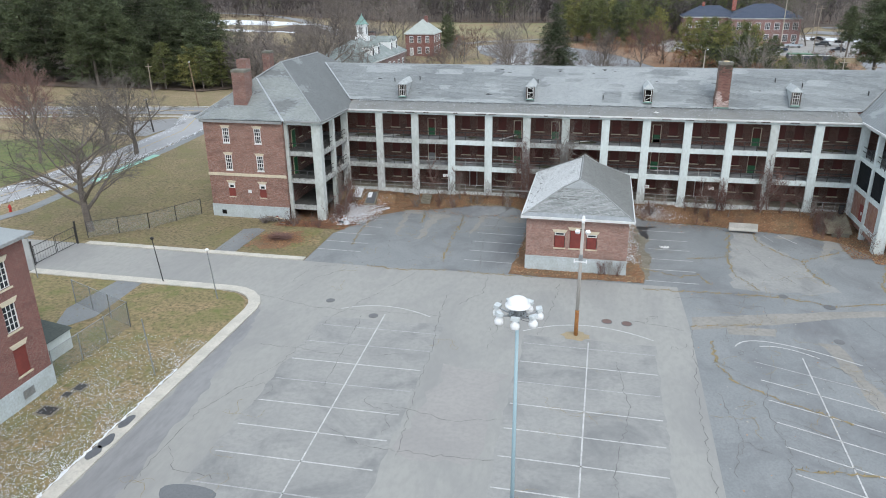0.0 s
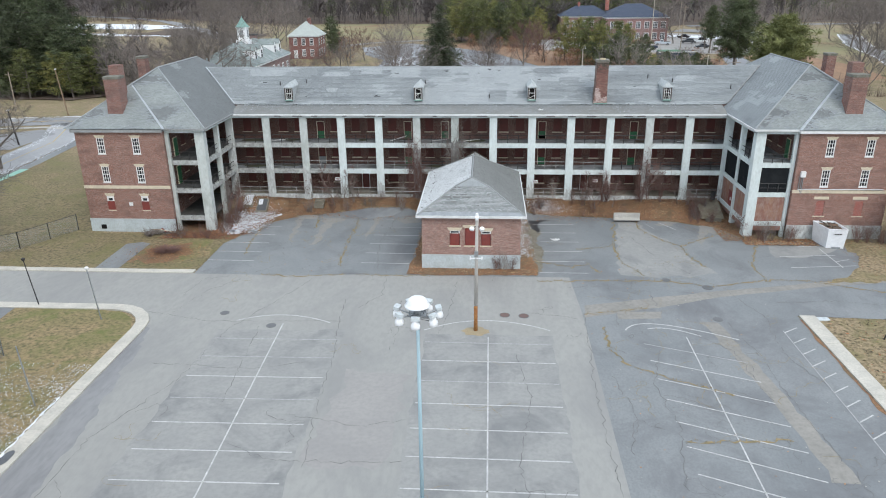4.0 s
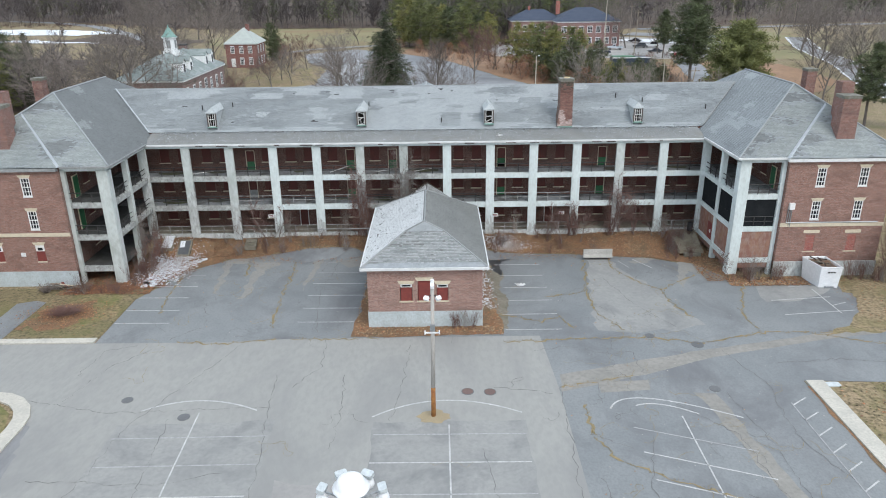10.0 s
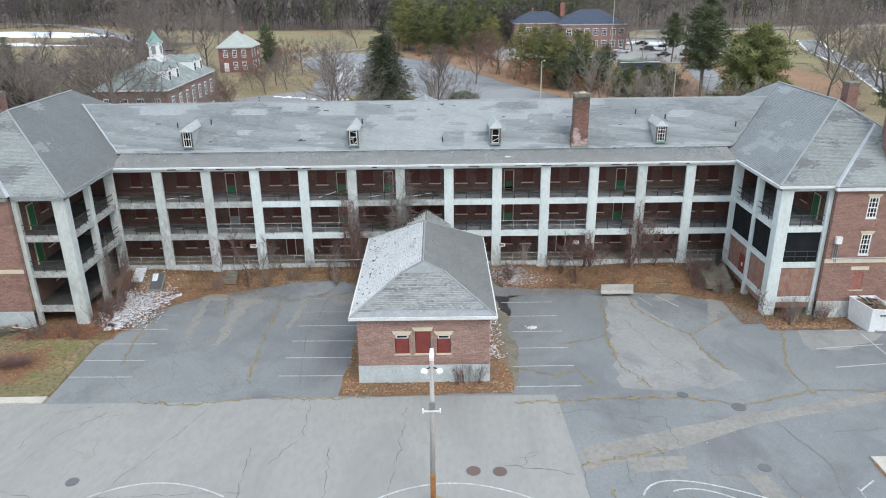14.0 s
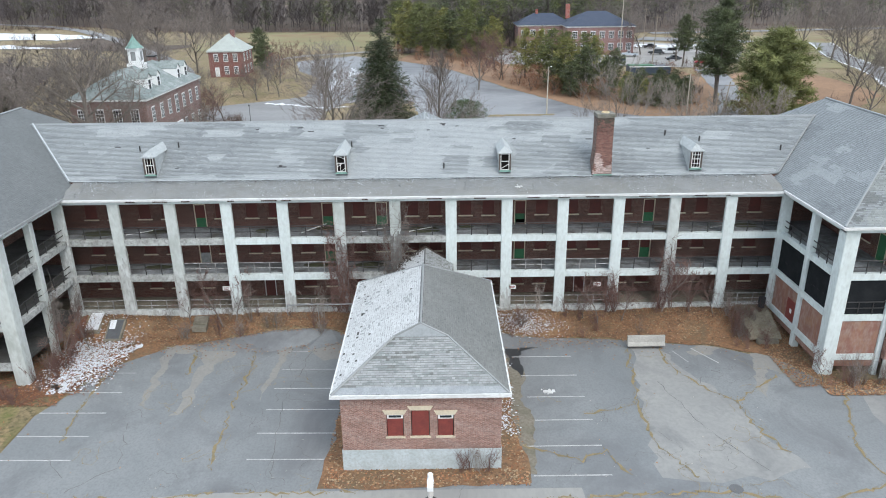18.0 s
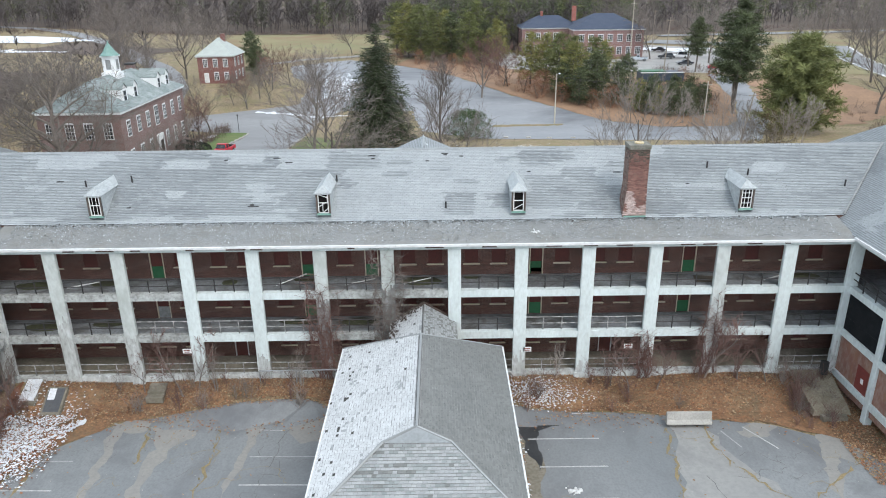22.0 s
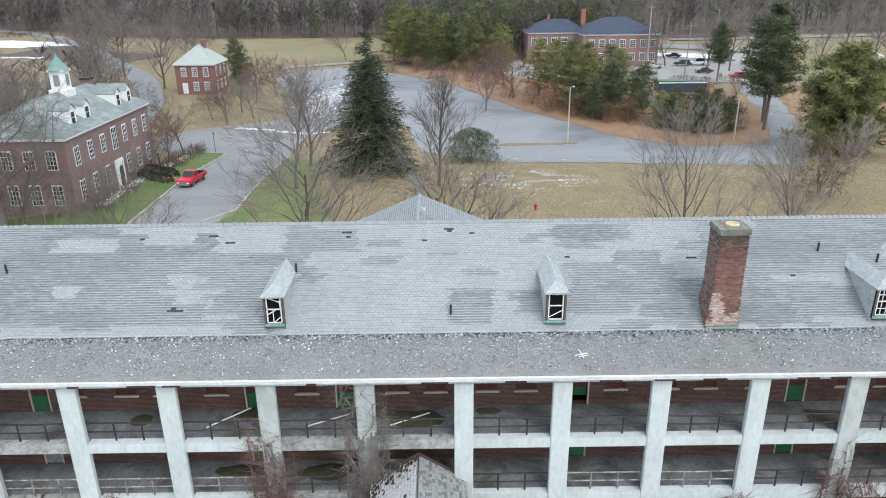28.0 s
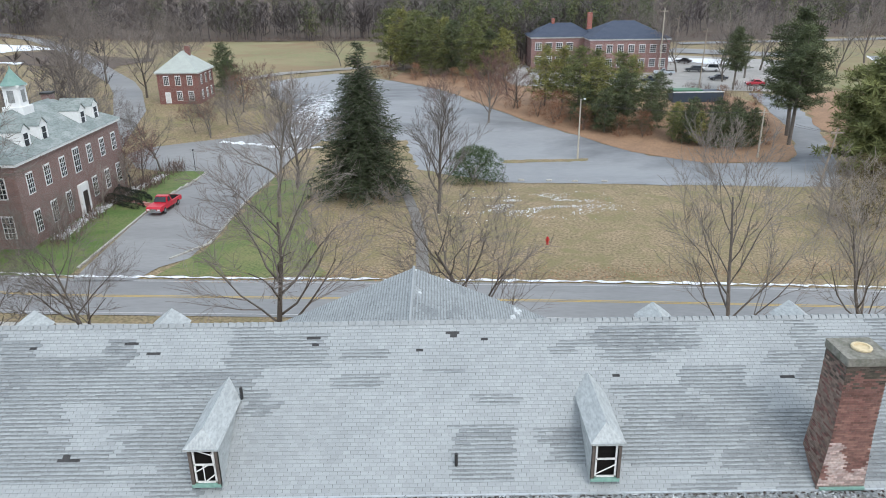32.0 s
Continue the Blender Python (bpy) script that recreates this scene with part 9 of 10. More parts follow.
# drain slabs on the lawn edge
for x, y, w, d in ((-34.8, 35.9, 1.5, 1.2), (-34.6, 38.9, 0.9, 1.1), (-34.9, 37.9, 0.7, 0.7)):
    t = thing("drain_cover", "dark square drain cover in the lawn", "drain", (x, y, 0.06), group="drain covers")
    part("surround", Build().post(x - w / 2, x + w / 2, y - d / 2, y + d / 2, 0.0, 0.11, 0.04), MOSSY, t)
    part("grate", Build().box(x - w * 0.36, x + w * 0.36, y - d * 0.36, y + d * 0.36, 0.1, 0.125), IRON, t)
for x, y in ((-28.75, 35.8), (-28.68, 33.7), (-28.72, 32.5)):
    ring = [(x + 0.36 * math.cos(a) * (1 + 0.12 * math.sin(3 * a + y)), y + 0.72 * math.sin(a) * (1 + 0.1 * math.cos(2 * a + y))) for a in [math.pi * i / 9 for i in range(18)]]
    solid("tar_patch", Build().prism(ring, 0.1, 0.168), ASPHALT_DARK, "dark tar patch in the kerb walk", "patch", kind="structure")

# creepers on the columns and brush along the galleries
def creeper(k, z1, seed, y=F, place=None):
    r = random.Random(seed)
    b = Build()
    x0_ = 0.0 if place else col_left(k)
    for s in range(12 if k == 11 or place else 18):
        x, z = x0_ + r.uniform(-0.15, 1.05), r.uniform(0.8, 1.3)
        pts = [(x, y - 0.03, z)]
        top = z1 * r.uniform(0.55, 1.05)
        while z < top:
            z += 0.6
            x = min(x0_ + 1.5, max(x0_ - 0.6, x + r.gauss(0, 0.2)))
            pts.append((x, y - 0.04 - 0.12 * r.random(), z))
        b.tube(pts, [0.03 * (1 - i / (len(pts) + 1)) + 0.006 for i in range(len(pts))], 3, cap=False)
        for p in pts[2:]:
            for _ in range(6):
                d = Vector((r.gauss(0, 0.55), -abs(r.gauss(0, 0.3)), r.gauss(0.1, 0.45)))
                b.tube([p, Vector(p) + d], [0.012, 0.004], 3, cap=False)
    if place:
        b = b.moved(place)
    return solid("creeper", b, TWIG_RED if seed % 2 else TWIG, "leafless creeper climbing a white column", "creeper")


for k, z1, seed in ((5, 9.5, 1), (6, 10.5, 2), (11, 7.2, 3), (10, 4.4, 5)):
    creeper(k, z1, seed)
for y, z1, seed in ((81.3, 5.6, 8), (84.6, 4.0, 10)):
    creeper(0, z1, seed, 0.0, Matrix.Translation((-30.86, y, 0)) @ Matrix.Rotation(math.pi / 2, 4, "Z"))
b_src = [shrub(40 + i, 2.0, 1.1, 13, 0.009) for i in range(4)]
bushes = []
for i, (mt, lab) in enumerate(((TWIG_RED, "leafless reddish shrub in the leaf bank"), (TWIG, "leafless grey shrub in the leaf bank"), (TWIG_PALE, "pale dead shrub in the leaf bank"), (TWIG_RED, "leafless reddish bramble in the leaf bank"))):
    t = thing("bare_shrub", lab, "shrub", group="shrubs along the galleries")
    part("crown", b_src[i], mt, t)
    bushes.append(t)
spots_ = [(rng.uniform(-24.5, -8), rng.uniform(83.8, 85.9)) for _ in range(18)] + [(rng.uniform(5, 27), rng.uniform(83.2, 85.9)) for _ in range(13)] + \
         [(rng.uniform(-30.9, -29.2), rng.uniform(75.3, 84.2)) for _ in range(40)] + [(rng.uniform(-35, -30.2), rng.uniform(74.3, 75.8)) for _ in range(14)] + \
         [(rng.uniform(23.5, 27.4), rng.uniform(80.8, 85)) for _ in range(16)] + [(rng.uniform(23.9, 25.2), rng.uniform(81.8, 85.4)) for _ in range(10)] + [(rng.uniform(28, 34), rng.uniform(75.2, 76.1)) for _ in range(14)] + [(rng.uniform(39, 43.5), rng.uniform(74.6, 76)) for _ in range(14)] + \
         [(1.4, 66.5), (2.0, 66.45), (0.9, 66.5), (2.6, 66.5)]
for i, (x, y) in enumerate(spots_):
    s = rng.uniform(0.5, 1.25) * (0.68 if x < -28 else 1)
    if i < len(bushes):
        bushes[i].matrix_basis = Matrix.LocRotScale((x, y, ground_z(x, y)), Euler((0, 0, rng.uniform(0, 6))), (s, s, s))
    else:
        again(bushes[rng.choice((0, 0, 3, 3, 1) if x < -28 else (0, 0, 1, 1, 2, 3))], x, y, rng.uniform(0, 6), s, rng.uniform(0.8, 1.4))
sap = plant("sapling", bare_tree(51, 5, 0.5, 0.06, 8, 0.2, 0.8, 3, 0.01), (TWIG, TWIG_RED), "leafless sapling before the galleries", "sapling", -17.6, 85.3, group="saplings")
for x, y, a, s in ((-21.5, 85.4, 1, 0.8), (-18.6, 85.0, 2, 1.1), (13.2, 85.2, 3, 1.05), (15.2, 85.3, 4, 0.9), (18.6, 85.6, 5, 1.2), (20.9, 85.2, 0.5, 0.9), (22.9, 85.0, 1.5, 0.8), (-5.4, 85.2, 2.5, 0.9), (11.9, 85.4, 0.2, 0.7), (-29.2, 79.2, 0.8, 0.9), (-28.8, 82.4, 1.8, 0.8), (27.9, 76.0, 2.1, 0.7)):
    again(sap, x, y, a, s)
# a dead shrub on the lawn
lawn_shrub = solid("brush_pile", shrub(77, 1.3, 2.6, 230, 0.018), TWIG_RED, "low reddish heap of dead brush on the lawn", "brush")
lawn_shrub.matrix_basis = Matrix.LocRotScale((-33.6, 70.2, 0.06), None, (1.3, 1.0, 0.5))
corner_bush = solid("overgrown_bush", shrub(81, 6.0, 2.4, 120, 0.012), TWIG_RED, "tall tangled leafless bush against the brick corner", "bush")
corner_bush.location = (43.2, 75.0, 0.05)
bp = solid("brush_pile", shrub(78, 0.9, 1.4, 40, 0.02), TWIG, "pile of broken branches by the plinth", "brush")
bp.location = (-37.6, 74.9, 0.06)

# ---------------------------------------------------------------- the neighbouring brick building
nb = thing("neighbour_building", "brick building with boarded lower windows and a pale plinth", "building", (-48, 25, 0))
b = Build()
wins = [(36.3, 37.4, 8.4, 10.2), (36.3, 37.4, 5.4, 7.3), (36.3, 37.4, 2.2, 4.2), (32.0, 33.1, 8.4, 10.2), (32.0, 33.1, 5.4, 7.3), (32.0, 33.1, 2.2, 4.2)]
ysw = sorted({5.0, 39.1, *(v for w in wins for v in w[:2])})
for ya, yb in zip(ysw, ysw[1:]):
    mid, z = (ya + yb) / 2, 1.6
    for w in sorted((w for w in wins if w[0] <= mid <= w[1]), key=lambda w: w[2]):
        b.box(-37.2, -36.8, ya, yb, z, w[2])
        z = w[3]
    b.box(-37.2, -36.8, ya, yb, z, 11.4)
b.box(-60, -37.2, 38.7, 39.1, 1.6, 11.4)
part("wall", b, BRICK_HOUSE, nb, "red brick wall")
part("plinth", Build().box(-60, -36.74, 38.7, 39.16, -0.2, 1.6).box(-37.2, -36.74, 5, 38.7, -0.2, 1.6), PLINTH, nb, "pale painted plinth")
part("vent", Build().box(-36.75, -36.71, 36.2, 37.2, 0.5, 1.1), GALV, nb)
for ya, yb, za, zb in wins:
    boarded = za < 3
    w = part("window", Build().box(-36.83, -36.72, ya - 0.1, yb + 0.1, za - 0.12, za), CREAM_STONE, nb, "boarded window" if boarded else "sash window with small panes")
    part("lintel", Build().hexa([(-36.86, ya, zb), (-36.74, ya, zb), (-36.74, yb, zb), (-36.86, yb, zb)], [(-36.86, ya - 0.22, zb + 0.34), (-36.74, ya - 0.22, zb + 0.34), (-36.74, yb + 0.22, zb + 0.34), (-36.86, yb + 0.22, zb + 0.34)]), CREAM_STONE, w)
    if boarded:
        part("board", Build().box(-36.92, -36.86, ya, yb, za, zb), RED_BOARD, w, "red board")
    else:
        part("pane", Build().box(-36.95, -36.93, ya, yb, za, zb), PANE, w)
        b = Build()
        for q in (0, 0.333, 0.666, 1):
            y = ya + 0.04 + (yb - ya - 0.08) * q
            b.box(-36.92, -36.88, y - 0.02 - 0.02 * (q in (0, 1)), y + 0.02 + 0.02 * (q in (0, 1)), za, zb)
        for q in (0, 0.25, 0.5, 0.75, 1):
            z = za + 0.04 + (zb - za - 0.08) * q
            b.box(-36.915, -36.885, ya, yb, z - 0.02, z + 0.02)
        part("sash", b, WHITE_PAINT, w)
r_ = Build().add([(-60.5, 4.5, 11.4), (-36.3, 4.5, 11.4), (-36.3, 39.6, 11.4), (-60.5, 39.6, 11.4), (-48.4, 17, 18.5), (-48.4, 27, 18.5)], [(0, 1, 4), (1, 2, 5, 4), (2, 3, 5), (3, 0, 4, 5), (3, 2, 1, 0)])
part("roof", r_, SLATES[1], nb, "grey slate roof")
part("gutter", Build().box(-36.5, -36.25, 4.5, 39.65, 11.25, 11.45).box(-60.5, -36.5, 39.5, 39.7, 11.25, 11.45), OLD_TRIM, nb)
ce = thing("cellar_entrance", "low white rendered cellar entrance with a dark green roof", "outbuilding", (-40.6, 42.5, 0))
part("wall", Build().box(-42.3, -39.2, 41.1, 44.0, -0.1, 1.7), WHITE_CONCRETE, ce)
part("roof", Build().hexa([(-42.5, 40.95, 1.7), (-39.05, 40.95, 1.7), (-39.05, 44.15, 1.7), (-42.5, 44.15, 1.7)], [(-42.5, 40.95, 2.3), (-39.3, 40.95, 1.8), (-39.3, 44.15, 1.8), (-42.5, 44.15, 2.3)]), surface("dark_green_roofing", (0.07, 0.085, 0.075), (0.05, 0.06, 0.055), (0.11, 0.115, 0.1), fine=6), ce)


# ---------------------------------------------------------------- beyond the building: streets, drive, lots
rng = random.Random(47)
STREET_LINE = [(-150, 118), (-107, 136), (-85, 139.5), (-60, 135.5), (-38, 132.2), (14, 129.2), (37, 127.3), (120, 119), (260, 100)]


def off_line(path, d):
    out = []
    for i, (x, y) in enumerate(path):
        ax, ay = path[max(i - 1, 0)]
        bx, by = path[min(i + 1, len(path) - 1)]
        l_ = math.hypot(bx - ax, by - ay)
        out.append((x - (by - ay) / l_ * d, y + (bx - ax) / l_ * d))
    return out


WORN_PATH = surface("worn_dirty_path", (0.205, 0.195, 0.18), (0.165, 0.155, 0.142), (0.12, 0.11, 0.095), wide=0.5, fine=3)
street = solid("street", ribbon(STREET_LINE, 8.2, 0.05, step=4), STREET, "grey two-lane street with a yellow centre line", "road", kind="structure")
for d in (-0.14, 0.14):
    part("centre_line", ribbon(off_line(STREET_LINE, d), 0.13, 0.07, step=4), YELLOW, street)
for d in (-3.6, 3.6):
    part("edge_line", ribbon(off_line(STREET_LINE, d), 0.12, 0.07, step=4), MARKING, street)
solid("pavement_walk", ribbon(off_line(STREET_LINE, -6.6), 1.6, 0.07, step=4), CONCRETE, "concrete walk behind the building", "pavement", kind="structure")
SIDE = [(-84.5, 60), (-79.5, 72), (-75.5, 84), (-74.0, 100), (-75.5, 120), (-82, 138)]
side = solid("side_street", ribbon(SIDE, 7.0, 0.05, step=4), surface("salted_asphalt", (0.33, 0.332, 0.338), (0.285, 0.288, 0.294), (0.40, 0.405, 0.41), wide=0.2, fine=3, stretch=(1, 0.3, 1), rough=0.8), "side street with patches of thin snow", "road", kind="structure")
part("centre_line", ribbon(SIDE, 0.14, 0.07, step=4), YELLOW, side)
for off in (-3.5, 2.4):
    edge_ = off_line(SIDE, off)
    def along_edge(edge_=edge_):
        k = rng.randrange(len(edge_) - 1)
        q = rng.random()
        return edge_[k][0] + (edge_[k + 1][0] - edge_[k][0]) * q + rng.gauss(0, 0.35), edge_[k][1] + (edge_[k + 1][1] - edge_[k][1]) * q
    litter("snow_crumbs", 1500, along_edge, (0.04, 0.16), [SNOW], "thin snow left along the side street", 0.06)
solid("pavement_walk", ribbon([(-72, 66), (-69.4, 74), (-69.4, 93), (-69.6, 105), (-71.2, 122)], 1.8, 0.06, step=4), ASPHALT, "dark footway beside the side street", "pavement", kind="structure")
solid("green_fabric", ribbon([(-68.9, 86), (-68.9, 101.5)], 1.3, 0.1, step=2), surface("green_fabric", (0.22, 0.46, 0.38), (0.28, 0.50, 0.42), (0.32, 0.42, 0.36), wide=0.8, fine=5), "strip of green silt fabric on the footway", "fabric", kind="structure")
flat("side_lot", [(-87, 115), (-79.5, 114), (-79, 127), (-84, 131), (-90, 126)], STREET, "small asphalt pull-in by the street", "pavement", 0.06)
flat("green_lawn", [(-120, 60), (-86, 62), (-80, 84), (-79, 106), (-94, 110), (-112, 104)], GREEN_GRASS, "green lawn across the side street", "lawn", 0.05, 8)

drive = flat("drive", [(-37.6, 135.5), (-31.4, 135.3), (-30.0, 139), (-27.6, 141.5), (-26.7, 152), (-26.9, 180), (-26.0, 196), (-21, 206), (-33, 208.5), (-42, 205), (-47.2, 203.3), (-54.9, 200.4), (-57, 196.6), (-51.7, 187.6), (-47, 185.4), (-39.4, 184.8), (-38.4, 180), (-38.4, 152), (-37.9, 139)], STREET, "grey drive between lawns", "road", 0.07, 4)
for path in ([(-38.5, 139), (-38.6, 184)], [(-29.6, 141.2), (-26.6, 146), (-26.5, 180)]):
    kerb("kerb", path, 0.25, "granite kerb along the drive", 0.2, CONCRETE, 3.0)
HALL_LAWN = surface("fresh_green_lawn", (0.082, 0.145, 0.03), (0.12, 0.17, 0.045), (0.05, 0.082, 0.02), wide=0.25, fine=3.2, bump=0.05, fleck=0.8, stain=(0.17, 0.16, 0.07), stain_size=0.3, stain_amount=0.6)
flat("green_lawn", [(-60, 137.5), (-38.6, 137), (-38.7, 184), (-40, 184.8), (-47, 185.2), (-46.4, 150)], HALL_LAWN, "green lawn before the brick hall", "lawn", 0.08, 4, rag=0.3, rag_step=2.0)
flat("green_lawn", [(-29.5, 137), (-12, 135.4), (-16, 150), (-19, 172), (-26, 180), (-26.4, 146)], GREEN_GRASS, "greenish lawn beside the drive", "lawn", 0.05, 4, rag=1.6, rag_step=2.0)
solid("footpath", ribbon([(-5.7, 173), (-4.6, 164), (-3.2, 155), (-2.3, 146), (-2.0, 136.5)], 1.35, 0.09, step=2), WORN_PATH, "narrow worn footpath over the lawn", "path", kind="structure")
for path, w in ((off_line(STREET_LINE, 4.6), 0.4), ([(-41.5, 203.6), (-34, 201.2), (-27.2, 199)], 0.9), ([(-20, 200), (-29, 198.4)], 0.5)):
    solid("snow_bank", ribbon(path, w, 0.1, step=0.7, jitter=0.9, rng=rng), SNOW, "ploughed snow along the edge", "snow", kind="structure")
far_lot = flat("far_lot", [(9.0, 173.5), (34.8, 169.6), (57.3, 166.6), (69, 189.8), (75.2, 210), (78, 232), (72, 236), (69.5, 222), (68.5, 207), (63, 191), (58.5, 186), (44.9, 185.9), (34.6, 194.2), (27.2, 203.6), (17.5, 213.7), (10.1, 223.8),
                          (0.4, 245.5), (-13.2, 262), (-28.8, 276), (-45, 262), (-40, 240), (-31.9, 225.6), (-33.2, 208.3), (-23.6, 203.3), (-6.4, 203), (-3.8, 185)], LOT_FAR, "broad pale blue-grey asphalt lot", "pavement", 0.055, 4, rag=0.7, rag_step=1.5)
flat("island", [(10.8, 187.6), (25.4, 188.6), (25.8, 190.2), (11, 190.0)], GRASS, "narrow grass island in the lot", "lawn", 0.08, 3, rag=0.5)
flat("leaf_floor", [(58.5, 186.2), (44.9, 186.1), (34.6, 194.4), (27.2, 203.8), (17.5, 213.9), (10.3, 224), (0.6, 245.7), (-13, 262.4), (-10, 276), (20, 262), (26, 240), (48, 232), (66, 232), (69.3, 222), (68.3, 207), (62.8, 191.2)], RUSTY_FLOOR,
     "brown leaf floor under the pines", "leaves", 0.1, 4)
flat("leaf_floor", [(69.6, 190), (75.6, 210), (78.4, 232), (95, 236), (108, 205), (86, 186)], RUSTY_FLOOR, "brown leafy ground beside the road", "leaves", 0.1, 5, rag=2.0, rag_step=2.0)
flat("meadow", [(-92, 298), (-50, 270), (-16, 292), (-14, 318), (-24, 368), (-88, 372)], MEADOW, "pale green meadow before the woods", "meadow", 0.12, 10, rag=5, rag_step=4.0)
solid("far_road", ribbon([(-56, 262), (-44, 277), (-13, 292)], 4.5, 0.2, step=3), STRIP, "pale lane at the meadow's foot", "road", kind="structure")
solid("far_road", ribbon([(-63, 178), (-62.5, 200), (-66, 222), (-76, 246), (-84, 262), (-126, 327), (-160, 367), (-191, 394), (-260, 430)], 6.5, 0.2, step=5), STREET, "far street curving to the woods", "road", kind="structure")
flat("snow_field", [(-230, 326), (-150, 324), (-137, 338), (-154, 348), (-230, 362)], SNOW, "snow-covered field before the woods", "snow", 0.2, 10, rag=5, rag_step=4.0)
flat("snow_field", [(-230, 288), (-128, 296), (-130, 302), (-230, 300)], SNOW, "strip of snow on the field", "snow", 0.22, 10, rag=5, rag_step=4.0)
flat("dry_field", [(-150, 300), (-100, 292), (-96, 318), (-120, 322), (-134, 340), (-146, 318)], WOOD_FLOOR, "reddish-brown dry field beside the road", "meadow", 0.18, 10, rag=5, rag_step=4.0)
PALE_LOT = surface("sun_bleached_asphalt", (0.37, 0.355, 0.33), (0.31, 0.30, 0.285), (0.24, 0.235, 0.225), wide=0.2, fine=2, stain=(0.22, 0.215, 0.21), stain_size=0.1, stain_amount=0.6)
park = flat("car_park", [(19, 250), (49, 243), (80, 236), (96, 262), (108, 292), (74, 312), (64, 296), (62, 268), (30, 276), (24, 296), (14, 282)], PALE_LOT, "pale car park round the blue-roofed building", "pavement", 0.12, 6)
flat("snow_field", [(66, 291), (84, 287), (94, 297), (72, 303)], SNOW, "old snow at the car park", "snow", 0.2, 6, rag=5, rag_step=4.0)
flat("snow_field", [(76, 318), (110, 300), (122, 308), (84, 330)], STREET, "road beyond the car park", "road", 0.2, 6)
flat("meadow", [(90, 240), (200, 200), (260, 300), (120, 330), (110, 295)], MEADOW, "wide dry meadow beyond the road", "meadow", 0.1, 14)
CROSS = [(140, 300), (126, 262), (121, 240), (117, 218), (113, 196), (109, 170), (107, 140), (106, 124)]
solid("far_road", ribbon(CROSS, 6.5, 0.16, step=4), STREET, "far street with snow at its edges", "road", kind="structure")
for d in (-3.7, 3.7):
    solid("snow_bank", ribbon(off_line(CROSS, d), 0.6, 0.2, step=0.9, jitter=0.9, rng=rng), SNOW, "ploughed snow along the far street", "snow", kind="structure")
solid("far_road", ribbon([(90, 345), (160, 352), (330, 380)], 7, 0.3, step=6), STREET, "far street before the woods", "road", kind="structure")
litter("snow_crumbs", 3800, lambda: (rng.gauss(12, 5), rng.gauss(159.5, 2.6)), (0.03, 0.14), [SNOW], "thin snow left on the lawn", 0.05, keep=lambda x, y: noise.noise(Vector((x * 0.22, y * 0.7, 1.3))) > 0.05)
litter("snow_crumbs", 3200, lambda: (rng.gauss(-45.3, 0.45), rng.uniform(148, 183)), (0.06, 0.2), [SNOW], "thin snow beside the brick hall", 0.1)
litter("snow_crumbs", 2200, lambda: (rng.gauss(-26, 2.2), rng.gauss(222, 8)), (0.1, 0.4), [SNOW], "snow under the trees", 0.2)
litter("fallen_leaves", 2600, lambda: (rng.uniform(-12, 45), rng.uniform(133, 138)), (0.04, 0.1), LEAVES[:1] + LEAVES[2:], "brown leaves along the street", 0.06, keep=lambda x, y: y > 134.5 - 0.06 * x)

for outline in ([(-1400, 470), (-330, 430), (-190, 400), (-150, 378), (-90, 374), (-26, 370), (-14, 320), (-12, 280), (30, 300), (66, 306), (74, 335), (90, 352), (330, 392), (1400, 430), (1400, 1500), (-1400, 1500)],
                [(-400, 150), (-170, 152), (-127, 163), (-113, 166), (-100, 168), (-97, 178), (-99, 200), (-104, 216), (-112, 250), (-400, 260)]):
    flat("woodland_floor", outline, WOOD_FLOOR, "brown leaf-covered woodland floor", "ground", 0.2, 24.0, rag=4, rag_step=6)

# ---------------------------------------------------------------- houses beyond
WHITE_WOOD = surface("white_timber", (0.80, 0.81, 0.81), (0.73, 0.74, 0.74), (0.6, 0.6, 0.6), wide=1, fine=6, rough=0.55, fleck=0.3)
NAVY_ROOF = surface("dark_blue_shingles", (0.045, 0.06, 0.095), (0.06, 0.075, 0.11), (0.03, 0.04, 0.06), wide=0.4, fine=4, stretch=(1, 1, 3))
GREEN_SLATE = surface("green_grey_slates", (0.205, 0.245, 0.238), (0.27, 0.31, 0.30), (0.11, 0.135, 0.13), wide=0.35, fine=3, stretch=(1, 1, 3), bump=0.01, fleck=0.8, stain=(0.38, 0.40, 0.40), stain_size=0.5, stain_amount=0.6)
PALE_SLATE = surface("pale_green_slates", (0.42, 0.46, 0.43), (0.37, 0.40, 0.38), (0.28, 0.3, 0.28), wide=0.6, fine=6, stretch=(1, 1, 3))


def simple_window(parent, side, u, y, z, w, h, x=None, label="white sash window"):
    """side 'y': on a wall facing -y at y; 'x': on a wall facing +x at x, u along y."""
    def put(b, u0, u1, d0, d1, z0, z1):
        return b.box(u0, u1, y - d1, y - d0, z0, z1) if side == "y" else b.box(x + d0, x + d1, u0, u1, z0, z1)
    f = put(Build(), u - w / 2 - 0.12, u + w / 2 + 0.12, 0.0, 0.06, z - 0.12, z + h + 0.2)
    win = part("window", f, WHITE_WOOD, parent, label)
    part("pane", put(put(Build(), u - w / 2, u + w / 2, 0.061, 0.07, z + h / 2 + 0.05, z + h), u - w / 2, u + w / 2, 0.061, 0.07, z, z + h / 2 - 0.03), PANE, win)
    b = Build()
    for q in (-0.17, 0.17):
        put(b, u + q * w - 0.035, u + q * w + 0.035, 0.07, 0.085, z, z + h)
    for q in (0.25, 0.75):
        put(b, u - w / 2, u + w / 2, 0.072, 0.083, z + q * h - 0.035, z + q * h + 0.035)
    part("muntin", b, WHITE_WOOD, win)


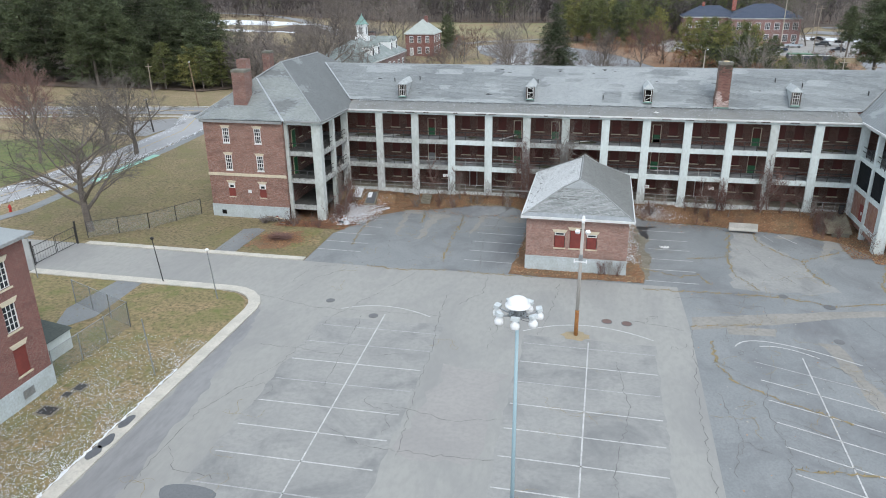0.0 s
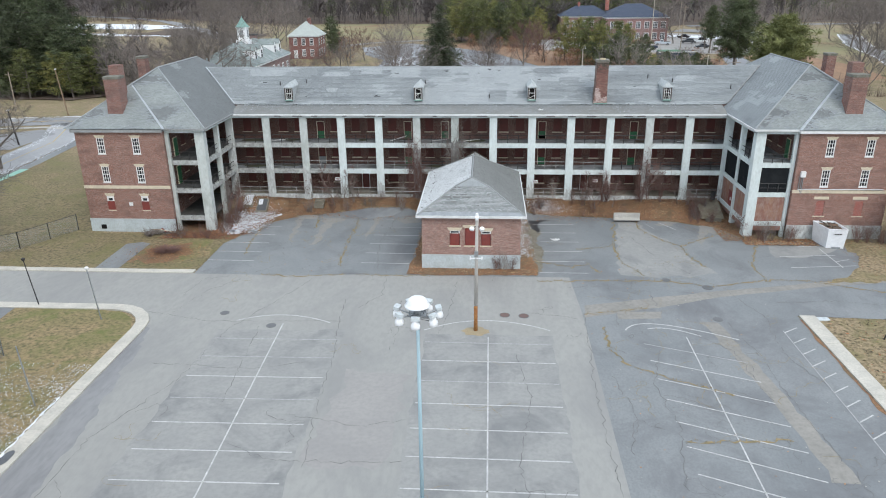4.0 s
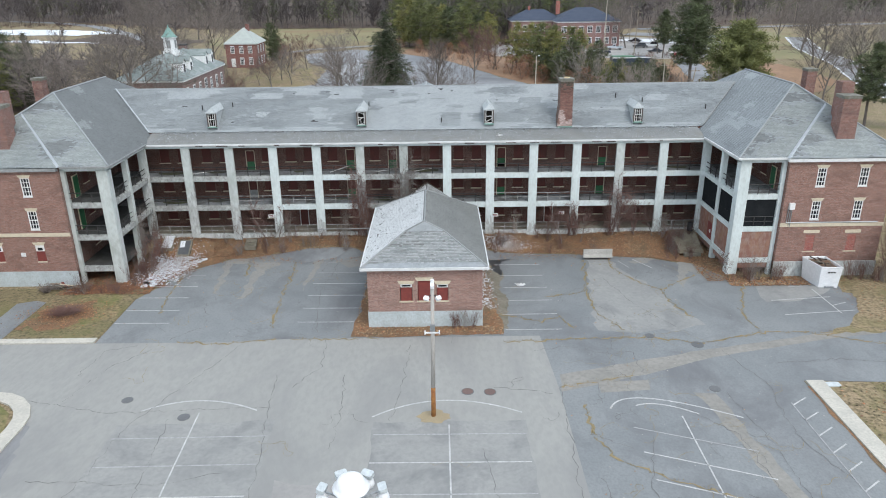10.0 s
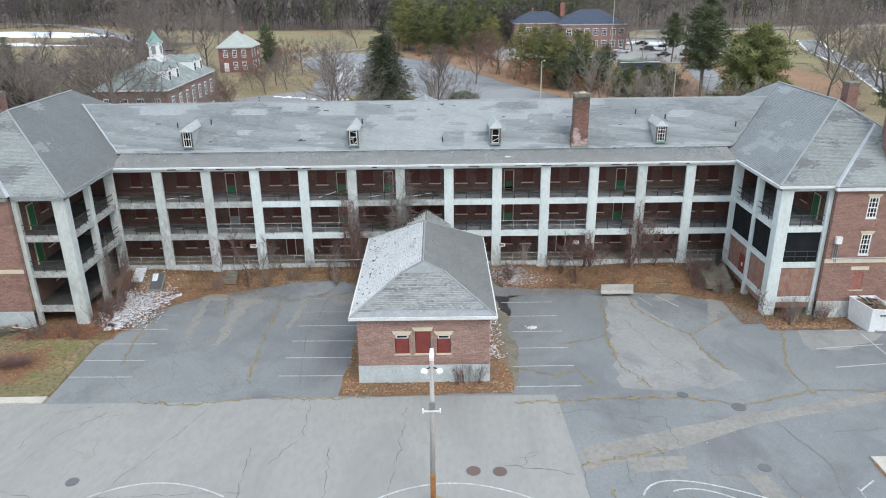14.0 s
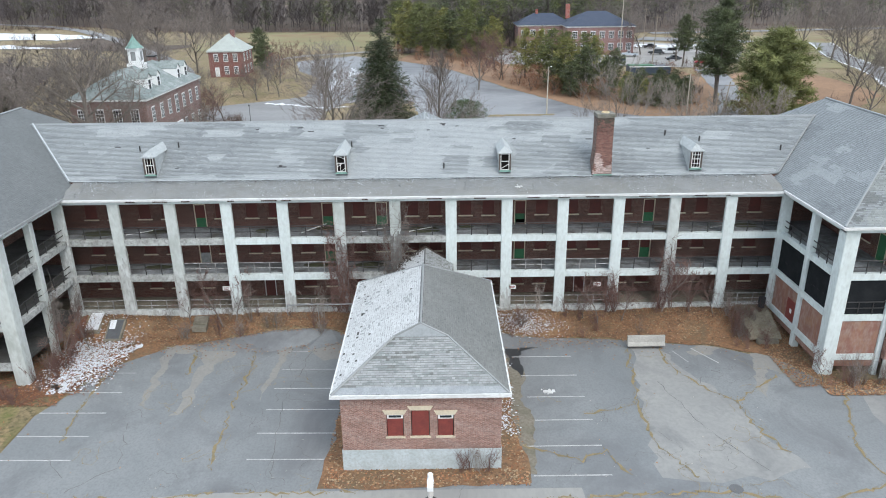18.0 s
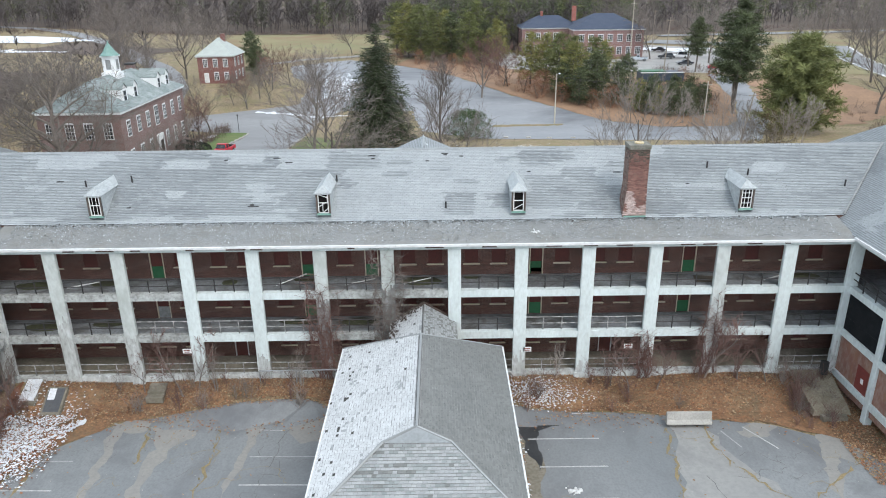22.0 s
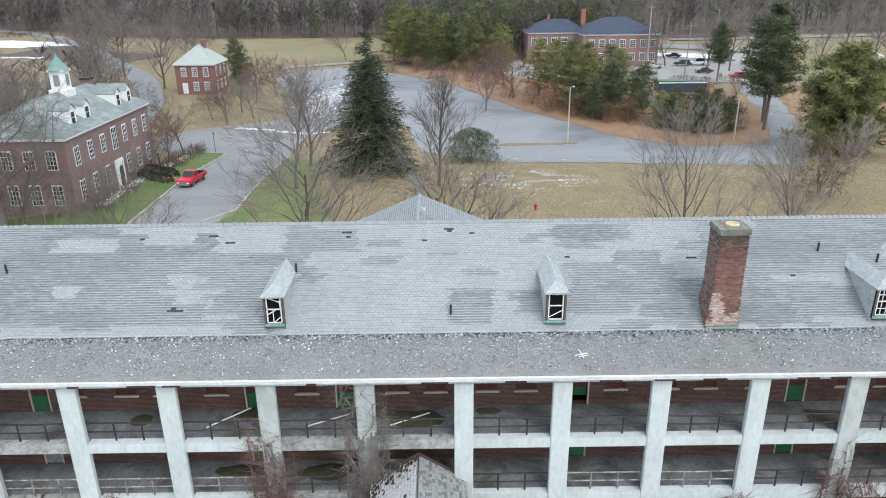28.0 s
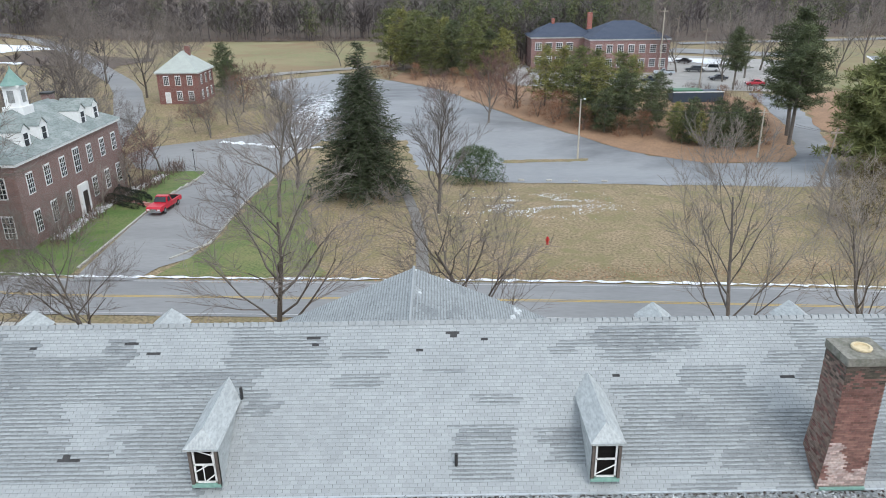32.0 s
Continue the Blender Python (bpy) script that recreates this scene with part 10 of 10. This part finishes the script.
def hip(x0, x1, y0, y1, ze, zt, inset, flat_top=0.0):
    """A hip roof over a rectangle, ridge along its longer side."""
    if y1 - y0 > x1 - x0:
        xm = (x0 + x1) / 2
        c = [(x0, y0, ze), (x1, y0, ze), (x1, y1, ze), (x0, y1, ze), (xm, y0 + inset, zt), (xm, y1 - inset, zt)]
        f = [(0, 1, 4), (1, 2, 5, 4), (2, 3, 5), (3, 0, 4, 5), (3, 2, 1, 0)]
    else:
        ym = (y0 + y1) / 2
        c = [(x0, y0, ze), (x1, y0, ze), (x1, y1, ze), (x0, y1, ze), (x0 + inset, ym, zt), (x1 - inset, ym, zt)]
        f = [(0, 1, 5, 4), (1, 2, 5), (2, 3, 4, 5), (3, 0, 4), (3, 2, 1, 0)]
    return Build().add(c, f)


# brick hall with a white cupola
hx0, hx1, hy0, hy1, hz = -58.8, -46.6, 145.0, 172.0, 0.5
hall = thing("brick_hall", "two-storey brick hall with dormers and a white cupola", "building", (-52.7, 158, hz))
part("wall", Build().box(hx0, hx1, hy0, hy1, hz - 0.5, 10.3), BRICK_HALL, hall, "pinkish red brick wall")
part("cornice", Build().box(hx0 - 0.3, hx1 + 0.3, hy0 - 0.3, hy1 + 0.3, 10.2, 10.55), WHITE_WOOD, hall)
part("roof", hip(hx0 - 0.4, hx1 + 0.4, hy0 - 0.4, hy1 + 0.4, 10.55, 14.4, 6.0), GREEN_SLATE, hall, "grey-green slate hip roof")
for y in (147.5, 151.3, 155.0, 162.2, 166.0, 169.7):
    simple_window(hall, "x", y, 0, 6.6, 1.15, 2.2, x=hx1)
    simple_window(hall, "x", y, 0, 2.0, 1.15, 2.4, x=hx1)
simple_window(hall, "x", 158.6, 0, 6.2, 1.4, 2.9, x=hx1, label="tall white arched window")
for x in (-57.0, -54.2, -51.4, -48.6):
    simple_window(hall, "y", x, hy0, 6.6, 1.15, 2.2)
    simple_window(hall, "y", x, hy0, 2.0, 1.15, 2.4)
dr = part("door", Build().box(hx1, hx1 + 0.3, 157.4, 159.8, 0.5, 4.6), WHITE_WOOD, hall, "white door surround")
part("door_leaf", Build().box(hx1 + 0.3, hx1 + 0.34, 158.0, 159.2, 0.6, 3.6), DARK_ROT, dr)
for y in (150.4, 154.4, 164.4, 168.2):
    b = Build().box(hx1 - 4.6, hx1 - 1.1, y - 0.95, y + 0.95, 10.8, 13.1)
    b.add([(hx1 - 1.1, y - 0.95, 13.1), (hx1 - 1.1, y + 0.95, 13.1), (hx1 - 1.1, y, 13.95)], [(0, 1, 2)])
    d = part("dormer", b, WHITE_WOOD, hall, "white gabled dormer")
    c = [(hx1 - 0.95, y - 1.02, 13.06), (hx1 - 0.95, y + 1.02, 13.06), (hx1 - 0.95, y, 13.98), (hx1 - 5.6, y - 1.02, 13.06), (hx1 - 5.6, y + 1.02, 13.06), (hx1 - 5.6, y, 13.98)]
    part("dormer_roof", Build().add(c + [(p[0], p[1], p[2] + 0.08) for p in c], [(0, 2, 5, 3), (2, 1, 4, 5), (6, 9, 11, 8), (8, 11, 10, 7), (0, 6, 8, 2), (2, 8, 7, 1), (0, 3, 9, 6), (1, 7, 10, 4)]), GREEN_SLATE, d)
    w = part("window", Build().box(hx1 - 1.1, hx1 - 1.04, y - 0.58, y + 0.58, 11.25, 12.95), WHITE_WOOD, d)
    part("pane", Build().box(hx1 - 1.04, hx1 - 1.02, y - 0.44, y + 0.44, 11.37, 12.1).box(hx1 - 1.04, hx1 - 1.02, y - 0.44, y + 0.44, 12.18, 12.84), PANE, w)
cu = part("cupola", Build().post(-54.0, -51.4, 157.5, 160.1, 13.2, 14.6, 0.1).post(-53.7, -51.7, 157.8, 159.8, 14.6, 17.0, 0.15).post(-53.9, -51.5, 157.6, 160.0, 17.0, 17.25, 0.15), WHITE_WOOD, hall, "white timber cupola")
part("cupola_roof", Build().lathe(-52.7, 158.8, [(1.6, 17.2), (1.1, 17.7), (0.6, 18.4), (0.12, 19.1), (0.05, 19.5)], 8), surface("pale_verdigris", (0.15, 0.27, 0.24), (0.20, 0.32, 0.285), (0.14, 0.24, 0.21), wide=2, fine=9, rough=0.7), cu, "green copper cupola roof")
part("louvre", Build().box(-53.1, -52.3, 157.76, 157.8, 15.1, 16.6), OLD_TRIM, cu, "grey louvre")
part("louvre", Build().box(-51.7, -51.66, 158.4, 159.2, 15.1, 16.6), OLD_TRIM, cu)
hc = part("chimney", Build().box(-53.6, -52.4, 166.2, 167.4, 13.2, 14.9), BRICK_HALL, hall)
part("cap", Build().post(-53.75, -52.25, 166.05, 167.55, 14.9, 15.15, 0.05), IRON, hc)
YEW = surface("clipped_yew", (0.018, 0.028, 0.016), (0.012, 0.02, 0.012), piece=0.3)
def hedge(x, y, turn, half, seed):
    """A low clipped hedge with a rounded back."""
    r, b = random.Random(seed), Build()
    for _ in range(1000):
        u, a = r.uniform(-half, half), r.uniform(-0.15, math.pi + 0.15)
        k = 1 - 0.45 * max(0, abs(u) / half - 0.8) / 0.2
        needle_tuft(b, Vector((u, 0.75 * k * math.cos(a), 0.12 + 1.05 * k * max(0, math.sin(a)))), 0.24, r, 0.7, n=7)
    at = Matrix.Translation((x, y, ground_z(x, y) + 0.06)) @ Matrix.Rotation(turn, 4, "Z")
    solid("hedge", b.moved(at), YEW, "low clipped dark yew hedge along the brick path", "hedge")


hedge(-42.9, 161.7, radians(-33), 3.7, 60)
hedge(-43.3, 165.4, radians(-34), 3.8, 61)
flat("brick_path", [(-46.9, 165.5), (-38.6, 160.1), (-38.6, 161.7), (-46.9, 167.1)], BRICK_RED, "red brick path to the hall", "path", 0.12, 3)

# square red house
rz = 2.9
house = thing("red_brick_house", "square red brick house with a pale hip roof", "building", (-57.7, 235.5, rz))
part("wall", Build().box(-62.3, -53.2, 230, 241, rz - 0.6, 9.7), BRICK_HOUSE, house, "bright red brick wall")
part("cornice", Build().box(-62.6, -52.9, 229.7, 241.3, 9.6, 9.85), WHITE_WOOD, house)
part("roof", hip(-62.8, -52.7, 229.5, 241.5, 9.85, 14.0, 4.9), PALE_SLATE, house, "pale grey-green hip roof")
part("chimney", Build().box(-57.4, -56.4, 236, 237, 12.8, 15.0), BRICK_HOUSE, house)
for x in (-60.3, -57.7, -55.1):
    simple_window(house, "y", x, 230, 7.2, 1.0, 1.8)
for x in (-57.7, -55.1):
    simple_window(house, "y", x, 230, 3.9, 1.0, 1.8)
hd = part("door", Build().box(-60.9, -59.7, 229.92, 229.99, rz + 0.3, rz + 2.7), WHITE_WOOD, house, "white panelled door")
part("door_leaf", Build().box(-60.75, -59.85, 229.88, 229.92, rz + 0.3, rz + 2.5), WHITE_TRIM, hd)
for y in (232.2, 235.5, 238.8):
    simple_window(house, "x", y, 0, 7.2, 1.0, 1.8, x=-53.2)
    simple_window(house, "x", y, 0, 3.9, 1.0, 1.8, x=-53.2)

# blue-roofed building
bz = 3.2
blue = thing("blue_roofed_building", "brick building with a dark blue hip roof", "building", (48, 280, bz))
BRICK_PINK = brickwork("brick_pinkish", (0.215, 0.115, 0.105), (0.275, 0.155, 0.145), (0.34, 0.29, 0.28), (0.18, 0.10, 0.09), 0.3)
part("wall", Build().box(42, 64, 272, 290, bz - 0.5, 12.3).box(27, 42, 281, 294, bz - 0.5, 12.3), BRICK_PINK, blue)
part("cornice", Build().box(41.7, 64.3, 271.7, 290.3, 12.1, 12.5).box(26.7, 41.7, 280.7, 294.3, 12.1, 12.5), WHITE_WOOD, blue)
part("roof", hip(41.4, 64.6, 271.4, 290.6, 12.5, 16.8, 8.5), NAVY_ROOF, blue, "dark blue shingle roof")
part("roof", hip(26.4, 46, 280.4, 294.6, 12.5, 16.0, 6.5), NAVY_ROOF, blue, "dark blue shingle roof")
part("chimney", Build().box(43.0, 44.3, 282, 283.2, 14.5, 19.0), BRICK_RED, blue)
part("chimney", Build().box(33.5, 34.3, 287, 288, 14.5, 17.2), BRICK_RED, blue)
for x in (44.5, 47.5, 50.5, 53.5, 56.5, 59.5, 62.3):
    simple_window(blue, "y", x, 272, 8.8, 1.5, 2.0)
    simple_window(blue, "y", x, 272, 5.0, 1.5, 2.0)
for x in (29, 32, 35, 38):
    simple_window(blue, "y", x, 281, 8.8, 1.7, 2.0)
    simple_window(blue, "y", x, 281, 5.0, 1.7, 2.0)
for y in (275, 279.5, 284, 288):
    simple_window(blue, "x", y, 0, 8.8, 1.3, 2.0, x=64)
    simple_window(blue, "x", y, 0, 5.0, 1.3, 2.0, x=64)

# ---------------------------------------------------------------- vehicles
TYRE = surface("tyre_rubber", (0.02, 0.02, 0.02), (0.03, 0.03, 0.03), (0.015, 0.015, 0.015))
CHROME = surface("bright_metal", (0.6, 0.6, 0.62), (0.5, 0.5, 0.52), (0.4, 0.4, 0.4), rough=0.25, metal=0.9)


def paint(name, c):
    return surface(name, c, [v * 0.92 for v in c], [v * 0.85 for v in c], rough=0.3, fine=3, fleck=0.2, local=True)


def car(name, label, x, y, turn, colour, length=4.6, width=1.8, height=1.45, shape="sedan"):
    """A vehicle with its front towards +x before it is turned."""
    t = thing(name, label, "car" if shape != "pickup" else "pickup truck")
    L, W, H = length / 2, width / 2, height
    def shell(profile, w0, w1):
        b, n = Build(), len(profile)
        for s in (-1, 1):
            b.v += [(px_, s * (w0 if pz_ < 0.62 * H else w1), pz_) for px_, pz_ in profile]
        b.f = [tuple(range(n - 1, -1, -1)), tuple(range(n, 2 * n))] + [(i, (i + 1) % n, n + (i + 1) % n, n + i) for i in range(n)]
        b.m = [0] * len(b.f)
        return b
    mt = paint(name + "_paint", colour)
    if shape == "pickup":
        prof = [(-L, 0.55), (-L, 1.15), (-L * 0.12, 1.15), (-L * 0.1, 1.2), (L * 0.38, 1.2), (L * 0.92, 1.12), (L, 0.95), (L, 0.5)]
        cab = [(-L * 0.12, 1.15), (-L * 0.06, H), (L * 0.18, H), (L * 0.4, 1.18)]
    elif shape == "suv":
        prof = [(-L, 0.45), (-L * 0.98, 1.0), (-L * 0.9, 1.08), (L * 0.45, 1.05), (L * 0.92, 0.95), (L, 0.75), (L, 0.4)]
        cab = [(-L * 0.92, 1.05), (-L * 0.82, H), (L * 0.12, H), (L * 0.42, 1.05)]
    else:
        prof = [(-L, 0.4), (-L * 0.98, 0.85), (-L * 0.7, 0.95), (L * 0.42, 0.92), (L * 0.9, 0.8), (L, 0.65), (L, 0.35)]
        cab = [(-L * 0.68, 0.94), (-L * 0.38, H), (L * 0.1, H), (L * 0.42, 0.92)]
    body = part("body", shell(prof, W, W * 0.97), mt, t)
    part("cabin", shell(cab, W * 0.95, W * 0.8), mt, t)
    (ax_, az_), (bx_, bz_), (cx_, cz_), (dx_, dz_) = cab
    wt, wb = W * 0.8, W * (0.95 if az_ < 0.62 * H else 0.8)
    part("windscreen", Build().add([(dx_ - 0.04, -wb * 0.9, dz_ + 0.1), (dx_ - 0.04, wb * 0.9, dz_ + 0.1), (cx_ + 0.08, wt * 0.88, cz_ - 0.06), (cx_ + 0.08, -wt * 0.88, cz_ - 0.06)], [(0, 1, 2, 3)]).moved(Matrix.Translation((0.03, 0, 0.02))), PANE, t)
    part("rear_window", Build().add([(ax_ + 0.05, wb * 0.85, az_ + 0.12), (ax_ + 0.05, -wb * 0.85, az_ + 0.12), (bx_ + 0.0, -wt * 0.85, bz_ - 0.08), (bx_ + 0.0, wt * 0.85, bz_ - 0.08)], [(0, 1, 2, 3)]).moved(Matrix.Translation((-0.04, 0, 0.02))), PANE, t)
    for s in (-1, 1):
        q = [(ax_ + 0.3, s * (wb + 0.004), az_ + 0.1), (dx_ - 0.45, s * (wb + 0.004), dz_ + 0.1), (cx_ - 0.06, s * (wt + 0.02), cz_ - 0.08), (bx_ + 0.14, s * (wt + 0.02), bz_ - 0.08)]
        part("side_window", Build().add(q, [(0, 1, 2, 3)] if s < 0 else [(3, 2, 1, 0)]), PANE, t)
    part("cabin_roof", Build().post(cab[1][0] - 0.02, cab[2][0] + 0.04, -W * 0.8, W * 0.8, H - 0.03, H + 0.03, 0.06), mt, t)
    if shape == "pickup":
        part("cargo_bed", Build().box(-L * 0.96, -L * 0.16, -W * 0.84, W * 0.84, 1.12, 1.158), DARK, t, "open dark cargo bed")
    part("bumper", Build().post(L - 0.05, L + 0.1, -W * 0.95, W * 0.95, 0.42, 0.65, 0.03), CHROME, t)
    part("grille", Build().box(L - 0.02, L + 0.03, -W * 0.45, W * 0.45, 0.66, 0.86), CHROME if shape == "pickup" else DARK, t)
    for s in (-1, 1):
        part("headlight", Build().box(L - 0.04, L + 0.03, s * W * 0.72 - 0.18, s * W * 0.72 + 0.18, 0.68, 0.84), LAMP_WHITE, t)
        part("tail_light", Build().box(-L - 0.03, -L + 0.02, s * W * 0.82 - 0.1, s * W * 0.82 + 0.1, 0.7, 0.95), RED_BOARD, t)
        for q in (-0.62, 0.62):
            r0 = 0.4 if shape == "pickup" else 0.34
            turn_ = Matrix.Translation((L * q, s * (W - 0.08), r0)) @ Matrix.Rotation(math.pi / 2, 4, "X")
            w = part("wheel", Build().lathe(0, 0, [(r0 * 0.9, -0.11), (r0, -0.08), (r0, 0.08), (r0 * 0.9, 0.11)], 16).moved(turn_), TYRE, t)
            part("rim", Build().lathe(0, 0, [(r0 * 0.55, -0.125), (r0 * 0.55, 0.125)], 12).moved(turn_), CHROME, w)
    t.matrix_basis = Matrix.LocRotScale((x, y, ground_z(x, y) + 0.12), Euler((0, 0, radians(turn))), None)
    return t


car("pickup_truck", "red pickup truck parked on the drive", -36.6, 159.4, -97, (0.52, 0.012, 0.03), 5.9, 2.0, 1.9, "pickup")
car("parked_car", "red sedan in the car park", 77.5, 245.5, 175, (0.42, 0.03, 0.05))
car("parked_car", "dark sedan in the car park", 72.0, 255.0, 178, (0.03, 0.035, 0.045))
car("parked_car", "dark blue pickup by the pines", 53.6, 251.6, 178, (0.03, 0.045, 0.08), 5.4, 1.9, 1.75, "pickup")
car("parked_car", "silver pickup before the blue-roofed building", 61.0, 265.0, 172, (0.45, 0.5, 0.55), 5.4, 1.9, 1.8, "pickup")
car("parked_car", "dark car in the car park", 71.0, 270.5, 165, (0.04, 0.045, 0.05), 4.7, 1.85, 1.7, "suv")
car("parked_van", "white van in the car park", 75.5, 271.0, 165, (0.7, 0.71, 0.72), 5.4, 2.0, 2.1, "suv")
car("parked_car", "black car by the snow", 74.5, 290, 150, (0.02, 0.02, 0.025))
# construction skip and site hoarding
sk = thing("site_skip", "dark blue skip container with a green lid", "container", (56.5, 226.5, ground_z(56.5, 226)))
z = ground_z(56.5, 226)
part("body", Build().post(51.0, 62.0, 225.0, 229.0, z - 0.1, z + 2.3, 0.05), surface("navy_steel", (0.04, 0.06, 0.09), (0.05, 0.07, 0.1), (0.03, 0.04, 0.05), rough=0.5), sk)
part("lid", Build().post(51.2, 57.5, 225.2, 228.8, z + 2.3, z + 2.6, 0.05), GREEN_PAINT, sk, "bright green lid")
part("rim", Build().box(50.9, 62.1, 224.9, 225.0, z + 2.15, z + 2.4), LAMP_WHITE, sk)

# hydrant, utility poles with wires
def hydrant(x, y):
    z = ground_z(x, y)
    h = thing("fire_hydrant", "red iron fire hydrant on the grass", "hydrant", (x, y, z))
    RED = paint("hydrant_red", (0.45, 0.02, 0.02))
    part("barrel", Build().lathe(x, y, [(0.2, z - 0.05), (0.2, z + 0.06), (0.14, z + 0.08), (0.14, z + 0.62), (0.18, z + 0.66), (0.18, z + 0.7)], 14), RED, h)
    part("bonnet", Build().lathe(x, y, [(0.17, z + 0.7), (0.14, z + 0.82), (0.06, z + 0.9), (0.04, z + 0.96)], 14), RED, h)
    part("nozzle", Build().tube([(x - 0.27, y, z + 0.5), (x + 0.27, y, z + 0.5)], 0.07, 10), RED, h)


hydrant(12.0, 144.6)
hydrant(-71.2, 73.2)


def utility_pole(x, y, h, label, arm=True, lean=0.0, mt=POLE_WOOD):
    z = ground_z(x, y)
    p = thing("utility_pole", label, "pole", (x, y, z), group="utility poles")
    part("shaft", Build().tube([(x, y, z - 0.2), (x + lean, y, z + h)], [0.16, 0.1], 9), mt, p)
    if arm:
        part("crossarm", Build().box(x + lean - 0.9, x + lean + 0.9, y - 0.06, y + 0.06, z + h - 0.75, z + h - 0.62), mt, p)
    else:
        part("lamp_arm", Build().tube([(x + lean, y, z + h - 0.2), (x + lean + 0.5, y - 0.5, z + h + 0.1)], 0.04, 6), GALV, p)
        part("lamp", Build().post(x + lean + 0.35, x + lean + 0.65, y - 0.9, y - 0.4, z + h + 0.05, z + h + 0.17, 0.03), LAMP_WHITE, p)
    return Vector((x + lean, y, z + h - 0.6))


PALE_POLE = surface("pale_pole_wood", (0.50, 0.46, 0.38), (0.42, 0.38, 0.32), (0.3, 0.27, 0.22), stretch=(3, 3, 0.4))
tops = [utility_pole(24.0, 190.2, 10.4, "pale timber pole with a lamp in the lot", False, 0.0, PALE_POLE), utility_pole(55.1, 189.4, 8.6, "timber pole at the leafy corner", True, 0.0, PALE_POLE),
        utility_pole(52.4, 163.8, 9.0, "leaning dark timber pole by the lot", True, 1.3)]
more = [utility_pole(50.5, 235, 19, "tall pale timber pole", True, 0, PALE_POLE), utility_pole(58.5, 231, 15, "tall timber pole by the container", True, 0.5), utility_pole(75, 300, 13, "far timber pole beside the road", True), utility_pole(98, 318, 13, "far timber pole beside the road", True), utility_pole(126, 330, 13, "far timber pole beside the road", True),
        utility_pole(160, 345, 13, "far timber pole beside the road", True), utility_pole(36, 330, 16, "far timber pole beside the road", True), utility_pole(-86.9, 145.1, 9.5, "orange-brown timber pole with a lamp at the junction", False, -1.0, WOOD), utility_pole(-80.3, 118, 6.0, "dark slender pole by the pull-in", False, -0.6, IRON),
        utility_pole(-108, 362, 10, "far street pole with a lamp", False), utility_pole(-103.5, 153.3, 8, "dark pole before the pines", True)]
b = Build()
for i, (p, q) in enumerate(((tops[0], tops[1]), (tops[1], tops[2]), (more[0], more[1]), (more[2], more[3]), (more[3], more[4]), (more[4], more[5]))):
    for s in (-0.6, 0.6):
        pts = [p.lerp(q, k / 8) + Vector((s, 0, -4 * 0.7 * (k / 8) * (1 - k / 8))) for k in range(9)]
        b.tube(pts, 0.02, 3)
solid("overhead_wires", b, IRON, "thin dark overhead wires", "wires", kind="stuff")
# white bollards and stones along the lot's edge
for x, y in ((12.4, 174.6), (16.6, 174.0), (20.4, 173.2), (24.8, 172.8)):
    z = ground_z(x, y)
    solid("kerb_stone", Build().post(x - 0.45, x + 0.45, y - 0.2, y + 0.2, z - 0.05, z + 0.3, 0.1), CONCRETE, "whitish kerb stone at the lot's edge", "stone", group="kerb stones")
